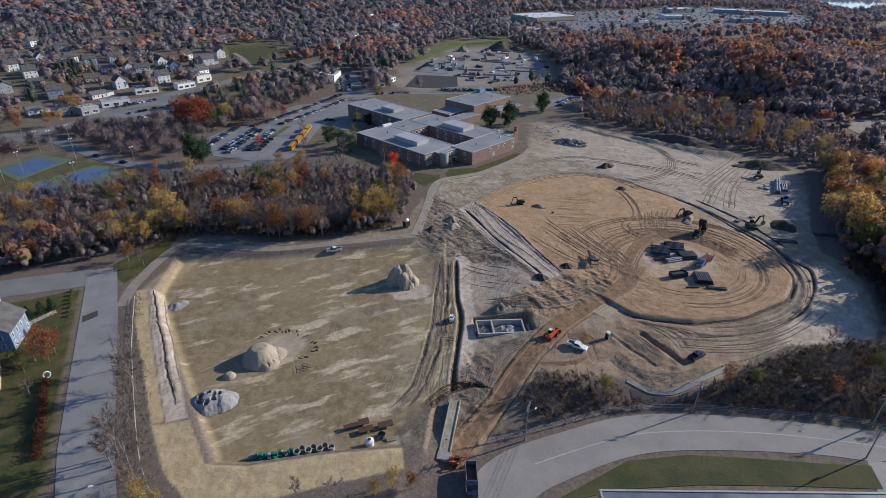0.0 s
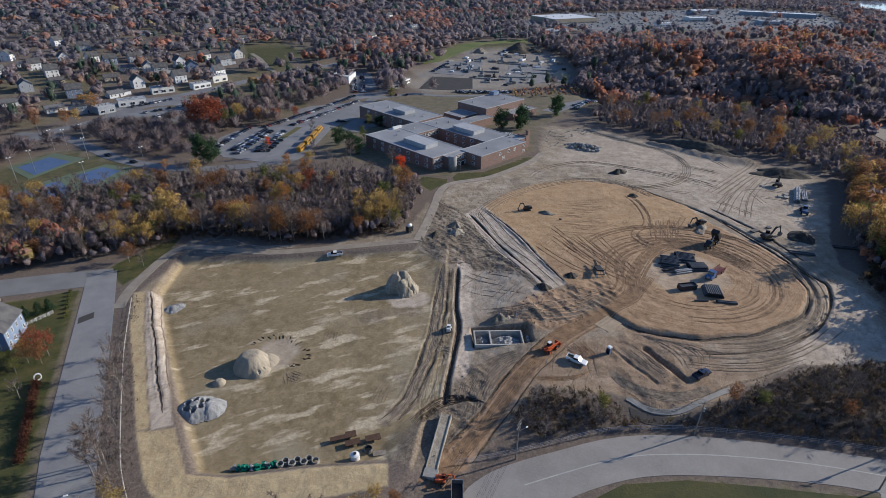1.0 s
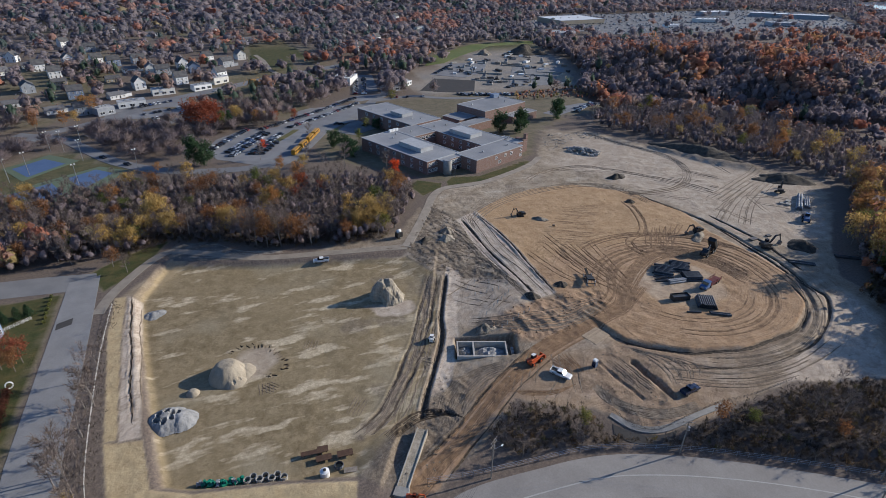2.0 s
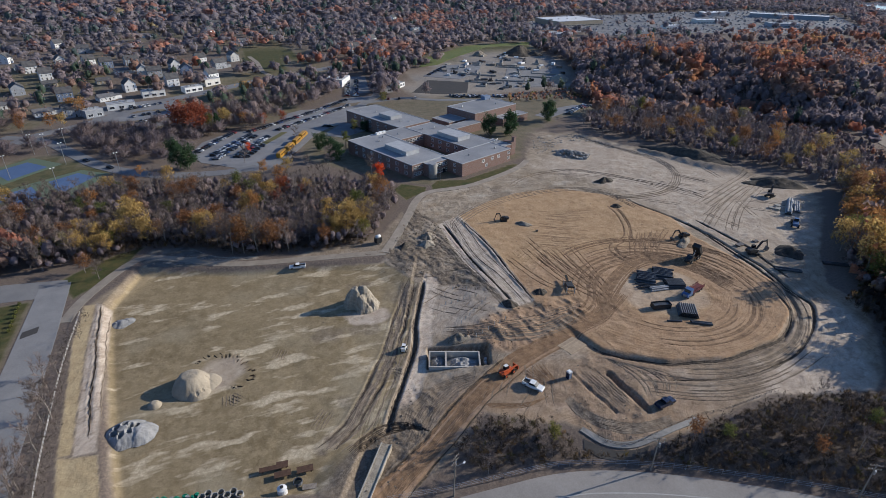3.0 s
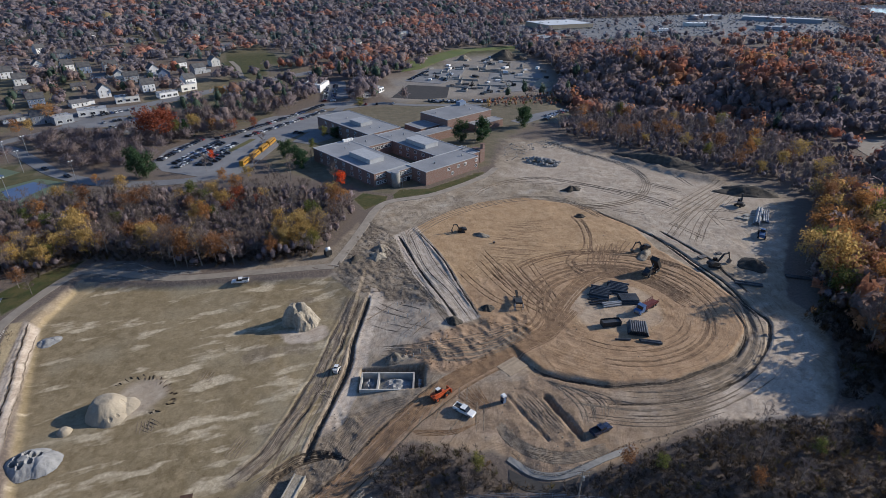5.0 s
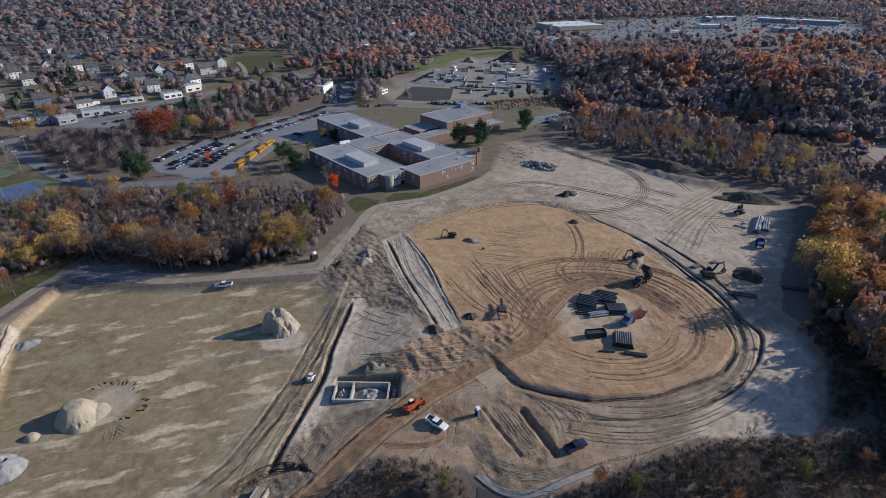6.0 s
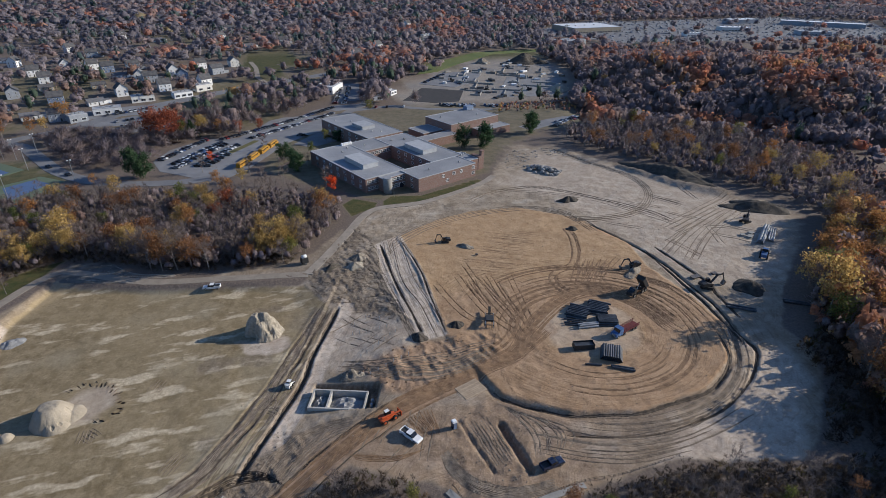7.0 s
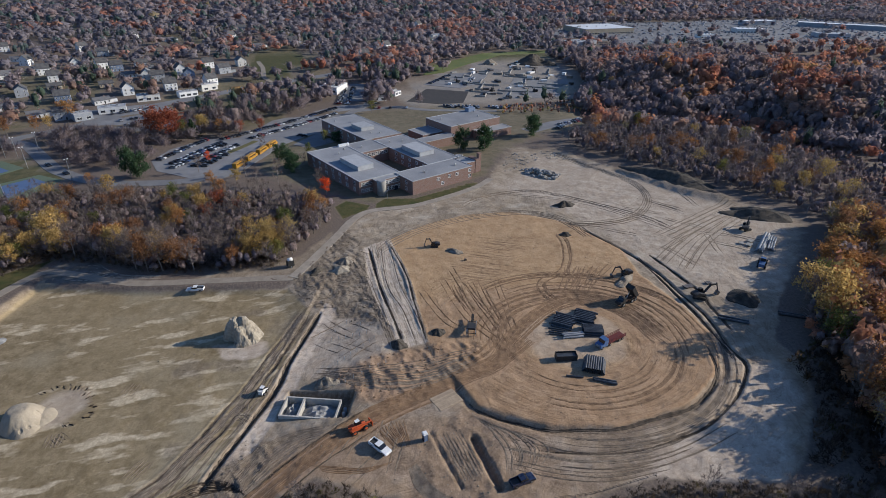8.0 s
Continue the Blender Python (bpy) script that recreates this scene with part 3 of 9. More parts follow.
def machine_tracks():
    """Where wheels and crawlers ran: in sand, in earth, over pale crumbs, grading lines, and dark ditch banks."""
    random.seed(61)
    sandy, soil, pale_t, graded, dark = (Tracks() for _ in range(5))
    # round the pipe yard
    for k in range(22):
        r = 20 + 23 * random.random()
        a0, ln = random.uniform(-2.9, 1.3), random.uniform(0.6, 2.2)
        pts = [(153 + math.cos(a) * r * (1.02 + 0.03 * math.sin(3 * a)), 121 + math.sin(a) * r * 0.93) for a in np.linspace(a0, a0 + ln, 14)]
        pts = [p for p in pts if float(area(np.array([p[0]]), np.array([p[1]]), SAND)[0]) > 1.5]
        if len(pts) > 4:
            sandy.pair(pts, 2.0, width=random.uniform(0.3, 0.6), n=3, seed=k * 3, gaps=0.06)
    for k in range(12):
        r = 40.5 + 4.5 * random.random()
        a0, ln = random.uniform(-2.2, -0.9), random.uniform(0.5, 1.2)
        pts = [(153 + math.cos(a) * r * 1.02, 122 + math.sin(a) * r * 0.93) for a in np.linspace(a0, min(a0 + ln, 0.0), 12)]
        soil.pair(pts, 2.0, width=random.uniform(0.16, 0.28), n=3, seed=200 + k * 3)
    # from the haul road into the sand, sweeping round the pipe yard
    SWEEP = [(79, 101.5), (91.5, 107.8), (105.5, 111.6), (114, 114.2), (125.6, 117.6), (134.8, 126.7), (149.7, 137.1), (161, 140.9), (170, 138)]
    for k in range(9):
        o, e = random.uniform(-3.2, 3.2), random.uniform(-1.5, 1.5)
        sandy.pair([(px - 0.5 * o, py + 0.86 * o + e * i * 0.25) for i, (px, py) in enumerate(SWEEP)], 2.0, width=random.uniform(0.25, 0.5), n=10, seed=300 + k * 3)
    for k in range(4):
        e = random.uniform(0, 1)
        pts = [(112, 115 + e * 4), (124 + e * 3, 122 + e * 4), (134 - e * 2, 132 + e * 3), (141, 139 + e * 3), (148 + e * 4, 142 + e)]
        sandy.pair(pts, 2.0, width=random.uniform(0.25, 0.4), n=10, seed=340 + k * 3)
    # the loop north of the yard, with short runs across it
    LOOP = [(180, 187.1), (178.3, 178), (172.8, 165.9), (166.6, 158.3), (158.3, 155), (154.9, 150.4), (155.8, 142.7), (163.2, 142.0), (168.4, 138.5), (175, 135.7)]
    for k in range(3):
        sandy.pair([(px + k * 0.5, py + k * 0.3) for px, py in LOOP], 2.2 + 0.3 * k, width=0.3, n=9, seed=400 + k * 3)
    for k in range(9):
        e = k / 8.0
        q = random.uniform(-1.5, 1.5)
        sandy.pair([(170 + 17 * e + q, 161 - 2.5 * e), (166 + 12 * e, 153 - e + q * 0.4), (160 + 9 * e - q, 144.5 + 0.5 * q)], 1.9, width=random.uniform(0.25, 0.45), n=8, seed=430 + k * 3)
    for k in range(8):
        o = k * 0.85 + random.uniform(-0.3, 0.3)
        pts = [(160 + o * 0.3, 139.5 + o), (168.8 + o * 0.7, 135.2 + o * 0.9), (172.5 + o, 130.4 + o * 0.5), (174.6 + o, 124 + o * 0.2), (175.2 + o * 1.05, 114 + random.uniform(-3, 3))]
        sandy.pair(pts, 1.9, width=random.uniform(0.3, 0.55), n=8, seed=470 + k * 3)
    # grading lines across the infield, and a few runs down from it
    for k in range(70):
        f = k / 69.0
        cx, cy = 135 + 24 * f + random.uniform(-7, 7), 161 + 28 * f + random.uniform(-1, 1)
        ln, w = random.uniform(3, 11), random.uniform(-0.05, 0.05)
        graded.line([(cx + 0.866 * q, cy - (0.5 + w) * q) for q in (-ln, 0, ln)], random.uniform(0.12, 0.22), 8, 500 + k, 0.03)
    for k, (a, b) in enumerate((((125.6, 160.7), (126.4, 144.2)), ((127.9, 160), (127.3, 141.5)), ((130.6, 161.2), (133.5, 130.4)), ((135.4, 156.8), (134.5, 132.2)))):
        for o in (0, 1.1):
            sandy.line([(a[0] + o, a[1]), ((a[0] + b[0]) / 2 + o - 0.4, (a[1] + b[1]) / 2), (b[0] + o, b[1])], 0.32, 9, 590 + k * 2 + int(o), 0.1)
    # long runs down the sand towards the haul road
    for k, way in enumerate(([(122.6, 165.3), (124.1, 141.0), (129.8, 124.0)], [(133.7, 161.2), (132.6, 141.9), (132.3, 121.4)], [(113.7, 160.5), (116.7, 141.8), (120.3, 134.8)], [(128, 172), (128.4, 150), (130, 128)], [(141, 160), (138, 142), (135, 126)])):
        for o in (0, 2.0):
            sandy.line([(px + o, py + o * 0.4) for px, py in way], 0.18, 10, 2000 + k * 5 + int(o * 2), 0.1, 0.05, 0.3)
    # trenches and diagonals of the north-east
    for k, way in enumerate(([(200.9, 161.3), (197.9, 131.2), (194.9, 111.1), (192.1, 101.1)], [(206.3, 162.2), (207.2, 137.3), (204.3, 124.2), (201.8, 112.5)])):
        for o in (0, 0.5):
            dark.line([(px + o, py) for px, py in way], 0.55, 10, 2040 + k * 3 + int(o * 2), 0.2, 0.1, 0.4)
    for k, way in enumerate(([(219.6, 176.4), (248, 188), (277.5, 199.9)], [(222.1, 172.1), (254.6, 185.5), (278.3, 193.4)], [(205.7, 156.6), (230.7, 172.4), (257.3, 184.6)], [(212, 150), (236, 168), (268, 184)])):
        for o in (0, 1.8):
            soil.pair([(px + o, py - o) for px, py in way], 2.0, width=0.2, n=10, seed=2060 + k * 9 + int(o * 2), gaps=0.05)
    for o in (0, 1.6, 3.0):
        soil.pair([(226.8 + o, 289.3), (233.3 + o, 262.6), (243.4 + o * 0.7, 239.3), (242.6 + o * 0.6, 219.9), (233.7 + o * 0.3, 205.4 - o * 0.6), (217.8, 195.1 - o), (200.3, 194.1 - o), (186.8, 197.6 - o)], 2.0, width=0.26, n=8, seed=2110 + int(o * 3), gaps=0.05)
    # pale band that runs on from the strip round the sand
    for o in (-2.4, -1.0, 0.4, 1.6, 3.0):
        soil.line([(104, 186), (108.7 - o * 0.5, 195.3 + o), (123.4 - o * 0.4, 205.2 + o), (146.8, 212.2 + o), (171.2, 212.2 + o), (187.2 + o * 0.7, 202.6 + o * 0.6), (192 + o, 181)], 0.26, 10, 2140 + int(o * 3), 0.06, 0.1, 0.5)
    # haul road
    for k in range(9):
        o = random.uniform(-2.3, 2.3)
        pts = [(x - 0.5 * o, y + 0.86 * o) for x, y in HAUL]
        sandy.pair(pts, 2.0, width=random.uniform(0.22, 0.42), ridge=0.07, n=8, seed=700 + k * 3, gaps=0.12)
    # ruts beside the haul road
    for k in range(9):
        e = k / 8.0
        sandy.line([(88 + 8 * e, 104.5 - e), (89.5 + 6.5 * e, 101), (91.5 + 4.5 * e, 97.5), (92.5 + 3.5 * e, 95)], random.uniform(0.3, 0.55), 7, 820 + k, 0.08)
    for k in range(9):
        e = k / 8.0
        soil.line([(96 - 2 * e, 90 - e), (97.5 - 2.5 * e, 84 - 1.5 * e), (101 - 2 * e, 79.5 - 3 * e), (107 - e, 76 - 2.6 * e), (116, 75.5 - 2.4 * e)], random.uniform(0.2, 0.5), 8, 830 + k, 0.06)
    for k in range(6):
        x0, y0, a = random.uniform(74, 92), random.uniform(88, 104), random.uniform(0.6, 1.2)
        pts = [(x0 + math.cos(a) * q, y0 + math.sin(a) * q) for q in np.linspace(0, 13, 5)]
        soil.pair(pts, 1.9, width=random.uniform(0.2, 0.35), n=6, seed=850 + k * 3)
    for k in range(7):
        o = k * 0.8
        soil.line([(52 + o, 92 - o * 0.4), (57 + o * 0.9, 98 - o * 0.3), (63 + o * 0.8, 104 - o * 0.6), (70 + o * 0.5, 108 - o), (77, 107.5 - o)], random.uniform(0.2, 0.4), 8, 860 + k, 0.1)
    for k in range(10):
        o = random.uniform(-4, 9)
        soil.pair([(78 + random.uniform(-2, 2), 128 + o * 0.3), (88, 121 + o * 0.7), (99 + random.uniform(-2, 2), 117 + o), (110, 117.5 + o * 0.9), (121, 121 + o * 0.5)], 2.0, width=random.uniform(0.22, 0.42), ridge=0.1, n=8, seed=1400 + k * 3)
    for k in range(13):
        o, e, a0 = 2.5 + k * 0.75 + random.uniform(-0.4, 0.4), random.uniform(0, 1), random.randint(0, 2)
        soil.line([(118 - o * 0.2, 95 - o), (127 - e, 89 - o), (136, 84.5 - o * 0.9), (147 + e * 4, 82.5 - o * 0.8), (160, 83.5 - o * 0.8), (172 + e * 3, 88 - o)][a0:a0 + 4], random.uniform(0.16, 0.4), 10, 2200 + k, 0.08, 0.1)
    for k in range(8):
        o = k * 1.1 + random.uniform(-0.4, 0.4)
        soil.line([(113 + o * 0.3, 101 - o * 0.5), (116 + o, 95 - o * 0.6), (117 + o * 1.2, 88 - o * 0.3), (115 + o, 82)], random.uniform(0.2, 0.4), 8, 2230 + k, 0.1, 0.1)
    for k in range(7):
        o = k * 0.85
        soil.line([(103.4 + o, 97), (104.4 + o * 0.95, 90), (105.4 + o * 0.85, 82)], random.uniform(0.2, 0.4), 8, 2250 + k, 0.1, 0.1)
    # marks across the staked bays
    for k in range(12):
        x0, y0, a = random.uniform(80, 92), random.uniform(130, 150), random.choice((-0.95, -0.85, 0.5))
        soil.line([(x0 + math.cos(a) * q, y0 + math.sin(a) * q + 0.02 * q * q * random.uniform(-1, 1)) for q in (-6, -2, 2, 6)], random.uniform(0.14, 0.28), 6, 2270 + k, 0.06, 0.1)
    # spoil band beside the strip
    for k in range(4):
        o = k * 1.25
        soil.line([(90 + o * 1.4, 190 + o), (95 + o, 176), (96.2 + o * 0.9, 164), (98 + o * 0.6, 148), (98.6 + o * 0.5, 133 + random.uniform(-2, 2))], random.uniform(0.25, 0.4), 12, 870 + k, 0.1)
    for k in range(22):
        x0, y0 = 76 + random.uniform(0, 14), 160 + random.uniform(0, 22)
        a = random.uniform(-0.6, 0.9)
        pts = [(x0 + math.cos(a) * q, y0 + math.sin(a) * q + 0.03 * q * q * random.uniform(-1, 1)) for q in (0, 3, 6, 9, 13)]
        soil.line(pts, random.uniform(0.2, 0.4), 6, 880 + k, 0.15, 0.1)
    # strip of packed gravel
    for k in range(5):
        x0 = 101.6 + k * 1.8
        bend = random.uniform(-1.5, 1.5)
        pale_t.line([(x0 + 2, 199), (x0 - 0.6 + bend, 168), (x0 + 0.2 - bend * 0.5, 150), (x0 + 0.6, 133)], 0.3, 22, 900 + k, 0.02, 0.05, 0.15)
        if k % 2 == 0:
            soil.line([(x0 + 2.6, 199), (x0 + bend, 168), (x0 + 0.8 - bend * 0.5, 150), (x0 + 1.2, 133)], 0.12, 22, 910 + k, 0.02, 0.05, 0.15)
    # north of the field: turning arcs and long diagonals
    for k in range(3):
        o = random.uniform(-3, 3)
        pts = [(150 + o, 226 + o), (170 + o, 236), (188 + o, 232 + o), (206, 218 + o), (222 + o, 196), (230, 178 + o)]
        soil.pair(pts, 2.0, width=random.uniform(0.16, 0.26), ridge=0.07, n=8, seed=1050 + k * 3, gaps=0.15)
    for k in range(12):
        x0, y0, a = random.uniform(212, 262), random.uniform(140, 200), random.uniform(0, 3.1)
        pts = [(x0 + math.cos(a) * s, y0 + math.sin(a) * s + random.uniform(-0.6, 0.6)) for s in (0, 4, 8, 13, 18)]
        if all(float(area(np.array([p[0]]), np.array([p[1]]), SITE)[0]) > 3 for p in pts):
            soil.pair(pts, 1.9, width=random.uniform(0.3, 0.5), n=6, seed=1100 + k * 3, gaps=0.2)
    # two wavy ditches down the western bank, and marks left by loaders on the silt
    crack = [(x + 0.16 * math.sin(i * 0.37) + 0.1 * math.sin(i * 1.9), y) for i, (x, y) in enumerate(glide([(-22.1, 178.9), (-20.9, 163), (-19.7, 150), (-18.7, 137), (-17.6, 126), (-16.6, 117.5)], 9))]
    dark.line(crack, 0.26, 2, 1250, 0.12, 0, 0.3)
    soil.line([(x + 2.4, y) for x, y in crack[4:-8]], 0.2, 2, 1262, 0.06, 0, 0.3)
    for cx, cy, a0, ln in ((27, 137, 1.1, 5), (12.6, 122, 1.5, 5), (14, 120.5, 2.3, 4), (34, 108, 0.9, 7)):
        for k in range(5):
            ox, oy = k * 0.9 * math.sin(a0), -k * 0.9 * math.cos(a0)
            bend = random.uniform(-0.03, 0.03)
            soil.line([(cx + ox + math.cos(a0) * q + bend * q * q, cy + oy + math.sin(a0) * q) for q in (-ln / 2, -ln / 5, ln / 5, ln / 2)], 0.1, 5, 1280 + k, 0.05)
    # bucket marks round the scraped floor beside the sand pile
    rim = glide([(6.2, 141), (9.5, 142.5), (14.2, 141), (18.1, 137.3), (20.1, 132.4), (20.5, 128.7), (17.7, 126.8), (15, 125.8)], 5)
    for k, (qx, qy) in enumerate(rim):
        dx, dy = qx - 12.6, qy - 133.2
        ln = math.hypot(dx, dy)
        e, w = random.uniform(-0.9, 0.9), random.uniform(0.6, 1.1)
        if random.random() < 0.8:
            (dark if k % 3 else soil).line([(qx + (dx / ln * q - dy / ln * 0.3 * q) + e * 0.4, qy + (dy / ln * q + dx / ln * 0.3 * q) + e) for q in (-w, -0.3 * w, 0.3 * w, w)], 0.16, 5, 2400 + k, 0.2, 0.0)
    # the rutted band on the wet lot, with loops off it to the ditch
    for k, o in enumerate((-2.1, -1.5, -0.2, 0.5, 1.9, 2.3, 4.6)):
        (dark if k in (1, 4) else soil).line([(px + o * 0.85 + random.uniform(-0.7, 0.7), py - o * 0.5) for px, py in BAND_E], random.uniform(0.3, 0.6), 8, 2460 + k, 0.12, 0.15, 1.3)
    for k, way in enumerate(([(52.6, 116.6), (55.7, 118), (57.8, 120.1), (58, 123.1), (60.5, 128)], [(53.8, 117.8), (57.4, 117.3), (59.9, 112.5)], [(56.5, 122), (57.2, 118.5), (61.5, 114.5)])):
        soil.pair(way, 1.7, width=0.26, n=8, seed=2480 + k * 3, gaps=0.0)
    # sweeps round the dug earth between vault and haul road
    for k in range(6):
        o = k * 0.75 + random.uniform(-0.2, 0.2)
        soil.line([(76.3 - o * 0.5, 107.8 - o * 0.6), (68.7 - o * 0.4, 108.3 - o * 0.75), (63 - o * 0.2, 106.8 - o), (56.9 + o * 0.2, 102.7 - o), (54.2 + o * 0.5, 98.9 - o * 0.8), (51 + o, 95.8 - o)], random.uniform(0.25, 0.45), 9, 2500 + k, 0.12, 0.0)
    for k in range(7):
        o = k * 0.55
        dark.line([(39 + o * 0.3, 94.9 - o), (43.6, 97.6 - o), (48.6 + o * 0.2, 99.6 - o), (54.3 + o * 0.6, 98.4 - o), (58 + o * 0.6, 94.9 - o)], random.uniform(0.18, 0.3), 9, 2520 + k, 0.12, 0.1)
    for k in range(4):
        o = k * 0.9
        sandy.line([(72 + o, 96.5), (75.6, 95.1 - o * 0.5), (79.6, 93.5 - o * 0.5), (84.9, 91.9 - o * 0.4), (91, 92)], 0.3, 8, 2540 + k, 0.08)
    # turning marks on the shaded pad north of the lot
    for k in range(6):
        o = k * 1.9 + random.uniform(-0.5, 0.5)
        pale_t.line([(-10 + o * 0.4, 204 - o * 0.2), (-4 + o * 0.3, 208.5 - o), (4, 208 - o * 1.1), (14, 199 - o * 0.4), (28, 194.5 - o * 0.2)], random.uniform(0.2, 0.35), 8, 2580 + k, 0.06, 0.2)
    # crumbled edges of the haul road
    for side in (3.5, -3.5):
        dark.line([(px - 0.52 * side, py + 0.85 * side) for px, py in HAUL[1:7]], 0.3, 10, 2560 + int(side), 0.2, 0.2, 0.9)
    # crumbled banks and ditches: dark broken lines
    # dark colour along the east ditch stands in for the scarp's shadow
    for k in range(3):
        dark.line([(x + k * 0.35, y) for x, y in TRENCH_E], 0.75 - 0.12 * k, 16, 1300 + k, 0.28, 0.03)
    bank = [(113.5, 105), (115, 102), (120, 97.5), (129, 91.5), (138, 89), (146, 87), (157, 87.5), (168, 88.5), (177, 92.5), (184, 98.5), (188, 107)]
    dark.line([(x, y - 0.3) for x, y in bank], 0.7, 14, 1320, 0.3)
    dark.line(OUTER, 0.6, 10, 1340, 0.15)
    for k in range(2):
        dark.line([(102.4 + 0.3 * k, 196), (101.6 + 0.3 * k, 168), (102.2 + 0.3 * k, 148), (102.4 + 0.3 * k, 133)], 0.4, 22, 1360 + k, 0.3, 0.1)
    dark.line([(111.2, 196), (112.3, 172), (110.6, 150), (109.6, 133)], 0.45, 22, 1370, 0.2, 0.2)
    return sandy, soil, pale_t, graded, dark


def build_ground():
    CELL = 0.5
    gx, gy = steps(-32, 240, CELL, -3500, 4200, 1.13), steps(62, 240, CELL, -2500, 4500, 1.13)
    X, Y = np.meshgrid(gx, gy)
    x, y = X.ravel(), Y.ravel()
    wob = (fbm(x / 6, y / 6, 5) - 0.5) * 3.0
    wob1 = (fbm(x / 2.5, y / 2.5, 6) - 0.5) * 1.2
    z = ground_height(x, y)

    def inside(pts, soft=1.0, w=wob):
        return smooth01((area(x, y, pts) + w) / soft + 0.5)

    site, field = np.maximum(inside(SITE, 1.5), inside(FOOT, 2) * 0.85), inside(LOT_FIELD, 1.5, wob1)
    sand, strip = inside(SAND, 0.9, wob1 * 0.6), inside(STRIP, 0.8, wob1 * 0.4)
    d_haul, s_haul, a_haul = seg_dist(x, y, HAUL)
    haul = smooth01((3.7 - d_haul + wob * 0.3 + wob1 * 0.5) / 0.6)
    shoulder = smooth01((8.5 - d_haul + wob * 2) / 3.0) * smooth01((d_haul - 3.5) / 0.7) * smooth01((104 - x) / 8)
    sand = sand * (1 - strip)
    d_te, s_te, _ = seg_dist(x, y, TRENCH_E)
    pale = np.maximum(strip, smooth01((3.0 - np.abs(s_te - 3.0) + wob1) / 1.0) * (d_te < 7) * (s_te > 0) * smooth01((y - 102) / 5))
    ring = np.hypot((x - 153) * 0.98, (y - 122) * 1.08)
    pale = np.maximum.reduce([pale, inside(BAYS, 3) * 0.5, inside(LOBE, 4) * 0.85, inside(PALE_N, 10) * 0.55, smooth01((17 - ring + wob) / 3) * 0.6, inside(BANK_TRACK, 0.8, wob1 * 0.3),
                              smooth01((8.0 - np.hypot(x - 12.4, y - 133.5) + wob * 1.2) / 3) * 0.6, smooth01((5.5 - np.hypot((x - 57) * 0.7, y - 146) + wob * 2.4) / 1.6) * 0.9])
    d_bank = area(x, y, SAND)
    mud_and_shade = np.maximum.reduce([inside(RUBBLE, 3) * (0.35 + 0.65 * smooth01((fbm(x / 4, y / 4, 43) - 0.4) / 0.2)), inside(DARK_S, 3), inside([(30, 78), (35, 91), (46, 97), (48, 80), (40, 74)], 3) * 0.85, inside(DARK_E, 3) * 0.8, inside(DARK_V, 2) * 0.55, inside(MOUNDS_N, 4) * 0.9, inside(SPOIL, 2) * 0.75, inside(CHURN, 4) * 0.12, shoulder * 0.5, inside(SOUTH_MUD, 3) * smooth01((fbm(x / 5, y / 2.4, 47) - 0.3) / 0.3) * 0.8])
    # darker band outside the foot of the sand bank, and along the first trench
    mud_and_shade = np.maximum(mud_and_shade, smooth01((1.2 - np.abs(d_bank + 1.6)) / 0.8) * smooth01((118 - y) / 8.0) * 0.9)
    mud_and_shade = np.maximum(mud_and_shade, smooth01((1.6 - seg_dist(x, y, TRENCH_1)[0]) / 0.6) * 0.9)
    mud_and_shade = np.maximum(mud_and_shade, smooth01((fbm(x / 14, y / 14, 31) - 0.58) / 0.1) * site * (1 - sand) * 0.5)
    # vault pit darkened in colour for the shadow of its walls
    pc, ps = math.cos(VAULT_TURN), math.sin(VAULT_TURN)
    lx, ly = (x - VAULT[0]) * pc + (y - VAULT[1]) * ps, -(x - VAULT[0]) * ps + (y - VAULT[1]) * pc
    mud_and_shade = np.maximum(mud_and_shade, smooth01(np.minimum(np.minimum(lx + 7.9, 10.2 - lx), np.minimum(ly + 3.2, 6.6 - ly)) / 0.7 + 0.3))
    pale = pale * (1 - smooth01(np.minimum(np.minimum(lx + 8.4, 10.7 - lx), np.minimum(ly + 3.7, 7.1 - ly)) / 0.7))
    straw = np.maximum(inside(STRAW_S, 0.6, wob1 * 0.3), inside(SLOPE_W, 0.6, wob1 * 0.5))
    straw = np.maximum(straw, inside(BANK_NW, 2.5) * 0.55)
    bank = inside(BANK_TRACK, 0.8, wob1 * 0.3)
    straw = straw * (1 - bank)
    d_band = seg_dist(x, y, BAND_E)[0]
    mud_and_shade = np.maximum(mud_and_shade, smooth01((2.6 - d_band + wob1 * 1.8) / 1.4) * smooth01((fbm(x / 1.6, y / 3, 37) - 0.25) / 0.4))
    upper = inside(UPPER, 6, wob * 2)
    gp = fbm(x / 60, y / 60, 41)
    town = smooth01((gp - 0.5) / 0.1) * smooth01((y - 380) / 50) * smooth01((140 - x) / 40) * 0.6
    grass = np.maximum.reduce([inside(LAWN_SCHOOL, 0.7, wob1 * 0.2), inside(LAWN_BEND, 0.8, wob1 * 0.2), inside(GRASS_S, 1.0, wob1 * 0.4), inside(TENNIS_LAWN, 3) * 0.9, inside(GRASS_NW, 1.5), inside(WEST_YARD, 1.5), inside(GREEN_N, 6), inside(GREEN_W, 6), inside(SCHOOL_YARD, 4) * 0.5, town])
    grass = grass * (1 - field)
    bare = np.maximum.reduce([site, field, straw, upper, bank])
    litter = np.clip(1 - bare, 0, 1) * (1 - grass)
    verge = inside(VERGE, 1.0)
    # the way that machines drove: across and along
    wx, wy = x + (fbm(x / 38, y / 38, 61) - 0.5) * 50, y + (fbm(x / 38, y / 38, 67) - 0.5) * 50
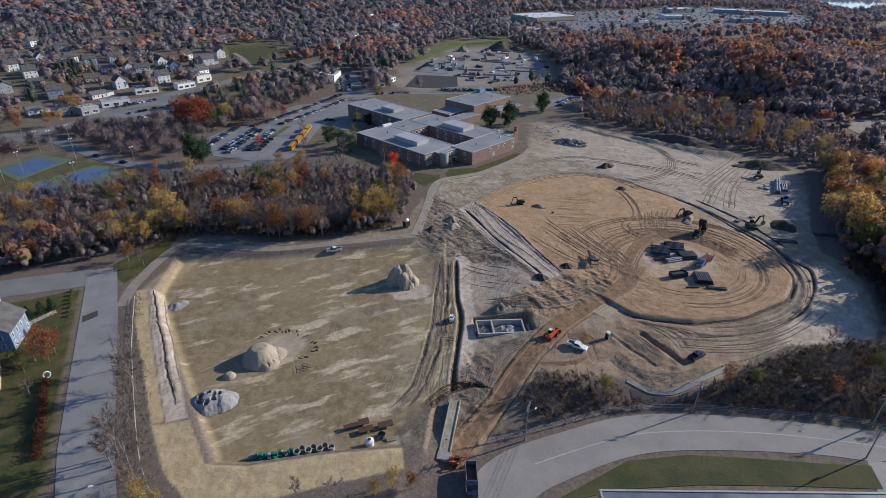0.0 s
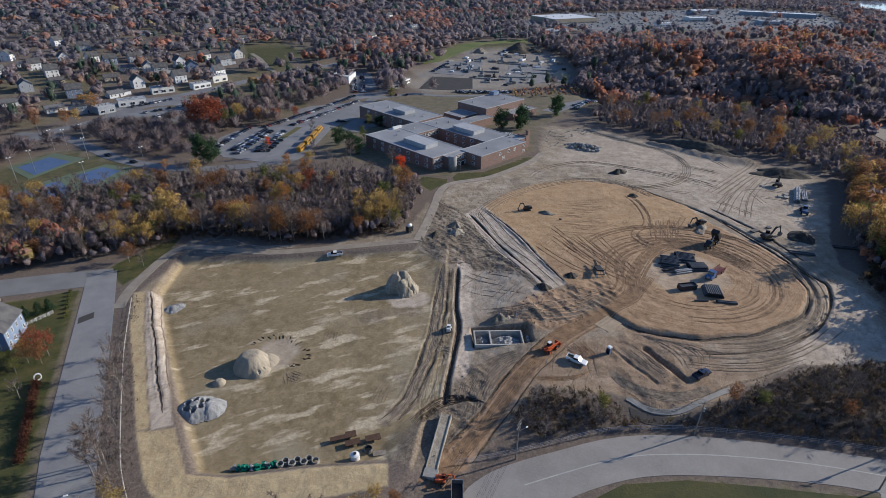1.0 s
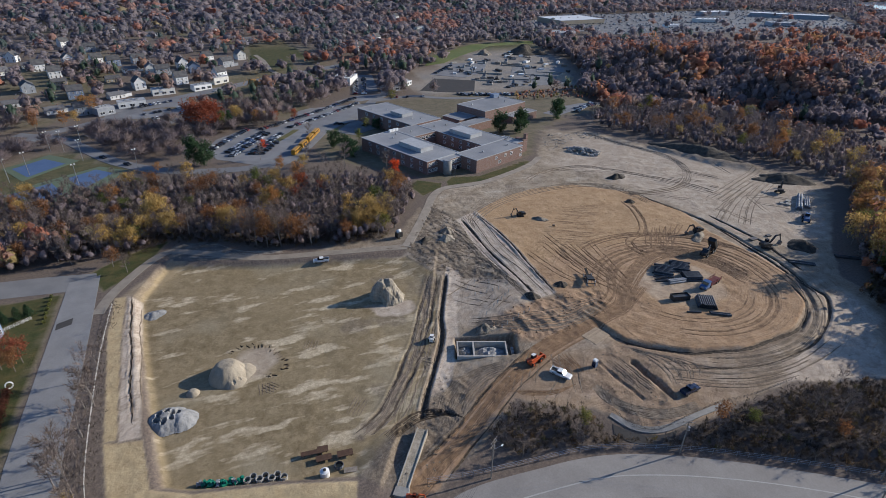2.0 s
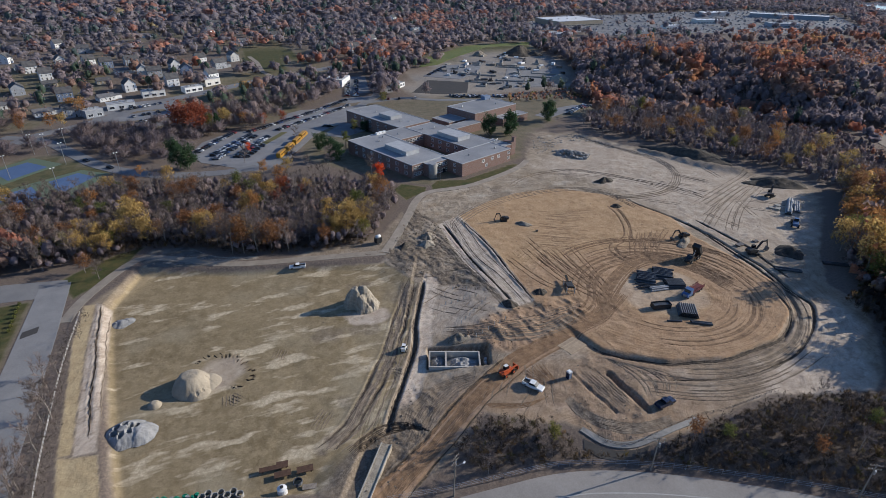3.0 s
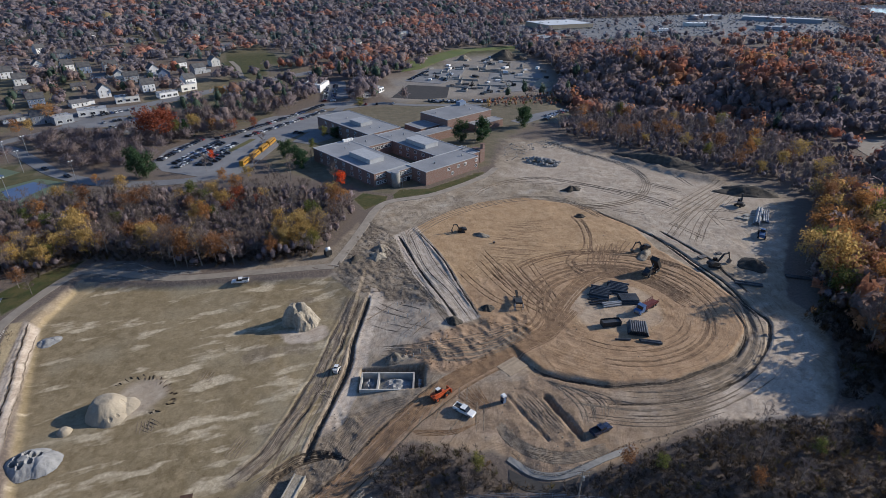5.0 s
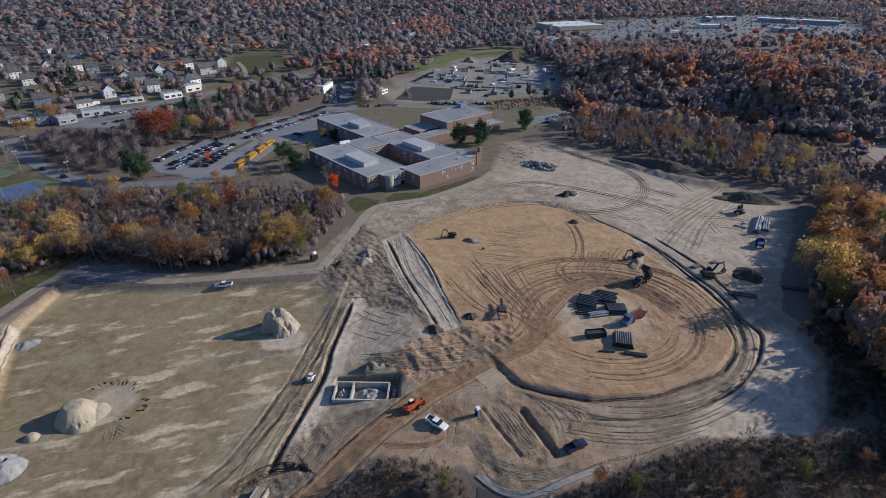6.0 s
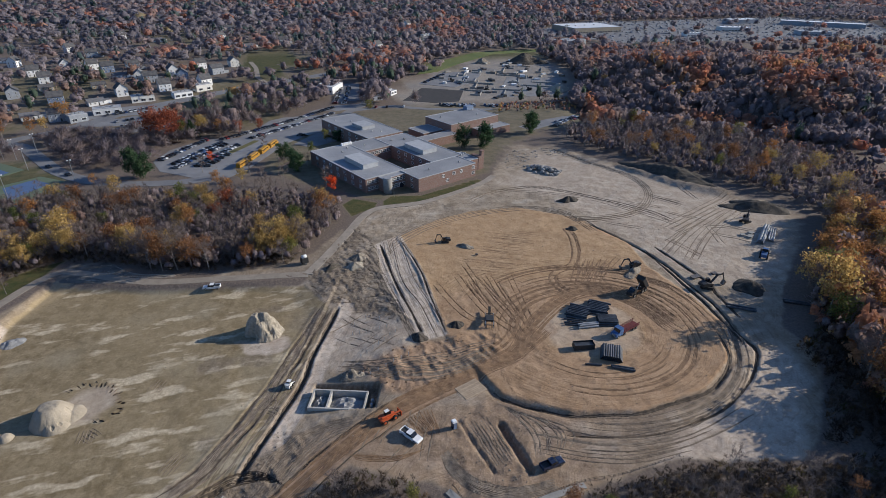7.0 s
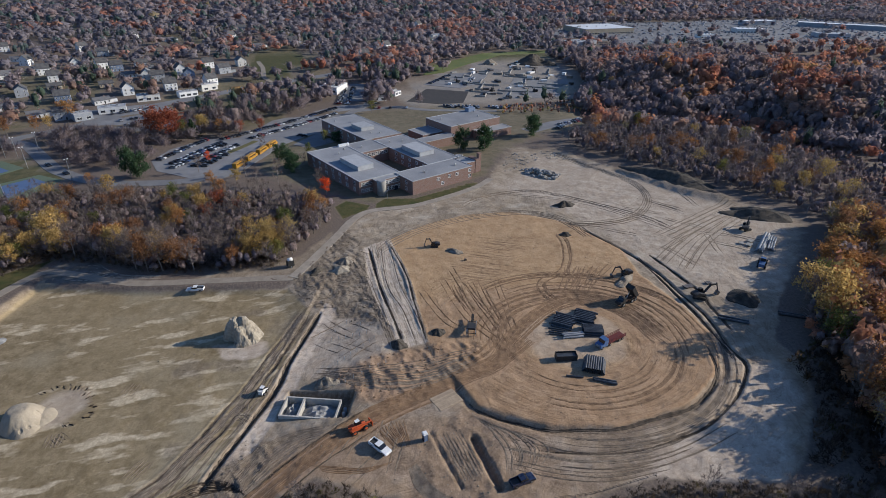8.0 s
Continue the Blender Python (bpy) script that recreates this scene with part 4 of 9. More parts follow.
    u, v = (wx * 0.80 - wy * 0.60), (wx * 0.60 + wy * 0.80)
    amt = np.where(sand > 0.5, 0.1, 0.3)
    ang = np.arctan2(y - 122, x - 153)
    on_ring = smooth01((ring - 14) / 3) * ((d_bank > -14) & (x > 118) & (y < 165) & (ring < 62))
    u = np.where(on_ring > 0.5, ring, u)
    v = np.where(on_ring > 0.5, ang * 40, v)
    amt = np.where(on_ring > 0.5, 0.4, amt)
    on_haul = d_haul < 4.2
    u, v, amt = np.where(on_haul, s_haul, u), np.where(on_haul, a_haul, v), np.where(on_haul, 0.3, amt)
    _, s_st, a_st = seg_dist(x, y, [(106, 200), (105, 165), (105.5, 131)])
    on_st = strip > 0.5
    u, v, amt = np.where(on_st, s_st, u), np.where(on_st, a_st, v), np.where(on_st, 0.8, amt)
    near_te = (d_te < 9) & (s_te < 0)
    u, v, amt = np.where(near_te, s_te, u), np.where(near_te, y, v), np.where(near_te, 0.85 * smooth01((9 - d_te) / 3), amt)
    amt = np.where((field > 0.5) & ~near_te, 0.12, amt) * np.clip(bare, 0, 1) * (1 - 0.85 * straw)
    fine_part = smooth01((x + 31) / 8) * smooth01((240 - x) / 10) * smooth01((240 - y) / 10) * smooth01((y - 62) / 6)
    ruts = (fbm(u / 0.9, v / 14, 51, 2) - 0.5) * 0.25 * amt * fine_part
    z = z + ruts
    # clods and crumbs
    z = z + np.clip(bare, 0, 1) * (fbm(x / 1.6, y / 1.6, 71, 3) - 0.5) * (0.26 - 0.2 * field - 0.14 * sand * (y > 158) - 0.12 * strip) * fine_part
    rough_zone = np.maximum(inside(CHURN, 4), np.maximum(inside(RUBBLE, 3), inside(DARK_S, 3) * 0.8))
    ru, rv = x * 0.95 + y * 0.31, -x * 0.31 + y * 0.95
    z = z + rough_zone * ((fbm(ru / 1.3, rv / 4.0, 73, 3) - 0.5) * 0.7 + (np.abs(fbm(x / 3.2, y / 3.2, 75, 3) - 0.5) - 0.08) * 0.6) * (1 - 0.8 * haul)
    TRACKS.extend(machine_tracks())
    # colour weights for shaded ruts and their brighter edges
    rut_shade, crumb_tone = np.zeros(X.shape), np.zeros(X.shape)
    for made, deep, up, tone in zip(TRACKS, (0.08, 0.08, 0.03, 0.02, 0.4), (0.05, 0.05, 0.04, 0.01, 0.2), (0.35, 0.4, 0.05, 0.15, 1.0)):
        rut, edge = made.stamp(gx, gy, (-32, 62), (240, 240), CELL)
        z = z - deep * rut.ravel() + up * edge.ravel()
        rut_shade, crumb_tone = np.maximum(rut_shade, rut * tone), np.maximum(crumb_tone, edge * min(tone, 0.7))
    GRID.update(x=gx, y=gy, z=z.reshape(X.shape))
    ny, nx = X.shape
    idx = np.arange(nx * ny).reshape(ny, nx)
    faces = np.stack([idx[:-1, :-1], idx[:-1, 1:], idx[1:, 1:], idx[1:, :-1]], -1).reshape(-1, 4)
    ob = array_mesh("ground", np.stack([x, y, z], -1), faces, ground_mat(), smooth=True)

    def colours(name, *chan):
        at = ob.data.attributes.new(name, "FLOAT_COLOR", "POINT")
        at.data.foreach_set("color", np.stack([*chan, np.ones_like(x)], -1).astype(np.float32).ravel())

    colours("zone_a", sand, pale, mud_and_shade)
    colours("zone_b", grass, litter, field)
    south = smooth01((112 - y + wob * 3) / 14) * smooth01((x - 58) / 10) * site * 0.55 * (1 - 0.75 * inside(LOBE, 10)) * (1 - 0.6 * smooth01((x - 118 + wob * 3) / 20))
    brown = np.maximum(np.maximum.reduce([haul, south, inside(CHURN, 4)]), 0.72 * sand * smooth01((158 - y + wob * 2) / 10) * smooth01((ring - 10 + wob * 2) / 6))
    colours("zone_c", straw, brown * (1 - field) * (1 - strip) * (1 - 0.6 * (ring < 17)), upper)
    at = ob.data.attributes.new("drive", "FLOAT_VECTOR", "POINT")
    at.data.foreach_set("vector", np.stack([u, v, amt], -1).astype(np.float32).ravel())
    colours("zone_d", rut_shade.ravel(), crumb_tone.ravel(), np.zeros_like(x))
    return tagged(ob, "bare graded earth, wet silt, tan sand and leaf litter ground", "ground", kind="structure")


def ground_mat():
    n = Nodes("graded_earth")
    pos = n.node("ShaderNodeNewGeometry").outputs["Position"]
    big, mid, fine, grit = n.noise(pos, 0.035, 3), n.noise(pos, 0.22, 5), n.noise(pos, 1.3, 5, 0.7), n.noise(pos, 6.0, 3)

    def zone(name):
        s = n.node("ShaderNodeSeparateColor")
        n.put(s.inputs[0], n.attr(name).outputs["Color"])
        return s.outputs

    sand, pale, mud_and_shade = zone("zone_a")[:3]
    grass, litter, field = zone("zone_b")[:3]
    straw, haul, upper = zone("zone_c")[:3]
    rut, crumb = zone("zone_d")[:2]
    drive = n.attr("drive").outputs["Vector"]
    sep = n.node("ShaderNodeSeparateXYZ")
    n.put(sep.inputs[0], drive)
    amount = sep.outputs[2]
    flat = n.node("ShaderNodeCombineXYZ")
    n.put(flat.inputs[0], sep.outputs[0])
    n.put(flat.inputs[1], n.math("MULTIPLY", sep.outputs[1], 0.07))
    lines = n.noise(flat.outputs[0], 1.35, 3, 0.7)
    bunch = n.noise(pos, 0.06, 3)
    lines_wide = n.noise(flat.outputs[0], 0.22, 2, 0.5)

    def two(a, b, f=mid, lo=0.38, hi=0.62):
        return n.mix(n.ramp(f, lo, hi), (*a, 1), (*b, 1))

    col = two((0.275, 0.215, 0.147), (0.385, 0.318, 0.235))
    col = n.mix(n.ramp(n.noise(pos, 0.07, 5, 0.65), 0.47, 0.6, 0, 0.6), col, (0.235, 0.185, 0.13, 1))
    col = n.mix(n.ramp(n.noise(n.scaled(pos, 0.05, 0.12, 0.1), 1.0, 5, 0.65), 0.54, 0.66, 0, 0.6), col, (0.47, 0.41, 0.325, 1))
    # wet lot: dark olive silt with dry pale patches
    where = n.node("ShaderNodeSeparateXYZ")
    n.put(where.inputs[0], pos)
    dry = n.math("MULTIPLY", n.ramp(where.outputs[0], -5, 35, 0.0, 1.0), n.ramp(where.outputs[1], 172, 155, 0.0, 1.0))
    patch = n.math("ADD", n.noise(n.scaled(pos, 0.07, 0.2, 0.1), 1.0, 3, 0.6), n.math("MULTIPLY", dry, 0.035))
    silt = n.mix(n.ramp(patch, 0.57, 0.65), n.mix(n.ramp(n.noise(pos, 0.35, 6, 0.75), 0.42, 0.6), two((0.186, 0.14, 0.074), (0.238, 0.182, 0.1), big), (0.288, 0.224, 0.13, 1)), two((0.4, 0.325, 0.212), (0.53, 0.44, 0.3), fine))
    silt = n.mix(n.ramp(n.noise(pos, 0.03, 2), 0.52, 0.66, 0, 0.7), silt, (0.3, 0.255, 0.17, 1))
    col = n.mix(field, col, silt)
    col = n.mix(mud_and_shade, col, two((0.13, 0.1, 0.072), (0.23, 0.185, 0.135), fine))
    col = n.mix(pale, col, two((0.44, 0.358, 0.278), (0.54, 0.455, 0.36)))
    stain = n.math("MULTIPLY", pale, n.ramp(n.noise(n.scaled(pos, 0.2, 0.34, 0.2), 1.0, 6, 0.72), 0.5, 0.62, 0, 0.6))
    col = n.mix(stain, col, two((0.2, 0.155, 0.112), (0.29, 0.235, 0.175), fine))
    yard = n.math("MULTIPLY", sand, n.math("SUBTRACT", 1.0, pale))
    col = n.mix(yard, col, two((0.355, 0.228, 0.12), (0.435, 0.293, 0.162)))
    col = n.mix(n.math("MULTIPLY", haul, 0.85), col, two((0.28, 0.176, 0.101), (0.37, 0.242, 0.147)))
    col = n.mix(upper, col, two((0.3, 0.26, 0.21), (0.21, 0.195, 0.18), big))
    col = n.mix(straw, col, two((0.4, 0.305, 0.172), (0.47, 0.365, 0.21), mid))
    col = n.mix(litter, col, two((0.11, 0.088, 0.074), (0.19, 0.148, 0.115), fine, 0.3, 0.7))
    col = n.mix(grass, col, n.mix(n.ramp(mid, 0.35, 0.65), (0.045, 0.056, 0.017, 1), (0.095, 0.082, 0.03, 1)))
    # tyre and track lines between crumbs of loose soil, groove shade darkened into the colour
    worn = n.math("MULTIPLY", n.ramp(lines, 0.49, 0.41), n.math("MULTIPLY", amount, n.ramp(bunch, 0.35, 0.6, 0.35, 1.0)))
    col = n.mix(worn, col, n.mix(1.0, col, (0.45, 0.42, 0.39, 1), "MULTIPLY"))
    # ruts darkened, edges lightened in colour, as low sun shows relief
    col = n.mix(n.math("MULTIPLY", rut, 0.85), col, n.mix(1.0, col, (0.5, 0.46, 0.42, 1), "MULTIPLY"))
    col = n.mix(n.math("MULTIPLY", crumb, 0.4), col, n.mix(1.0, col, (1.3, 1.3, 1.32, 1), "MULTIPLY"))
    light = n.math("MULTIPLY", n.ramp(lines_wide, 0.5, 0.7), n.math("MULTIPLY", amount, 0.35))
    col = n.mix(light, col, n.mix(1.0, col, (1.35, 1.35, 1.38, 1), "MULTIPLY"))
    col = n.mix(n.ramp(grit, 0.45, 0.7, 0, 0.3), col, n.mix(1.0, col, (0.62, 0.6, 0.57, 1), "MULTIPLY"))
    col = n.mix(n.ramp(fine, 0.5, 0.62, 0, 0.5), col, n.mix(1.0, col, (1.22, 1.22, 1.23, 1), "MULTIPLY"))
    col = n.mix(n.ramp(n.noise(pos, 0.55, 6, 0.75), 0.46, 0.36, 0, 0.5), col, n.mix(1.0, col, (0.6, 0.57, 0.54, 1), "MULTIPLY"))
    high = n.math("ADD", n.math("MULTIPLY", lines, n.math("MULTIPLY", amount, 0.5)), n.math("MULTIPLY", fine, 0.24))
    n.bump(n.math("MULTIPLY", high, n.math("MULTIPLY", n.ramp(field, 0, 1, 1.0, 0.4), n.ramp(pale, 0, 1, 1.0, 0.5))), 0.9, 0.6)
    return n.end(col, n.ramp(field, 0, 1, 0.95, 0.8), 0.25)


# ---- roads and other draped sheets ----
def draped(name, pts, material, lift, label, category, kind="structure", cell=9.0):
    """A sheet over an outline, cut fine enough to follow the land, with a short edge down into it."""
    bm = bmesh.new()
    bm.faces.new([bm.verts.new((px, py, 0)) for px, py in pts])
    bmesh.ops.triangulate(bm, faces=bm.faces[:])
    for _ in range(7):
        long = [e for e in bm.edges if e.calc_length() > cell]
        if not long or len(bm.faces) > 6000:
            break
        bmesh.ops.subdivide_edges(bm, edges=long, cuts=1)
        bmesh.ops.triangulate(bm, faces=[f for f in bm.faces if len(f.verts) > 4])
    rim = [e for e in bm.edges if e.is_boundary]
    new_v = {}
    for e in rim:
        for v in e.verts:
            if v not in new_v:
                new_v[v] = bm.verts.new(v.co)
    low = set(new_v.values())
    for e in rim:
        a, b = e.verts
        bm.faces.new((a, b, new_v[b], new_v[a]))
    bm.verts.ensure_lookup_table()
    hs = ground_height(np.array([v.co.x for v in bm.verts]), np.array([v.co.y for v in bm.verts]), False)
    for v, h in zip(bm.verts, hs):
        v.co.z = float(h) + lift - (0.5 if v in low else 0)
    bmesh.ops.recalc_face_normals(bm, faces=bm.faces[:])
    return tagged(mesh_object(name, bm, material), label, category, kind=kind)


def ribbon(name, pts, width, material, lift, label, category, n=4, cell=6.0):
    return draped(name, strip_outline(glide(pts, n), width), material, lift, label, category, cell=cell)


ground = build_ground()
# soil and sand darkened so that low ridges read as shaded grooves
M_TRACK = surface("dark_track_soil", (0.17, 0.13, 0.092, 1), (0.29, 0.232, 0.17, 1), 0.95, 0.5, 3.0, 0.5, dist=0.2)
M_TRACK_SAND = surface("dark_track_sand", (0.165, 0.1, 0.055, 1), (0.28, 0.178, 0.1, 1), 0.95, 0.5, 3.0, 0.5, dist=0.2)
M_TRACK_PALE = surface("pale_track_crumbs", (0.4, 0.34, 0.26, 1), (0.52, 0.45, 0.36, 1), 0.95, 0.5, 3.0, 0.5, dist=0.2)
M_GRADED = surface("graded_sand", (0.26, 0.165, 0.09, 1), (0.34, 0.225, 0.13, 1), 0.95, 0.5, 3.0, 0.5, dist=0.2)
# dark soil that also carries the ditch shadow in its colour
M_DITCH = surface("dark_soil_and_ditch_shadow", (0.06, 0.046, 0.033, 1), (0.15, 0.115, 0.083, 1), 0.95, 0.5, 3.0, 0.5, dist=0.2)
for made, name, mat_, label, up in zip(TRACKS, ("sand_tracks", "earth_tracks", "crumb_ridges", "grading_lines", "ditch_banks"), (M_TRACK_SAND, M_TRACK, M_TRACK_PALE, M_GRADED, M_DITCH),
                                       ("dark tyre and crawler tracks in tan sand", "dark tyre and crawler tracks in bare earth", "pale crumbled ridges along a slope", "fine grading lines across smooth tan sand", "dark crumbled ditch and bank edges, ditch shadow in the colour"), (0.075, 0.085, 0.05, 0.025, 0.24)):
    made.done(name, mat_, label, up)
# gravel colour darkened for the shade of the trees beside it
draped("gravel_apron", [(-14, 208), (-10, 199.8), (3, 195.5), (16, 191.8), (12, 200), (8, 206), (3.6, 211), (-8.8, 214)], surface("tree_shaded_gravel", (0.1, 0.092, 0.08, 1), (0.19, 0.175, 0.15, 1), 0.95, 0.3, 3.0, 0.7, dist=0.2), 0.04, "rutted gravel apron beside the path, tree shade in its colour", "path", cell=4)
road_s_north = glide([(28, 46), (36, 60), (41.5, 70), (48, 73.2), (56, 74), (68, 73.2), (80, 72), (91, 69), (104, 63), (121, 53), (139, 41), (175, 16), (260, -50)])
road_s_south = glide([(36, 40), (44, 55), (51, 60.5), (62, 61.5), (75, 61), (86, 58.5), (101, 52), (118, 43), (127, 37), (150, 22), (240, -60)])
draped("road_south", road_s_north + road_s_south[::-1], M_ASPHALT_OLD, 0.08, "sunlit worn pale grey asphalt road with a bend", "road", cell=5.0)
draped("road_south_branch", [(127, 37.5), (120, 31), (113, 33), (90, 43), (70, 50), (50, 54), (40, 40), (120, -10), (160, 14)], M_ASPHALT_OLD, 0.05, "grey asphalt yard beside the road", "road")
draped("street_west", [(-42.6, 196), (-42, 148), (-41.5, 114), (-39.5, 92), (-37, 50), (-27, 50), (-28.5, 92), (-30, 112), (-31, 143), (-32, 168), (-33.5, 198)], M_ASPHALT_W, 0.08, "straight grey asphalt street with tree shadows", "road")
draped("street_cross", [(-130, 208), (-69, 205), (-52, 203), (-35, 200), (-33, 190.5), (-43, 190), (-67, 193), (-130, 196)], M_ASPHALT_W, 0.05, "grey asphalt cross street beside dark woods", "road")
ribbon("path_north", [(-31, 172), (-27, 186), (-14, 207), (-2, 203.5), (18, 192), (43, 186.5), (73, 181)], 3.6, M_GRAVEL, 0.06, "pale packed gravel path along the lot", "path")
ribbon("path_school", [(73, 181), (82.5, 195), (93, 212), (101, 225), (110, 231.5), (129, 232), (150, 239.5), (166, 247.5), (176, 256)], 3.6, M_GRAVEL, 0.1, "pale gravel track curving towards the school", "path")


# ---- the school ----
SCHOOL = pose(132.0, 244.6, -0.3, 0, 0, 22)


def window_unit(parent, m, w, h, cols=2, rows=2, frame_mat=None):
    """A window set in a wall whose outside is -y of m; its frame stands a little proud."""
    t, u = 0.14, 0.05
    xs = [-w / 2, -w / 2 + t] + [q for k in range(1, cols) for q in (-w / 2 + w * k / cols - u, -w / 2 + w * k / cols + u)] + [w / 2 - t, w / 2]
    zs = [0, t] + [q for k in range(1, rows) for q in (h * k / rows - u, h * k / rows + u)] + [h - t, h]
    frame_bm = bmesh.new()
    vs = [[frame_bm.verts.new(m @ Vector((x, -0.1, z))) for z in zs] for x in xs]
    fs = [frame_bm.faces.new((vs[i][j], vs[i + 1][j], vs[i + 1][j + 1], vs[i][j + 1])) for i in range(len(xs) - 1) for j in range(len(zs) - 1) if i % 2 == 0 or j % 2 == 0]
    made = bmesh.ops.extrude_face_region(frame_bm, geom=fs)["geom"]
    deep = m.to_3x3() @ Vector((0, 0.13, 0))
    for q in made:
        if isinstance(q, bmesh.types.BMVert):
            q.co += deep
    ob = part("window", frame_bm, frame_mat or M_WHITE, parent, "white framed window")
    bm = bmesh.new()
    box(bm, -w / 2 + t, w / 2 - t, -0.04, 0.02, t, h - t, m=m)
    part("pane", bm, M_WINDOW, ob, "dark window pane")
    return ob


def flat_block(parent, x0, x1, y0, y1, z1, z0=-1.0, wall_mat=None, roof_mat=None, hole=None):
    """Walls with a pale coping round a flat roof."""
    wall_mat, roof_mat = wall_mat or M_BRICK, roof_mat or M_ROOF
    rects = [(x0, x1, y0, y1)]
    if hole:
        a, b, c, d = hole
        rects = [(x0, a, y0, y1), (b, x1, y0, y1), (a, b, y0, c), (a, b, d, y1)]
    for r in rects:
        bm = bmesh.new()
        box(bm, *r, z0, z1)
        part("wall", bm, wall_mat, parent)
        bm = bmesh.new()
        box(bm, r[0] + 0.02, r[1] - 0.02, r[2] + 0.02, r[3] - 0.02, z1 + 0.004, z1 + 0.1)
        part("roof", bm, roof_mat, parent)
    bm = bmesh.new()
    e = 0.35
    for r in ((x0 - 0.08, x1 + 0.08, y0 - 0.08, y0 + e), (x0 - 0.08, x1 + 0.08, y1 - e, y1 + 0.08), (x0 - 0.08, x0 + e, y0 + e, y1 - e), (x1 - e, x1 + 0.08, y0 + e, y1 - e)):
        box(bm, *r, z1 + 0.006, z1 + 0.28)
    if hole:
        a, b, c, d = hole
        for r in ((a - e, b + e, c - e, c + 0.05), (a - e, b + e, d - 0.05, d + e), (a - e, a + 0.05, c + 0.05, d - 0.05), (b - 0.05, b + e, c + 0.05, d - 0.05)):
            box(bm, *r, z1 + 0.006, z1 + 0.28)
    part("coping", bm, M_ROOF2, parent, "pale metal roof edge")


def roof_unit(parent, x0, x1, y0, y1, z0, z1, louvre=True):
    bm = bmesh.new()
    box(bm, x0, x1, y0, y1, z0, z1)
    box(bm, x0 - 0.2, x1 + 0.2, y0 - 0.2, y1 + 0.2, z1, z1 + 0.18)
    for i in range(int((y1 - y0) / 0.8)):
        y = y0 + 0.4 + i * 0.8
        box(bm, x1, x1 + 0.05, y, y + 0.3, z0 + 0.1, z1 - 0.1)
        box(bm, x0 - 0.05, x0, y, y + 0.3, z0 + 0.1, z1 - 0.1)
    return part("penthouse", bm, M_ROOF2, parent, "grey louvred rooftop plant box")


def vent(parent, x, y, z, s=0.6):
    bm = bmesh.new()
    bar(bm, (x, y, z), (x, y, z + s), s * 0.45, s * 0.45, 8)
    bar(bm, (x, y, z + s), (x, y, z + s * 1.5), s * 0.8, s * 0.25, 8)
    part("roof_vent", bm, M_METAL, parent, "small metal roof vent", True)


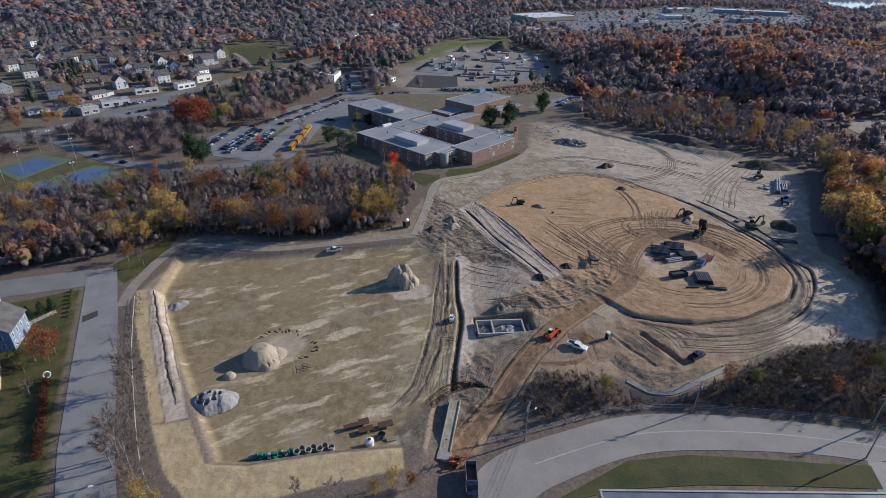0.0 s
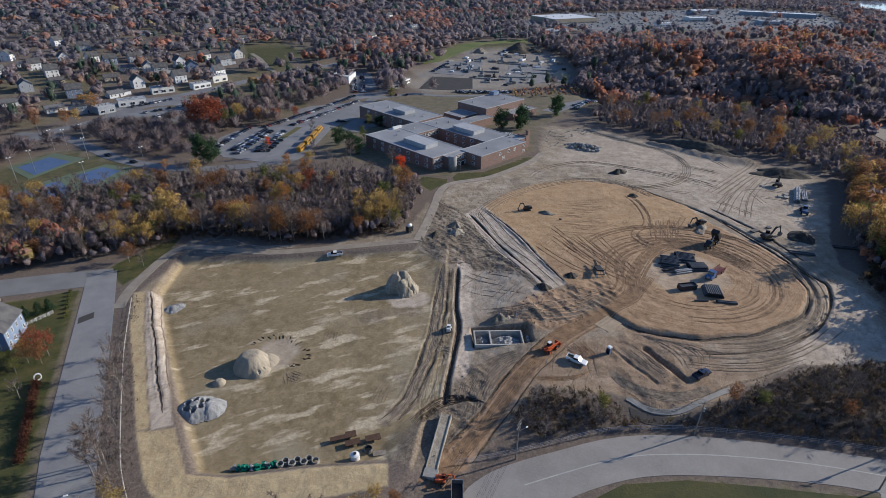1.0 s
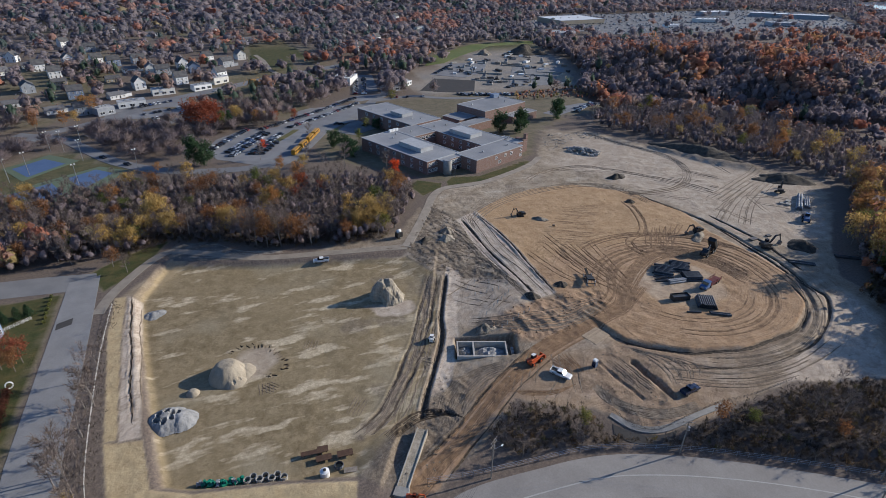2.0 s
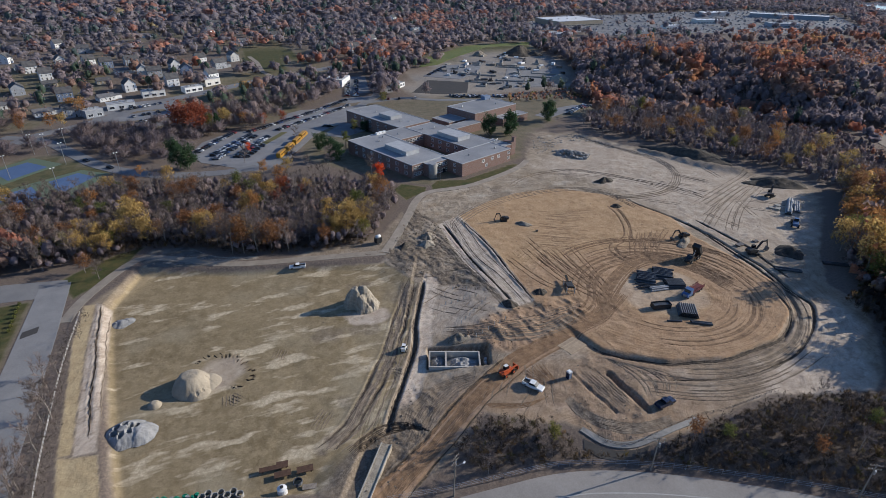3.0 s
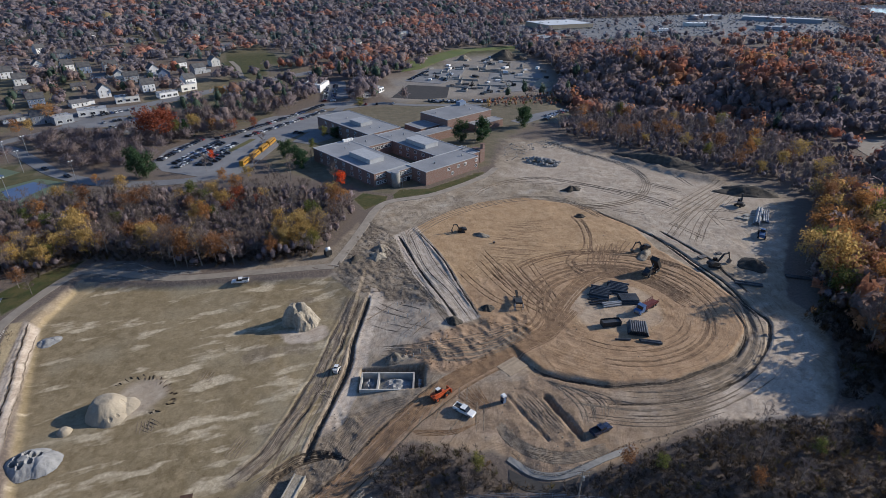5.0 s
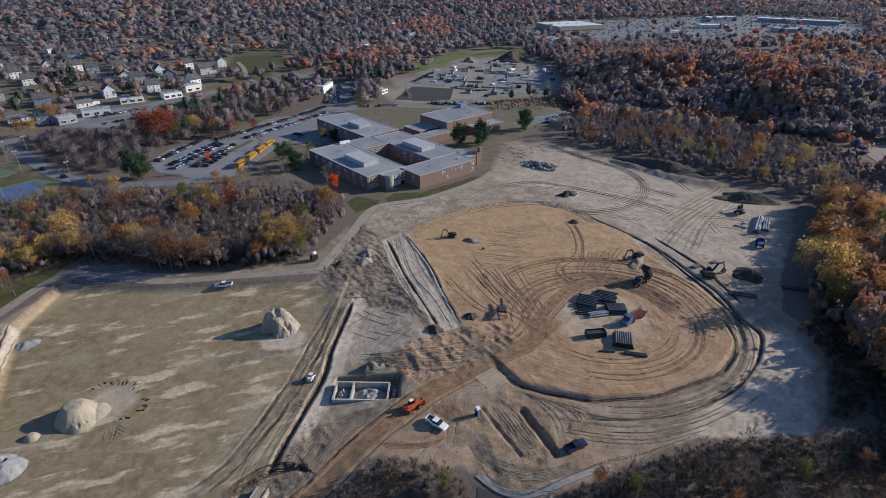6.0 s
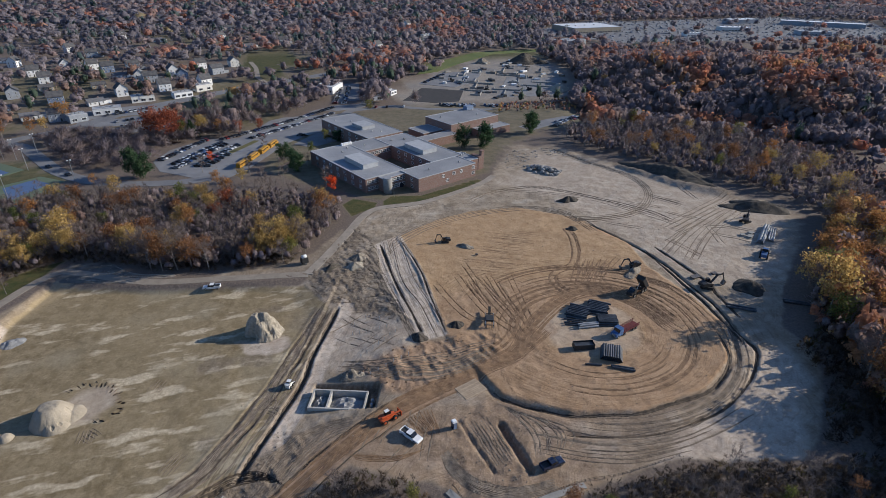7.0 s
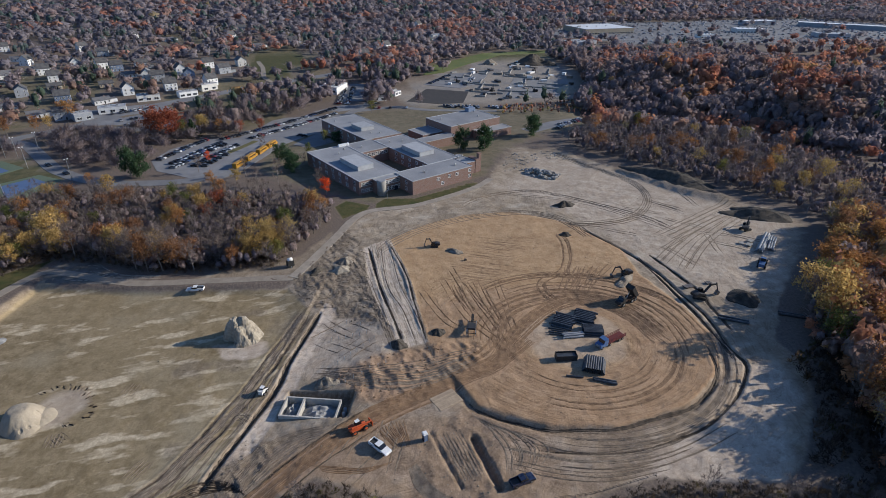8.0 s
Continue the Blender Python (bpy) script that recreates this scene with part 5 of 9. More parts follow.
def build_school():
    s = thing("school", SCHOOL, "two-storey brown brick school with flat grey roofs and a courtyard", "school building")
    H = 7.1
    flat_block(s, -20.5, 2.8, 15.2, 71, H)
    flat_block(s, 2.8, 20.5, 52.5, 71, H - 0.006)
    flat_block(s, 20.5, 41.2, 15.2, 68, H + 0.006)
    flat_block(s, 0, 37.5, 0, 15.2, H - 0.012)
    flat_block(s, 37.5, 45, 6, 20, H - 0.5)
    flat_block(s, 17, 42, 71, 127, H + 0.2)
    flat_block(s, 41.2, 72, 54, 63, 4.4)
    # entrance link with a glazed front, and its round stair tower
    flat_block(s, -13.2, 0, 11.2, 15.2, H - 0.3)
    for z in (0.9, 4.2):
        for i in range(5):
            window_unit(s, pose(-7.6 + i * 1.7, 11.2, z), 1.6, 2.0, 2, 2)
    bm = bmesh.new()
    bar(bm, (-11.5, 9.6, -1), (-11.5, 9.6, H + 0.4), 2.2, 2.2, 20)
    part("stair_tower", bm, M_CONCRETE, s, "round pale concrete stair tower", True)
    bm = bmesh.new()
    bar(bm, (-11.5, 9.6, H + 0.404), (-11.5, 9.6, H + 0.6), 1.9, 1.9, 20)
    part("tower_roof", bm, M_ROOF, s)
    # chimney
    bm = bmesh.new()
    box(bm, 47.4, 49.2, 6.2, 8.0, -1, 10.0)
    box(bm, 47.2, 49.4, 6.0, 8.2, 10.0, 10.3)
    part("chimney", bm, M_BRICK, s, "brick chimney stack")
    bm = bmesh.new()
    box(bm, 45, 47.4, 5.8, 12, -1, 7.6)
    part("wall", bm, M_BRICK, s)
    roof_unit(s, -13.5, -4.5, 28, 46, H + 0.1, H + 2.4)
    roof_unit(s, 24.5, 34, 28, 45, H + 0.1, H + 2.4)
    roof_unit(s, 24, 33, 88, 100, H + 0.3, H + 2.4)
    for x, y in ((12, 7), (31, 6), (-8, 58), (-2, 63), (8, 61), (26, 60), (31, 78), (27, 82), (29, 110), (36, 94), (22, 118), (39.5, 14), (41.5, 14.5), (43.2, 15), (33, 57)):
        vent(s, x, y, H + 0.1, 0.7)
    for i in range(6):
        part("rooftop_fan", boxes((-2 + i * 1.1, -1.1 + i * 1.1, 68.4, 69.6, H + 0.12, H + 1.5)), M_WHITE, s, "white rooftop fan")
    # front windows, a few and apart
    for x, z in ((15.5, 4.3), (18.2, 1.6), (22.5, 4.3), (27.5, 4.3), (35.8, 4.6), (35.8, 1.6)):
        window_unit(s, pose(x, 0, z), 1.9, 1.7, 2, 2)
    bm = bmesh.new()
    box(bm, 6.4, 6.7, -0.12, 0.0, 3.6, 3.8)
    part("wall_lamp", bm, M_DARK, s)
    # shaded west walls
    for y in range(7):
        for z in (1.2, 4.4):
            window_unit(s, pose(-20.5, 20 + y * 7.2, z, 0, 0, -90), 2.2, 1.8, 2, 2)
    for i in range(3):
        for z in (1.2, 4.4):
            window_unit(s, pose(-18.5 + i * 2.2, 15.2, z), 1.9, 1.8, 2, 2)
    for z in (1.2, 4.4):
        window_unit(s, pose(0, 5.5, z, 0, 0, -90), 1.8, 1.8, 2, 2)
    for y in range(5):
        for z in (1.2, 4.4):
            window_unit(s, pose(20.5, 19 + y * 6.5, z, 0, 0, -90), 2.2, 1.8, 2, 2)
    for i in range(6):
        window_unit(s, pose(5 + i * 2.7, 52.5, 4.2), 2.4, 1.9, 2, 2)
    for y in range(6):
        for z in (1.2, 4.4):
            window_unit(s, pose(17, 76 + y * 8.2, z, 0, 0, -90), 2.2, 1.8, 2, 2)
    for x in range(3):
        window_unit(s, pose(-16 + x * 12, 71, 4.4, 0, 0, 180), 2.2, 1.8, 2, 2)
    # entrance door
    bm = boxes((-3.4, -1.2, 11.0, 11.2, -0.6, 2.2))
    part("entrance_door", bm, M_WINDOW, s, "dark glazed entrance door")
    return s


school = build_school()


def build_gym():
    g = thing("gymnasium", SCHOOL @ pose(72, 60, -1.0), "tall brown brick gymnasium block with a flat grey roof", "gymnasium")
    flat_block(g, 0, 41.5, 0, 26.5, 9.6)
    flat_block(g, 18, 44, -9, 0, 4.6)
    flat_block(g, -16, 0, 8, 24, 5.0)
    for i in range(5):
        window_unit(g, pose(-14 + i * 2.8, 8, 1.6), 1.8, 1.8)
    bm = boxes((20, 22, -9.12, -9, 0, 2.4))
    part("door", bm, M_DARK, g)
    bm = boxes((41.5, 42.1, 4, 10, -1, 6.0))
    part("wall_plant", bm, M_METAL, g)
    for x, y in ((6, 18), (30, 9), (36, 20)):
        vent(g, x, y, 9.7, 0.8)
    bm = boxes((33, 39, 22, 26, 9.7, 12.2))
    part("penthouse", bm, M_BLUESIDE, g, "blue-grey rooftop plant box")
    return g


build_gym()
lamp = thing("street_lamp", SCHOOL @ pose(-12.6, 3.0, 0), "slim grey lamp post beside the school entrance", "street lamp")
bm = bmesh.new()
bar(bm, (0, 0, -0.5), (0, 0, 7.0), 0.09, 0.06, 8)
part("pole", bm, M_METAL, lamp)
bm = boxes((-0.2, 0.9, -0.15, 0.15, 6.95, 7.1))
part("lamp_head", bm, M_DARK, lamp)


# ---- trees ----
class Bits:
    """Triangles gathered in lists."""

    def __init__(self):
        self.v, self.f = [], []

    def tube(self, a, b, r0, r1, sides=4):
        d = (b - a)
        if d.length < 1e-4:
            return
        d.normalize()
        s = d.orthogonal().normalized()
        u = d.cross(s)
        k = len(self.v)
        for p, r in ((a, r0), (b, r1)):
            for i in range(sides):
                w = 2 * math.pi * i / sides
                self.v.append(p + (s * math.cos(w) + u * math.sin(w)) * r)
        for i in range(sides):
            j = (i + 1) % sides
            self.f.append((k + i, k + j, k + sides + j))
            self.f.append((k + i, k + sides + j, k + sides + i))

    def sliver(self, a, b, w):
        d = b - a
        s = d.cross(Vector((random.gauss(0, 1), random.gauss(0, 1), random.gauss(0, 1)))).normalized() * w
        k = len(self.v)
        self.v += [a - s, a + s, b]
        self.f.append((k, k + 1, k + 2))

    def leaf(self, p, size):
        a = Vector((random.gauss(0, 1), random.gauss(0, 1), random.gauss(0, 0.8))).normalized()
        b = a.orthogonal().normalized()
        b = (b + a.cross(b) * random.uniform(-1, 1)).normalized()
        c = a.cross(b)
        k = len(self.v)
        s = size * random.uniform(0.6, 1.3)
        self.v += [p - b * s, p + c * s * 0.6, p + b * s, p - c * s * 0.6]
        self.f += [(k, k + 1, k + 2), (k, k + 2, k + 3)]

    def data(self, name, material):
        me = bpy.data.meshes.new(name)
        me.from_pydata([tuple(p) for p in self.v], [], self.f)
        me.materials.append(material)
        return me


def away(d, spread):
    r = Vector((random.gauss(0, 1), random.gauss(0, 1), random.gauss(0, 1)))
    r -= d * r.dot(d)
    return (d + r.normalized() * spread).normalized()


def grow_tree(h, width, limbs=9, lean=0.04, first=0.28, twigs=5):
    """Limbs of a broadleaf tree of height h: wood, and the ends of its branches with their ways."""
    wood, ends = Bits(), []
    top = Vector((random.uniform(-lean, lean) * h, random.uniform(-lean, lean) * h, h * 0.9))
    r = h * 0.016
    knots = [Vector((0, 0, -0.5)), top * 0.35 + Vector((random.uniform(-0.2, 0.2), random.uniform(-0.2, 0.2), 0)), top * 0.7 + Vector((random.uniform(-0.3, 0.3), random.uniform(-0.3, 0.3), 0)), top]
    for i in range(3):
        wood.tube(knots[i], knots[i + 1], r * (1 - i * 0.3), r * (0.7 - i * 0.3) + 0.01, 5)
    turn = random.uniform(0, 6)
    for i in range(limbs):
        f = first + (0.92 - first) * (i + random.random()) / limbs
        k = min(int(f * 3), 2)
        base = knots[k].lerp(knots[k + 1], f * 3 - k)
        turn += 2.4
        up = 0.55 + 0.6 * f
        d = Vector((math.cos(turn), math.sin(turn), up)).normalized()
        ln = width * (0.55 + 0.6 * math.sin(math.pi * min(1, (f - first) / (1 - first) * 0.8 + 0.2))) * random.uniform(0.75, 1.2)
        p = base
        rr = r * 0.42 * (1.15 - f)
        for s in range(3):
            q = p + d * ln / 3
            wood.tube(p, q, rr * (1 - s * 0.28), rr * (0.72 - s * 0.28) + 0.006, 4)
            for b in range(2):
                e = away(d, 0.75)
                e.z += 0.15
                tip = q + e * ln * random.uniform(0.25, 0.45)
                wood.tube(q, tip, rr * 0.35, 0.012, 3)
                ends.append((q.lerp(tip, 0.35), e))
                ends.append((tip, e))
            p = q
            d = away(d, 0.28)
            d.z += 0.08
            d.normalize()
        ends.append((p, d))
    return wood, ends


def bare_tree(h, width, name, limbs=9, count=4, first=0.28, twig=None):
    wood, ends = grow_tree(h, width, limbs, first=first)
    tw = Bits()
    for p, d in ends:
        for i in range(count):
            e = away(d, 0.8)
            e.z += 0.25
            ln = random.uniform(0.5, 1.5) * h / 12
            q = p + e.normalized() * ln
            tw.sliver(p, q, 0.05)
            for j in range(2):
                f = away(e, 0.8)
                m = p.lerp(q, random.uniform(0.3, 0.9))
                tw.sliver(m, m + f * ln * 0.6, 0.04)
    return wood.data("trunk", M_BARK), tw.data("crown", twig or M_TWIG)


def leafy_tree(h, width, material, density=13, size=0.3, spread=0.75, first=0.28):
    wood, ends = grow_tree(h, width, first=first)
    lv = Bits()
    for p, d in ends:
        for i in range(density):
            lv.leaf(p + Vector((random.gauss(0, spread), random.gauss(0, spread), random.gauss(0, spread * 0.7))), size)
    return wood.data("trunk", M_BARK), lv.data("crown", material)


def pine_tree(h, width):
    wood, lv = Bits(), Bits()
    wood.tube(Vector((0, 0, -0.5)), Vector((0, 0, h)), h * 0.016, 0.03, 6)
    z, turn = h * 0.1, 0
    while z < h:
        k = 1 - (z / h) ** 1.3
        for i in range(8):
            turn += 2.4
            ln = width * k * random.uniform(0.6, 1.15) + 0.25
            d = Vector((math.cos(turn), math.sin(turn), 0.1))
            base = Vector((0, 0, z + random.uniform(-0.3, 0.3)))
            tip = base + d * ln - Vector((0, 0, ln * 0.12))
            wood.tube(base, tip, 0.04, 0.01, 3)
            for j in range(int(6 + ln * 5)):
                p = base.lerp(tip, random.uniform(0.2, 1.0))
                lv.leaf(p + Vector((random.gauss(0, 0.28), random.gauss(0, 0.28), random.gauss(0, 0.16))), 0.34)
        z += h / 15
    return wood.data("trunk", M_BARK), lv.data("crown", M_NEEDLE)


KINDS = {}


def add_kind(key, label, category, meshes):
    KINDS[key] = (label, category, meshes)


random.seed(11)
add_kind("bare", "bare grey-brown deciduous tree after leaf fall", "tree", [bare_tree(h, w, "bare", lm) for h, w, lm in ((12, 2.7, 9), (14, 2.8, 10), (11, 3.0, 8), (13, 2.2, 9), (10, 2.6, 8), (12, 2.4, 9))])
for key, mat_, label in (("gold", M_LEAF_GOLD, "tall tree with thin golden yellow leaves"), ("orange", M_LEAF_ORANGE, "tree with orange autumn leaves"), ("red", M_LEAF_RED, "broad tree with dark red autumn leaves"),
                         ("rust", M_LEAF_RUST, "oak with russet brown leaves"), ("green", M_LEAF_GREEN, "tree with late olive green leaves"), ("scarlet", M_SCARLET, "small tree with bright scarlet leaves")):
    add_kind(key, label, "tree", [leafy_tree(h, w, mat_, dn) for h, w, dn in ((11, 3.0, 7), (12, 2.7, 9), (9.5, 3.1, 10))])
add_kind("pine", "dark green conifer with drooping branches", "conifer", [pine_tree(h, w) for h, w in ((11, 3.9), (10, 4.2))])
add_kind("fir", "round dark olive evergreen tree", "tree", [leafy_tree(h, w, M_NEEDLE, 22, 0.34, 0.75, 0.06) for h, w in ((10.5, 3.6), (9.5, 3.8))])
add_kind("wildwood", "bare grey-brown tree deep in the woods", "tree", [bare_tree(h, w, "bare", 6, 3) for h, w in ((12, 2.8), (13, 2.6), (11, 3.0))])
add_kind("shrub", "bare brown roadside shrub", "shrub", [bare_tree(h, w, "shrub", 4, 3, 0.1, M_BRUSH) for h, w in ((4.5, 2.2), (3.5, 2.4), (5.5, 2.2))])


def tree(kind, x, y, scale=1.0, group="", z=None, label=""):
    text, cat, meshes = KINDS[kind]
    trunk, crown = random.choice(meshes)
    t = thing("conifer" if kind == "pine" else "shrub" if kind == "shrub" else "tree", pose(x, y, zat(x, y) if z is None else z, 0, 0, random.uniform(0, 360)), label or text, cat, group)
    t.scale = (scale * random.uniform(0.88, 1.12), scale * random.uniform(0.88, 1.12), scale * random.uniform(0.9, 1.15))
    for nm, me in (("trunk", trunk), ("crown", crown)):
        o = new(nm, me)
        o.parent = t
    return t


def scatter(pts, gap, seed):
    """Jittered places within an outline."""
    rng = np.random.RandomState(seed)
    xs, ys = [p[0] for p in pts], [p[1] for p in pts]
    gx, gy = np.meshgrid(np.arange(min(xs), max(xs), gap), np.arange(min(ys), max(ys), gap))
    gx = gx.ravel() + rng.uniform(-0.48, 0.48, gx.size) * gap
    gy = gy.ravel() + rng.uniform(-0.48, 0.48, gy.size) * gap
    keep = area(gx, gy, pts) > 0
    return list(zip(gx[keep], gy[keep]))


def arrays_of(me):
    v = np.empty(len(me.vertices) * 3, np.float32)
    me.vertices.foreach_get("co", v)
    f = np.empty(len(me.polygons) * 3, np.int32)
    me.polygons.foreach_get("vertices", f)
    return v.reshape(-1, 3), f.reshape(-1, 3)


def thicket(name, rows, label, category="woods"):
    """Many trees joined in one mesh: rows of kind, x, y, scale."""
    vs, fs, ms, mats, k = [], [], [], [], 0
    for kind, x, y, sc in rows:
        for me in random.choice(KINDS[kind][2]):
            if me.materials[0] not in mats:
                mats.append(me.materials[0])
            v, f = arrays_of(me)
            w = random.uniform(0, 6.28)
            c, s = math.cos(w) * sc, math.sin(w) * sc
            vs.append(np.stack([v[:, 0] * c - v[:, 1] * s + x, v[:, 0] * s + v[:, 1] * c + y, v[:, 2] * sc * random.uniform(0.85, 1.15) + zat(x, y)], -1))
            fs.append(f + k)
            ms.append(np.full(len(f), mats.index(me.materials[0]), np.int32))
            k += len(v)
    ob = array_mesh(name, np.concatenate(vs), np.concatenate(fs), mats[0])
    for m in mats[1:]:
        ob.data.materials.append(m)
    ob.data.polygons.foreach_set("material_index", np.concatenate(ms))
    return tagged(ob, label, category, kind="stuff")


def wood_of(pts, gap, seed, mix, group, lo, hi, front, name, label):
    """A wood: the trees of its front stand singly, those behind are one thicket."""
    random.seed(seed)
    keys, weights = zip(*mix.items())
    behind = []
    for x, y in scatter(pts, gap, seed):
        kind, sc = random.choices(keys, weights)[0], random.uniform(lo, hi)
        if x < 234 and 77 < y < 99:
            kind, sc = "bare", sc * 0.4
        if front(float(x), float(y)):
            tree(kind, float(x), float(y), sc, group)
        else:
            behind.append(("wildwood" if kind == "bare" else kind, float(x), float(y), sc))
    if behind:
        thicket(name, behind, label)


BELT = [(-95, 212), (-62, 210), (-32, 209), (-12, 217), (5, 213), (24, 197), (46, 192), (66, 190), (80, 204), (90, 221), (93, 236), (82, 252), (60, 260), (30, 268), (0, 276), (-40, 284), (-90, 280)]
BELT_FRONT = [(-62, 209), (-32, 206), (-16, 212), (4, 208), (24, 196), (46, 191), (66, 189), (80, 203), (91, 221), (94, 236), (84, 240), (76, 218), (60, 205), (30, 212), (-10, 227), (-60, 226)]
inside_belt = lambda x, y: float(area(np.array([x]), np.array([y]), BELT_FRONT)[0]) > 0
wood_of(BELT, 6.2, 3, {"bare": 12, "gold": 1.2, "rust": 1.5, "green": 0.5, "orange": 0.4}, "woods beside the lot", 0.65, 1.0, inside_belt, "bare_woods", "bare grey-brown woods with a few russet crowns")
for x, y, k, s in ((19, 200, "bare", 1.2), (23, 198.5, "rust", 1.15), (28, 198, "bare", 1.3), (25, 204, "bare", 1.25), (17, 206, "bare", 1.2), (33, 197, "rust", 1.1), (30, 203, "bare", 1.2), (14, 209, "bare", 1.1), (58, 198, "gold", 0.95), (62, 197.5, "gold", 1.0), (67, 198, "gold", 1.0), (71, 202, "bare", 1.1), (-21, 222, "gold", 1.1), (-11, 220, "gold", 1.0), (-33, 216, "gold", 0.85), (8, 217, "gold", 0.9), (26, 206, "gold", 0.75), (40, 240, "red", 0.8), (60, 201, "gold", 1.0), (64, 203, "gold", 1.1), (69, 202, "gold", 1.0), (56, 204, "gold", 0.95), (73, 206, "gold", 0.95), (66, 207, "gold", 1.05), (-15, 226, "gold", 1.15), (-19, 230, "gold", 1.0), (12, 214, "gold", 0.95), (16, 213, "orange", 0.8),
                   (22, 210, "gold", 0.8), (30, 232, "orange", 0.95), (44, 250, "red", 0.9), (-28, 222, "gold", 0.8), (-24, 214, "gold", 0.7), (92, 256, "scarlet", 0.75), (52, 243, "red", 0.7), (-44, 215, "green", 0.7), (-38, 224, "rust", 0.9)):
    tree(k, x, y, s, "woods beside the lot")

RIGHT_FRONT = [(196, 58), (213, 84), (222, 104), (240, 122), (275, 146), (302, 168), (318, 160), (300, 128), (262, 96), (235, 60), (215, 40)]
RIGHT_EDGE = [(196, 58), (213, 84), (222, 104), (240, 122), (275, 146), (302, 168), (308, 160), (282, 138), (248, 112), (230, 92), (205, 50)]
edge_r = lambda x, y: float(area(np.array([x]), np.array([y]), RIGHT_EDGE)[0]) > 0
wood_of(RIGHT_FRONT, 6.2, 5, {"bare": 3, "gold": 3.2, "orange": 2.6, "rust": 2.4, "green": 1.4}, "woods east of the site", 0.9, 1.35, edge_r, "golden_woods", "dense gold, orange and olive autumn woods")
RIGHT_BACK = [(300, 172), (296, 195), (284, 212), (272, 240), (262, 262), (250, 282), (246, 308), (262, 322), (300, 330), (330, 300), (366, 264), (362, 240), (348, 214), (336, 180), (318, 160)]
wood_of(RIGHT_BACK, 8.8, 6, {"bare": 12, "gold": 0.9, "orange": 0.7, "rust": 1.2, "green": 0.3}, "woods east of the site", 0.75, 1.15, lambda x, y: False, "grey_woods", "bare grey-brown woods with gold edges")

# brush strip between the site and the south road
BRUSH = [(60, 84), (74, 91), (87.5, 81), (90, 74.5), (93, 71.4), (104, 67.4), (112, 68.5), (130, 69), (150, 69), (172, 61), (196, 58), (215, 40), (190, 14), (175, 19), (139, 44), (121, 56), (104, 65.4), (91, 71), (80, 75), (66, 77)]
random.seed(15)
thicket("brush", [(random.choice(("shrub", "shrub", "shrub", "shrub")), float(x), float(y), random.uniform(0.45, 0.9)) for x, y in scatter(BRUSH, 4.2, 9)], "dense bare brown brush on the road bank", "brush")
for x, y in scatter(BRUSH, 9.5, 10):
    tree(random.choice(("bare", "bare", "bare", "rust", "green")), float(x), float(y), random.uniform(0.4, 0.65), "trees on the road bank")
random.seed(16)
VERGE_IN = [(-28.8, 92), (-27.5, 130), (-28.5, 170), (-24.8, 176), (-24.5, 140), (-23, 118), (-22, 98), (-18, 88)]
thicket("verge_brush", [("shrub", float(x), float(y), random.uniform(0.35, 0.7)) for x, y in scatter(VERGE_IN, 2.6, 12)], "dry brown weeds and shrubs along the street", "brush")
for x, y, k, s in ((-26, 96, "gold", 0.45), (-24, 92, "gold", 0.5), (-21, 88, "gold", 0.45), (5, 79, "bare", 0.5), (12, 76, "bare", 0.55), (20, 74, "gold", 0.45), (24, 74, "gold", 0.5), (28, 73, "rust", 0.4), (-28, 128, "bare", 0.6), (-27.5, 112, "bare", 0.5), (-28, 146, "bare", 0.45),
                   (-28.6, 139, "bare", 1.0), (-26, 128.3, "bare", 1.15), (-26.6, 129.4, "bare", 1.1), (-28.8, 106.6, "bare", 1.15), (-28, 107.6, "bare", 1.1), (-26, 100, "bare", 1.05), (-24, 94, "bare", 1.0), (-30, 104, "bare", 0.95), (-27, 118, "bare", 0.9), (-25, 197, "bare", 0.6), (-30, 203, "rust", 0.7)):
    tree(k, x, y, s, "trees along the street")
# yards west of the street
for x, y, k, s in ((-46.5, 153.5, "red", 0.7), (-50, 156, "red", 0.75), (-47.5, 150, "rust", 0.6), (-51, 152, "orange", 0.6), (-55, 152, "green", 0.5), (-53, 148, "green", 0.45), (-50, 137, "bare", 0.5), (-56, 176, "pine", 0.42), (-53, 177.5, "pine", 0.45), (-50.5, 178.5, "pine", 0.42), (-58, 174, "pine", 0.45), (-62, 178, "bare", 0.6), (-60, 133, "bare", 0.5)):
    tree(k, x, y, s, "yard trees")
for x, y, k, s in ((207, 64, "rust", 1.5), (212, 70, "gold", 1.6), (215, 77, "rust", 1.7), (228, 104, "gold", 1.6), (234, 108, "orange", 1.5), (206, 70, "rust", 1.4), (209, 77, "bare", 1.5), (201, 64, "bare", 1.4), (203, 56, "bare", 1.5)):
    tree(k, x, y, s, "woods east of the site")
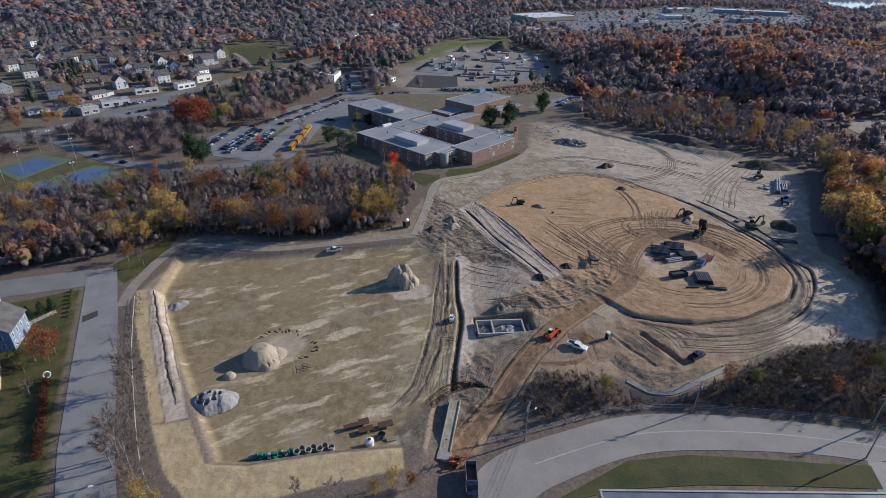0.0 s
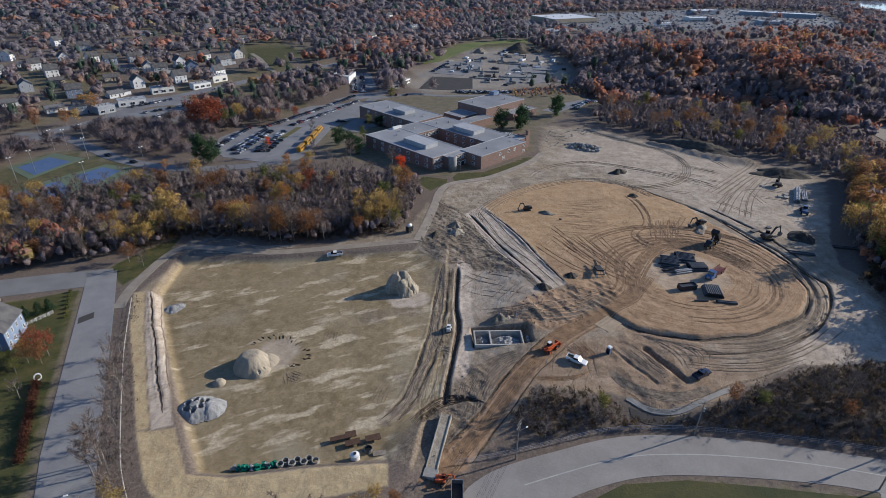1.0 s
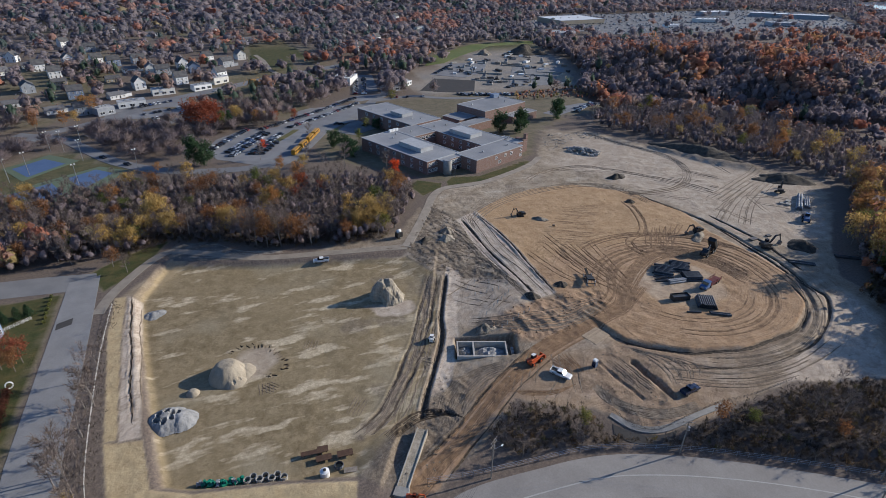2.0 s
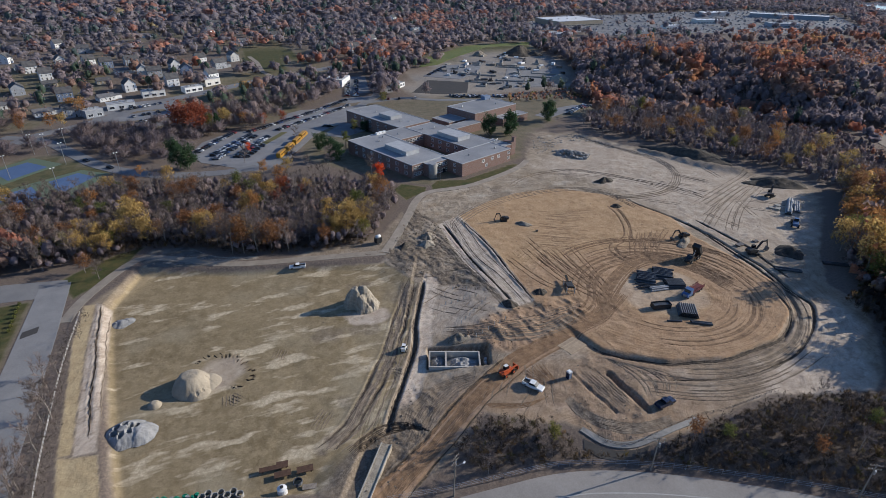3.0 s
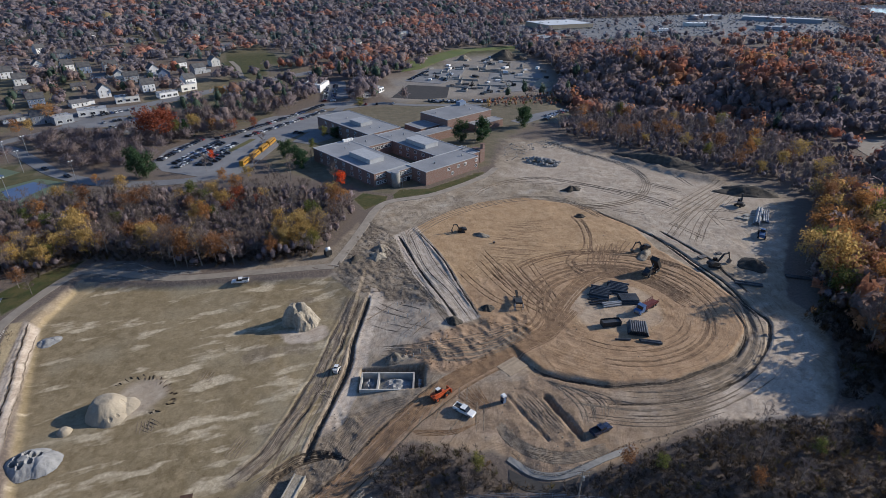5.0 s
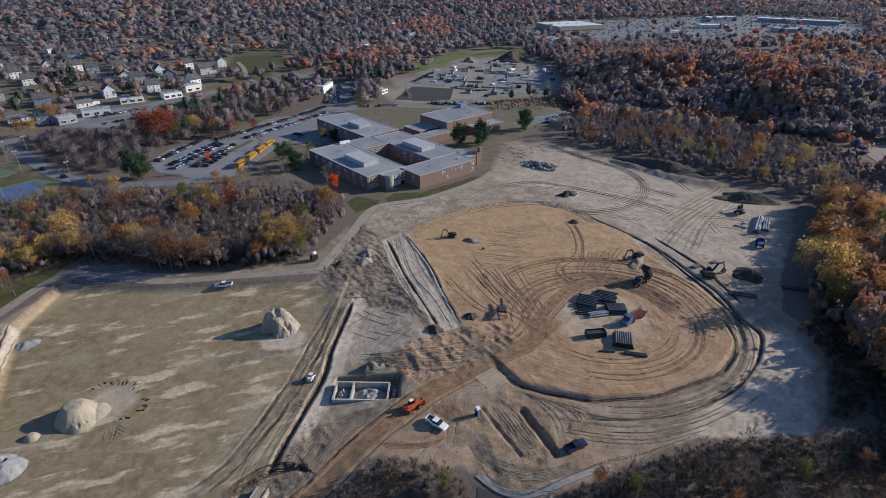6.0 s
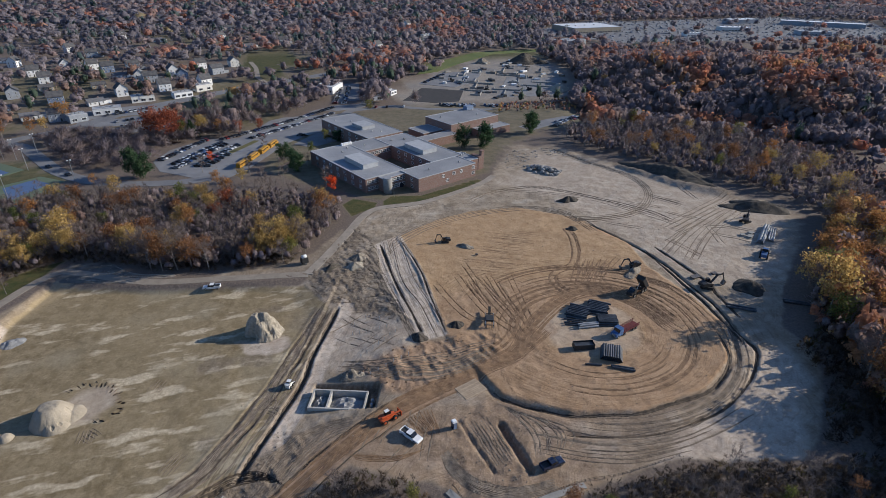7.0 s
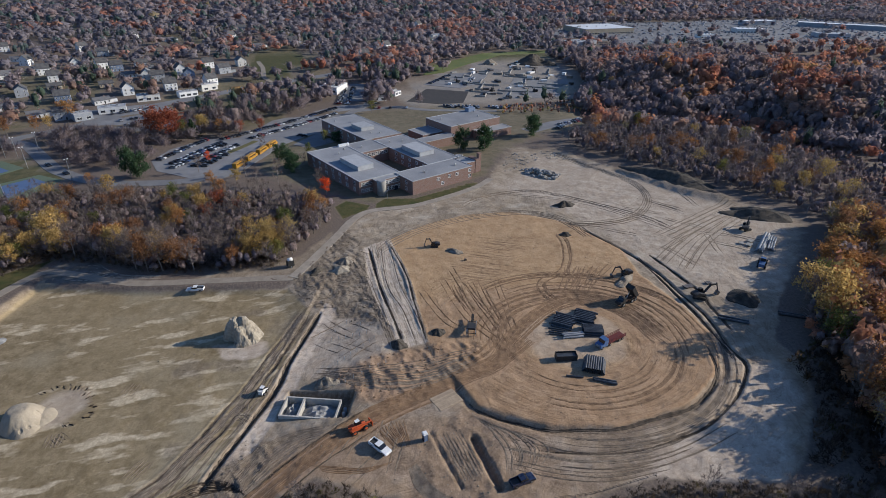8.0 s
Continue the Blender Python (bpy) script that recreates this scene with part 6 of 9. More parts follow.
# trees round the school and its car park
for x, y, k, s in ((3, 380, "red", 2.1), (9, 385, "red", 1.8), (-4, 387, "red", 1.8), (14, 383, "green", 1.0), (18, 390, "pine", 1.1), (22, 402, "gold", 1.1), (25, 398, "gold", 1.0), (35, 388, "orange", 0.9), (40, 391, "gold", 0.8), (47, 391, "red", 0.8), (61, 396, "red", 0.75), (-3, 308, "fir", 1.25), (2, 304, "fir", 1.1), (72, 312, "fir", 1.0), (77, 300, "fir", 1.0),
                   (78, 292, "fir", 0.9), (88, 318, "green", 0.7), (176, 306, "fir", 1.15), (189.5, 303, "fir", 1.25), (193, 308, "fir", 0.9), (231, 326, "fir", 1.2), (235, 330, "fir", 1.0), (143, 431, "green", 0.95), (112, 352, "scarlet", 0.6), (107, 346, "fir", 0.75), (100, 344, "green", 0.7),
                   (-79, 470, "orange", 1.15), (-72, 465, "orange", 1.2), (-85, 432, "orange", 0.95), (-79, 436, "gold", 0.9), (-20, 300, "orange", 0.5), (-100, 425, "rust", 1.0), (30, 305, "bare", 0.8), (38, 282, "orange", 0.7), (50, 285, "gold", 0.7), (60, 280, "bare", 0.8), (70, 275, "bare", 0.9), (33, 322, "scarlet", 0.5), (62, 341, "bare", 0.7), (84, 300, "bare", 0.6), (54, 292, "bare", 0.8), (90, 265, "bare", 0.9)):
    tree(k, x, y, s, "trees round the school")


# ---- far woods, each one sheet of many crowns ----
LOTS = {
    "drop_off": [(2, 334), (8, 358), (25, 381), (47, 379), (68, 427), (117, 459), (134, 528), (152, 525), (140, 455), (124, 438), (98, 380), (76, 352), (60, 318), (46, 296), (34, 290), (8, 314)],
    "lot_gym": [(236, 333), (270, 351), (303, 362), (296, 372), (262, 362), (232, 346)],
    "lot_west": [(-65, 452), (-66, 486), (-41, 493), (-15, 496), (-2, 465), (2, 422), (-38, 419)],
    "shop_lot": [(481, 790), (546, 733), (520, 690), (622, 692), (720, 674), (797, 634), (917, 626), (1015, 644), (1190, 820), (1120, 950), (930, 960), (770, 945), (650, 970), (500, 860)],
}
STREET_W = [(-180, 370), (-108, 396), (-93, 422), (-66, 444), (-32, 482), (6, 505), (60, 536), (95, 552), (160, 590)]
DRIVE_W = [(-112, 425), (-84, 404), (-61, 362), (-42, 328), (-15, 302), (18, 293), (36, 296)]
TENNIS = [(-98, 338), (-80, 366), (-36, 322), (-52, 274), (-92, 286)]
LAKE = [(1300, 775), (1380, 880), (1600, 1050), (1800, 1000), (1500, 800)]
EAST_GLADE = [(366, 264), (392, 238), (380, 200), (350, 170), (318, 160), (336, 180), (348, 214), (362, 240)]
OPEN_E = [(388, 196), (408, 229), (445, 214), (475, 180), (420, 150)]
TOWN = [(-138, 629, 0, 20), (-120, 662, 0, 110), (-94, 652, 0, 30), (-150, 650, 3, 15), (-91, 514, 4, 15), (-41, 586, 2, 100), (-31, 577, 1, 15), (-15, 605, 0, 110), (8, 632, 0, 30), (40, 638, 2, 110), (-47, 529, 0, 110), (-15, 538, 0, 20), (-62, 505, 3, 30),
        (17, 548, 0, 35), (-79, 468, 1, 20), (-99, 476, 3, 25), (-145, 785, 0, 40), (-112, 739, 1, 10), (-4, 581, 4, 100), (56, 772, 3, 20), (173, 658, 0, 20), (168, 892, 3, 0), (-77, 636, 4, 20), (-56, 645, 1, 20), (-110, 560, 5, 25), (-128, 540, 1, 110), (-118, 590, 0, 20),
        (-160, 600, 2, 30), (-70, 560, 5, 20), (-172, 690, 0, 80), (-190, 720, 3, 10), (-200, 640, 0, 40), (-130, 500, 3, 20), (-140, 470, 5, 15), (-165, 540, 1, 30), (-60, 600, 3, 20), (25, 600, 1, 30), (100, 800, 1, 20), (20, 860, 0, 50), (-60, 860, 3, 20), (230, 860, 1, 60),
        (293, 790, 3, 15), (210, 720, 0, 40), (150, 720, 5, 20), (-110, 900, 0, 30), (360, 900, 0, 10), (130, 960, 3, 70), (-230, 800, 0, 20), (30, 960, 1, 15), (310, 960, 0, 40)]
CLEAR = [UPPER, GREEN_N, GREEN_W, TENNIS, LAKE, OPEN_E, EAST_GLADE, SCHOOL_YARD, SITE, BELT, RIGHT_BACK, RIGHT_FRONT, LOT_FIELD, WEST_YARD, *[v for k, v in LOTS.items() if k != "shop_lot"]]
SHOP_PLAIN = [(430, 690), (560, 600), (640, 520), (760, 470), (900, 440), (1015, 644), (797, 634), (622, 692), (520, 690), (481, 790)]
NEAR_ALL = [(-140, 40), (-140, 300), (60, 330), (250, 330), (330, 300), (300, 40)]


def unit(v):
    return v / np.maximum(np.linalg.norm(v, axis=-1), 1e-9)[..., None]


def clump_ball():
    """The twelve corners and twenty faces of a rough clump."""
    g = (1 + 5 ** 0.5) / 2
    co = unit(np.array([(0, a, b * g) for a in (-1, 1) for b in (-1, 1)] + [(a, b * g, 0) for a in (-1, 1) for b in (-1, 1)] + [(b * g, 0, a) for a in (-1, 1) for b in (-1, 1)]))
    near = lambda i, j: 0.9 < np.linalg.norm(co[i] - co[j]) < 1.2
    fs = [(i, j, k) for i in range(12) for j in range(i + 1, 12) for k in range(j + 1, 12) if near(i, j) and near(j, k) and near(i, k)]
    return co, np.array([f if np.dot(np.cross(co[f[1]] - co[f[0]], co[f[2]] - co[f[0]]), co[f[0]]) > 0 else f[::-1] for f in fs])


def crown_shapes(count, tris, seed, bare=False):
    """Ragged crowns about 1 high and 1 wide, with their normals: foliage in uneven clumps, bare ones with twigs that stand out of them."""
    rng = np.random.RandomState(seed)
    ball, faces = clump_ball()
    out, normals = [], []
    for _ in range(count):
        lobes = 0 if tris < 60 or (bare and tris > 200) else 2 if tris < 100 else 3 if bare else 4
        vs, ns = [], []
        for k in range(lobes):
            d = rng.normal(0, 1, 3)
            d = d / np.linalg.norm(d)
            d[2] = abs(d[2]) * rng.choice((1, 1, -0.5))
            mid = np.array((0, 0, 0.5)) + d * rng.uniform(0.06, 0.2) * (1, 1, 1.15)
            r = rng.uniform(0.15, 0.22) if bare else rng.uniform(0.19, 0.27)
            co = ball * r * rng.uniform(0.72, 1.22, (12, 1)) * (1, 1, 1.3 if bare else 0.95)
            w = rng.uniform(0, 6.28)
            co = co @ np.array(((math.cos(w), math.sin(w), 0), (-math.sin(w), math.cos(w), 0), (0, 0, 1)))
            vs.append((co + mid)[faces])
            ns.append(unit(unit(co) * 0.8 + d * 0.6 + (0, 0, 0.1))[faces])
        m = tris - 20 * lobes
        if m > 0:
            d = unit(rng.normal(0, 1, (m, 3)))
            d[:, 2] = np.abs(d[:, 2]) * rng.choice((1, 1, 1, -0.6), m)
            c = rng.normal(0, 0.1, (m, 3)) + (0, 0, 0.52)
            a = rng.normal(0, 1, (m, 3))
            w = d + (0, 0, 0.35)
            if bare:
                a = unit(a - w * (a * w).sum(1)[:, None] / (w * w).sum(1)[:, None])
                ln, th = rng.uniform(0.14, 0.3, (m, 1)), 0.26 / tris ** 0.5
                c = c * (1, 1, 0.85) + d * rng.uniform(0.06, 0.26, (m, 1))
                vs.append(np.stack([c - a * th, c + a * th, c + w * ln], 1))
            else:
                c = c + d * rng.uniform(0.2, 0.36, (m, 1))
                a = unit(a - d * (a * d).sum(1)[:, None] * 0.85)
                b = np.cross(d, a)
                q = rng.uniform(0.75, 1.5, (m, 1)) * (1.15 if lobes else 1.3) / tris ** 0.5
                vs.append(np.stack([c + a * q, c - a * q * 0.6 + b * q * 0.8, c - a * q * 0.6 - b * q * 0.8], 1))
            ns.append(unit(vs[-1] - np.array((0, 0, 0.42))))
        out.append(np.concatenate(vs))
        normals.append(np.concatenate(ns))
    return np.array(out), np.array(normals)


def canopy(name, xy, tint, high, wide, tris, seed, label, material=None, twiggy=None):
    rng = np.random.RandomState(seed)
    leafy, twigs = crown_shapes(12, tris, seed), crown_shapes(12, tris, seed + 1, True)
    n = len(xy)
    if twiggy is None:
        twiggy = tint < 0.5
    pick = rng.randint(0, 12, n) + np.where(twiggy, 12, 0)
    v, out = np.concatenate([leafy[0], twigs[0]])[pick], np.concatenate([leafy[1], twigs[1]])[pick]
    w = rng.uniform(0, 2 * math.pi, n)
    c, s = np.cos(w)[:, None, None], np.sin(w)[:, None, None]
    pts = np.stack([(v[..., 0] * c - v[..., 1] * s) * wide[:, None, None], (v[..., 0] * s + v[..., 1] * c) * wide[:, None, None], v[..., 2] * high[:, None, None]], -1)
    nrm = np.stack([out[..., 0] * c - out[..., 1] * s, out[..., 0] * s + out[..., 1] * c, out[..., 2]], -1).reshape(-1, 3)
    zg = ground_height(xy[:, 0], xy[:, 1], False)
    pts = pts + np.stack([xy[:, 0], xy[:, 1], zg], -1)[:, None, None, :]
    pts = pts.reshape(-1, 3)
    ob = array_mesh(name, pts, np.arange(len(pts)).reshape(-1, 3), material or M_FARWOOD)
    ob.data.polygons.foreach_set("use_smooth", np.ones(len(pts) // 3, bool))
    ob.data.normals_split_custom_set_from_vertices(nrm)
    at = ob.data.attributes.new("tint", "FLOAT", "POINT")
    at.data.foreach_set("value", np.repeat(tint, tris * 3).astype(np.float32))
    return tagged(ob, label, "woods", kind="stuff")


def in_view(x, y, margin=40.0):
    """Within the fan of land that lies north of the site."""
    a = np.arctan2(x - 30, y + 60)
    return (a > radians(-42)) & (a < radians(62))


def far_points(gap, ylo, yhi, xlo, xhi, seed):
    rng = np.random.RandomState(seed)
    gx, gy = np.meshgrid(np.arange(xlo, xhi, gap), np.arange(ylo, yhi, gap))
    gx = gx.ravel() + rng.uniform(-0.5, 0.5, gx.size) * gap
    gy = gy.ravel() + rng.uniform(-0.5, 0.5, gy.size) * gap
    ok = in_view(gx, gy)
    for pts in CLEAR:
        ok &= area(gx, gy, pts) < -2
    ok &= area(gx, gy, NEAR_ALL) < -1
    ok &= (area(gx, gy, LOTS["shop_lot"]) < -2) | (rng.uniform(0, 1, gx.size) < 0.05)
    for line, wide in ((STREET_W, 16), (DRIVE_W, 8)):
        ok &= seg_dist(gx, gy, line)[0] > wide
    return np.stack([gx[ok], gy[ok]], -1)


def far_woods():
    rng = np.random.RandomState(77)
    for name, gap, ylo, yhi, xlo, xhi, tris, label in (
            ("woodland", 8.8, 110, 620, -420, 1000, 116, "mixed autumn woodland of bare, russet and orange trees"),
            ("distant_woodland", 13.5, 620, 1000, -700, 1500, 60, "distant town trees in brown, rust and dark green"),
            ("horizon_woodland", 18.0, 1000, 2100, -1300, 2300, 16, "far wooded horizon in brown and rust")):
        xy = far_points(gap, ylo, yhi, xlo, xhi, len(name))
        x, y = xy[:, 0], xy[:, 1]
        hilly = smooth01((x - 300) / 80) * smooth01((y - 250) / 60) * smooth01((620 - y) / 80)
        patch = fbm(x / 55, y / 55, 91, 3)
        u = lambda lo=0.0, hi=1.0: rng.uniform(lo, hi, len(xy))
        grove = fbm(x / 75 + 2, y / 75, 97, 4)
        tint = np.where(grove < 0.5, u(0.0, 0.3), np.where(grove < 0.62, u(0.2, 0.5), u(0.45, 0.62)))
        tint = np.where(u() < 0.06, u(0.0, 0.86), tint)
        ever = smooth01((fbm(x / 45 + 4, y / 45, 95, 3) - 0.53) / 0.06) * (1 - hilly) * (x < 560) * smooth01((y - 400) / 40)
        tint = np.where(u() < 0.02 + 0.22 * ever, u(0.89, 1.0), tint)
        warm = hilly * smooth01((fbm(x / 60 + 9, y / 60, 93) - 0.4) / 0.15)
        clump = smooth01((fbm(x / 20 + 5, y / 20, 99, 2) - 0.4) / 0.12)
        tint = np.where(u() < hilly * 0.7, u(0.25, 0.58), tint)
        tint = np.where(u() < warm * 0.85 * clump, 0.57 + 0.25 * fbm(x / 26, y / 26 + 3, 101, 2) + u(-0.05, 0.05), tint)
        ridge = smooth01((34 - seg_dist(x, y, [(530, 436), (498, 382), (448, 320), (428, 296)])[0]) / 20.0)
        tint = np.where(u() < ridge * 0.62, 0.56 + 0.28 * fbm(x / 22, y / 22 + 7, 103, 2) + u(-0.04, 0.04), tint)
        tint = np.where((u() < smooth01((patch - 0.63) / 0.04) * 0.8) & (hilly < 0.3), u(0.6, 0.74), tint)
        tint = np.where((x < 25) & (y > 300) & (y < 440), u(0.0, 0.45), tint)
        keep = np.ones(len(xy), bool)
        town = (x < 150) & (y > 440) & (y < 900)
        keep &= ~(town & (rng.uniform(0, 1, len(xy)) < 0.42))
        behind = (area(x, y, SHOP_PLAIN) > 0) & (rng.uniform(0, 1, len(xy)) < 0.75)
        keep &= ~behind
        for hx, hy, _, _ in TOWN:
            keep &= ~((np.abs(x - hx + (y - hy) * 0.12) < 11) & (y > hy - 34) & (y < hy + 8))
        high, wide = rng.uniform(9.0, 15.0, len(xy)) + 1.5 * hilly, rng.uniform(10.0, 15.0, len(xy)) * (gap / 11) ** 0.5
        high = np.where((x < 25) & (y > 325) & (y < 432), high * 0.68, high)
        conif = tint > 0.88
        wide, high = np.where(conif, wide * 0.7, wide), np.where(conif, high * 1.15, high)
        near = (tint < 0.5) & ((rng.uniform(0, 1, len(xy)) < 0.45) | ((x < 300) & (y < 470)))
        wide = np.where(near | conif, wide, wide * 1.15)
        if gap < 11:
            close = keep & near & (x < 300) & (y < 470)
            keep = keep & ~close
            canopy("bare_grove", xy[close], tint[close], high[close], wide[close], 260, 5, "bare grey-brown trees between the car parks", None, near[close])
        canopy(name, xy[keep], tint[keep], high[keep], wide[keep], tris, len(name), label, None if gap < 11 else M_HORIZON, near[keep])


far_woods()


def understorey(name, pts, gap, seed, lo, hi, tints, tris, label, material=None):
    """Saplings and low branches that fill a wood."""
    rng = np.random.RandomState(seed)
    xy = np.array(scatter(pts, gap, seed))
    n = len(xy)
    canopy(name, xy, rng.uniform(tints[0], tints[1], n), rng.uniform(lo, hi, n), rng.uniform(lo, hi, n) * 0.8, tris, seed, label, material, np.ones(n, bool) if material else None)


understorey("belt_understorey", BELT, 4.2, 81, 4.5, 8.5, (0.0, 0.58), 64, "grey-brown saplings filling the bare woods")
understorey("east_understorey", RIGHT_BACK, 4.8, 82, 5.0, 9.0, (0.0, 0.55), 64, "grey and russet saplings filling the woods")
understorey("glade_scrub", EAST_GLADE, 3.0, 90, 3.0, 6.5, (0.05, 0.66), 60, "low grey and russet scrub in a glade")
understorey("edge_understorey", RIGHT_FRONT, 4.4, 83, 4.5, 8.5, (0.2, 0.84), 64, "russet and gold saplings filling the woods")
understorey("bank_shrubs", [(236, 398), (250, 428), (300, 428), (328, 430), (335, 405), (300, 385)], 5.5, 33, 2.5, 4.5, (0.5, 0.88), 60, "low green and russet shrubs on a bank")
understorey("edge_canopy", [(205, 62), (218, 86), (228, 104), (244, 119), (278, 143), (302, 163), (314, 156), (292, 128), (256, 100), (238, 78), (222, 48)], 5.6, 86, 11.0, 16.0, (0.4, 0.86), 120, "dense gold, russet and brown crowns at the edge of the site")
understorey("street_woods", [(-100, 214), (-62, 212), (-40, 210), (-30, 216), (-36, 226), (-100, 232)], 5.0, 87, 8.0, 12.5, (0.1, 0.9), 120, "dark mixed trees along the cross street")
understorey("belt_brush", [(-30, 204), (-12, 214), (6, 208), (24, 195.5), (46, 190.5), (66, 188.5), (72, 194), (60, 200), (40, 202), (24, 208), (6, 220), (-12, 224), (-32, 214)], 1.9, 88, 1.6, 3.6, (0.0, 1.0), 40, "dark tangled brush at the foot of the woods", M_THICKET)
understorey("valley_trees", [(372, 268), (392, 250), (414, 252), (450, 244), (432, 290), (392, 300)], 6.5, 89, 8.5, 13.0, (0.0, 0.62), 116, "grey and russet trees in the valley behind the site")
understorey("brush_fill", BRUSH, 1.5, 84, 1.6, 3.8, (0.0, 1.0), 40, "low tangled brown brush on the bank", M_THICKET)
understorey("bank_thicket", [(205, 94), (200, 80), (187, 72), (180, 65), (196, 58), (215, 40), (250, 66), (246, 104), (222, 102)], 2.2, 85, 2.4, 5.5, (0.0, 1.0), 40, "dark tangled brush below the bank", M_THICKET)


# ---- the building site: heaps, pits, pipes, machines ----
def heap(name, x, y, radius, high, material, label, category, seed, flat=0.0, rough=0.25, bites=0, squash=1.0, turn=0.0, sides=44, rings=16):
    """A tipped heap of loose material, with an uneven slope and bites dug out of it."""
    rng = random.Random(seed)
    cuts = [(rng.uniform(0, 6.28), rng.uniform(0.35, 0.8), rng.uniform(0.2, 0.34)) for _ in range(bites)]
    bm = bmesh.new()
    rows = []
    for i in range(rings + 1):
        f = i / rings
        ring = []
        for k in range(sides):
            a = 2 * math.pi * k / sides
            wob = 1 + rough * (noise.noise((math.cos(a) * 1.4 + seed, math.sin(a) * 1.4, seed * 0.7)))
            px, py = math.cos(a) * f * radius * wob, math.sin(a) * f * radius * wob * squash
            top = min(1 - f, 1 - flat) / (1 - flat)
            pz = high * top ** 1.05
            pz += high * rough * 0.35 * noise.noise((px * 0.45, py * 0.45, seed)) * (1 - f) ** 0.5 * (f > 0)
            pz += high * rough * 0.12 * noise.noise((px * 1.7, py * 1.7, seed + 3)) * (f < 1)
            for ca, cr, cs in cuts:
                d = math.hypot(px / radius - math.cos(ca) * cr, py / radius - math.sin(ca) * cr)
                if d < cs:
                    pz *= 0.35 + 0.65 * (d / cs) ** 2
            ring.append((px, py, pz if i < rings else -0.35))
        rows.append(ring)
    vs = [bm.verts.new(rows[0][0])]
    grid = [[bm.verts.new(c) for c in r] for r in rows[1:]]
    for k in range(sides):
        bm.faces.new((vs[0], grid[0][k], grid[0][(k + 1) % sides]))
        for i in range(rings - 1):
            bm.faces.new((grid[i][k], grid[i + 1][k], grid[i + 1][(k + 1) % sides], grid[i][(k + 1) % sides]))
    ob = mesh_object(name, bm, material, smooth=True)
    ob.matrix_basis = pose(x, y, zat(x, y), 0, 0, turn)
    return tagged(ob, label, category)


M_SANDPILE = surface("pale_sand", (0.33, 0.28, 0.205, 1), (0.43, 0.37, 0.28, 1), 0.95, 0.35, 5.0, 0.5)
M_GREYSTONE = surface("crushed_grey_stone", (0.2, 0.198, 0.19, 1), (0.31, 0.306, 0.295, 1), 0.95, 0.5, 5.0, 0.7)
M_PALESTONE = surface("crushed_pale_stone", (0.24, 0.238, 0.23, 1), (0.36, 0.355, 0.345, 1), 0.95, 0.5, 5.0, 0.7)
M_EARTH = surface("dug_earth", (0.16, 0.13, 0.098, 1), (0.33, 0.285, 0.22, 1), 0.95, 0.5, 2.5, 0.9, dist=0.3)
M_SPILL = surface("pale_spilled_earth", (0.25, 0.215, 0.16, 1), (0.43, 0.375, 0.29, 1), 0.95, 0.8, 3.0, 0.8, dist=0.2)
M_TOPSOIL = surface("dark_topsoil", (0.045, 0.038, 0.03, 1), (0.1, 0.085, 0.066, 1), 0.95, 0.5, 3.0, 0.8, dist=0.3)
M_ROCK = surface("grey_boulder", (0.27, 0.255, 0.23, 1), (0.42, 0.4, 0.365, 1), 0.9, 0.9, 5.0, 0.5)
M_COURT = surface("tennis_court_blue", (0.075, 0.125, 0.24, 1), (0.095, 0.15, 0.27, 1), 0.85, 0.3, 4.0, 0.05)
M_COURTGREEN = surface("tennis_court_green", (0.1, 0.135, 0.085, 1), (0.125, 0.155, 0.1, 1), 0.85, 0.3, 4.0, 0.05)



def mound(name, x, y, size, cones, bites, material, label, category, seed, step=0.3, grain=0.25, dome=1.0, warp=1.6):
    """Loose material tipped in cones of (x, y, radius, height), with hollows of (x, y, radius, depth) dug out, on a fine grid."""
    n = int(size / step)
    c = np.arange(-n, n + 1) * step
    X, Y = np.meshgrid(c, c)
    wx, wy = X + (fbm(X / 2.2 + seed, Y / 2.2, seed) - 0.5) * warp, Y + (fbm(X / 2.2, Y / 2.2 + seed, seed + 9) - 0.5) * warp
    Z = np.full(X.shape, -1.0)
    for px, py, r, h in cones:
        Z = np.maximum(Z, h * (1 - (np.hypot(wx - px, wy - py) / r) ** dome))
    top = max(k[3] for k in cones)
    Z = np.where(Z > top * 0.86, top * 0.86 + (Z - top * 0.86) * 0.35, Z)
    for px, py, r, d in bites:
        k = np.hypot(wx - px, wy - py) / r
        Z = np.where(k < 1, np.minimum(Z, Z - d * smooth01((1 - k) / 0.35) * smooth01(Z / 0.8)), Z)
    Z = Z + (fbm(X / 0.9, Y / 0.9, seed + 3, 3) - 0.5) * grain * smooth01(Z / 1.0)
    base = np.array([[zat(x + px, y + py) for px in c[::4]] for py in c[::4]]).mean()
    keep = Z > -0.25
    Zw = np.maximum(Z, -0.3) + base
    idx = np.arange(X.size).reshape(X.shape)
    quad = np.stack([idx[:-1, :-1], idx[:-1, 1:], idx[1:, 1:], idx[1:, :-1]], -1).reshape(-1, 4)
    on = keep.ravel()[quad].any(1)
    used, inv = np.unique(quad[on], return_inverse=True)
    V = np.stack([X.ravel(), Y.ravel(), Zw.ravel()], -1)[used]
    ob = array_mesh(name, V, inv.reshape(-1, 4), material, smooth=False)
    ob.matrix_basis = pose(x, y, 0)
    return tagged(ob, label, category)


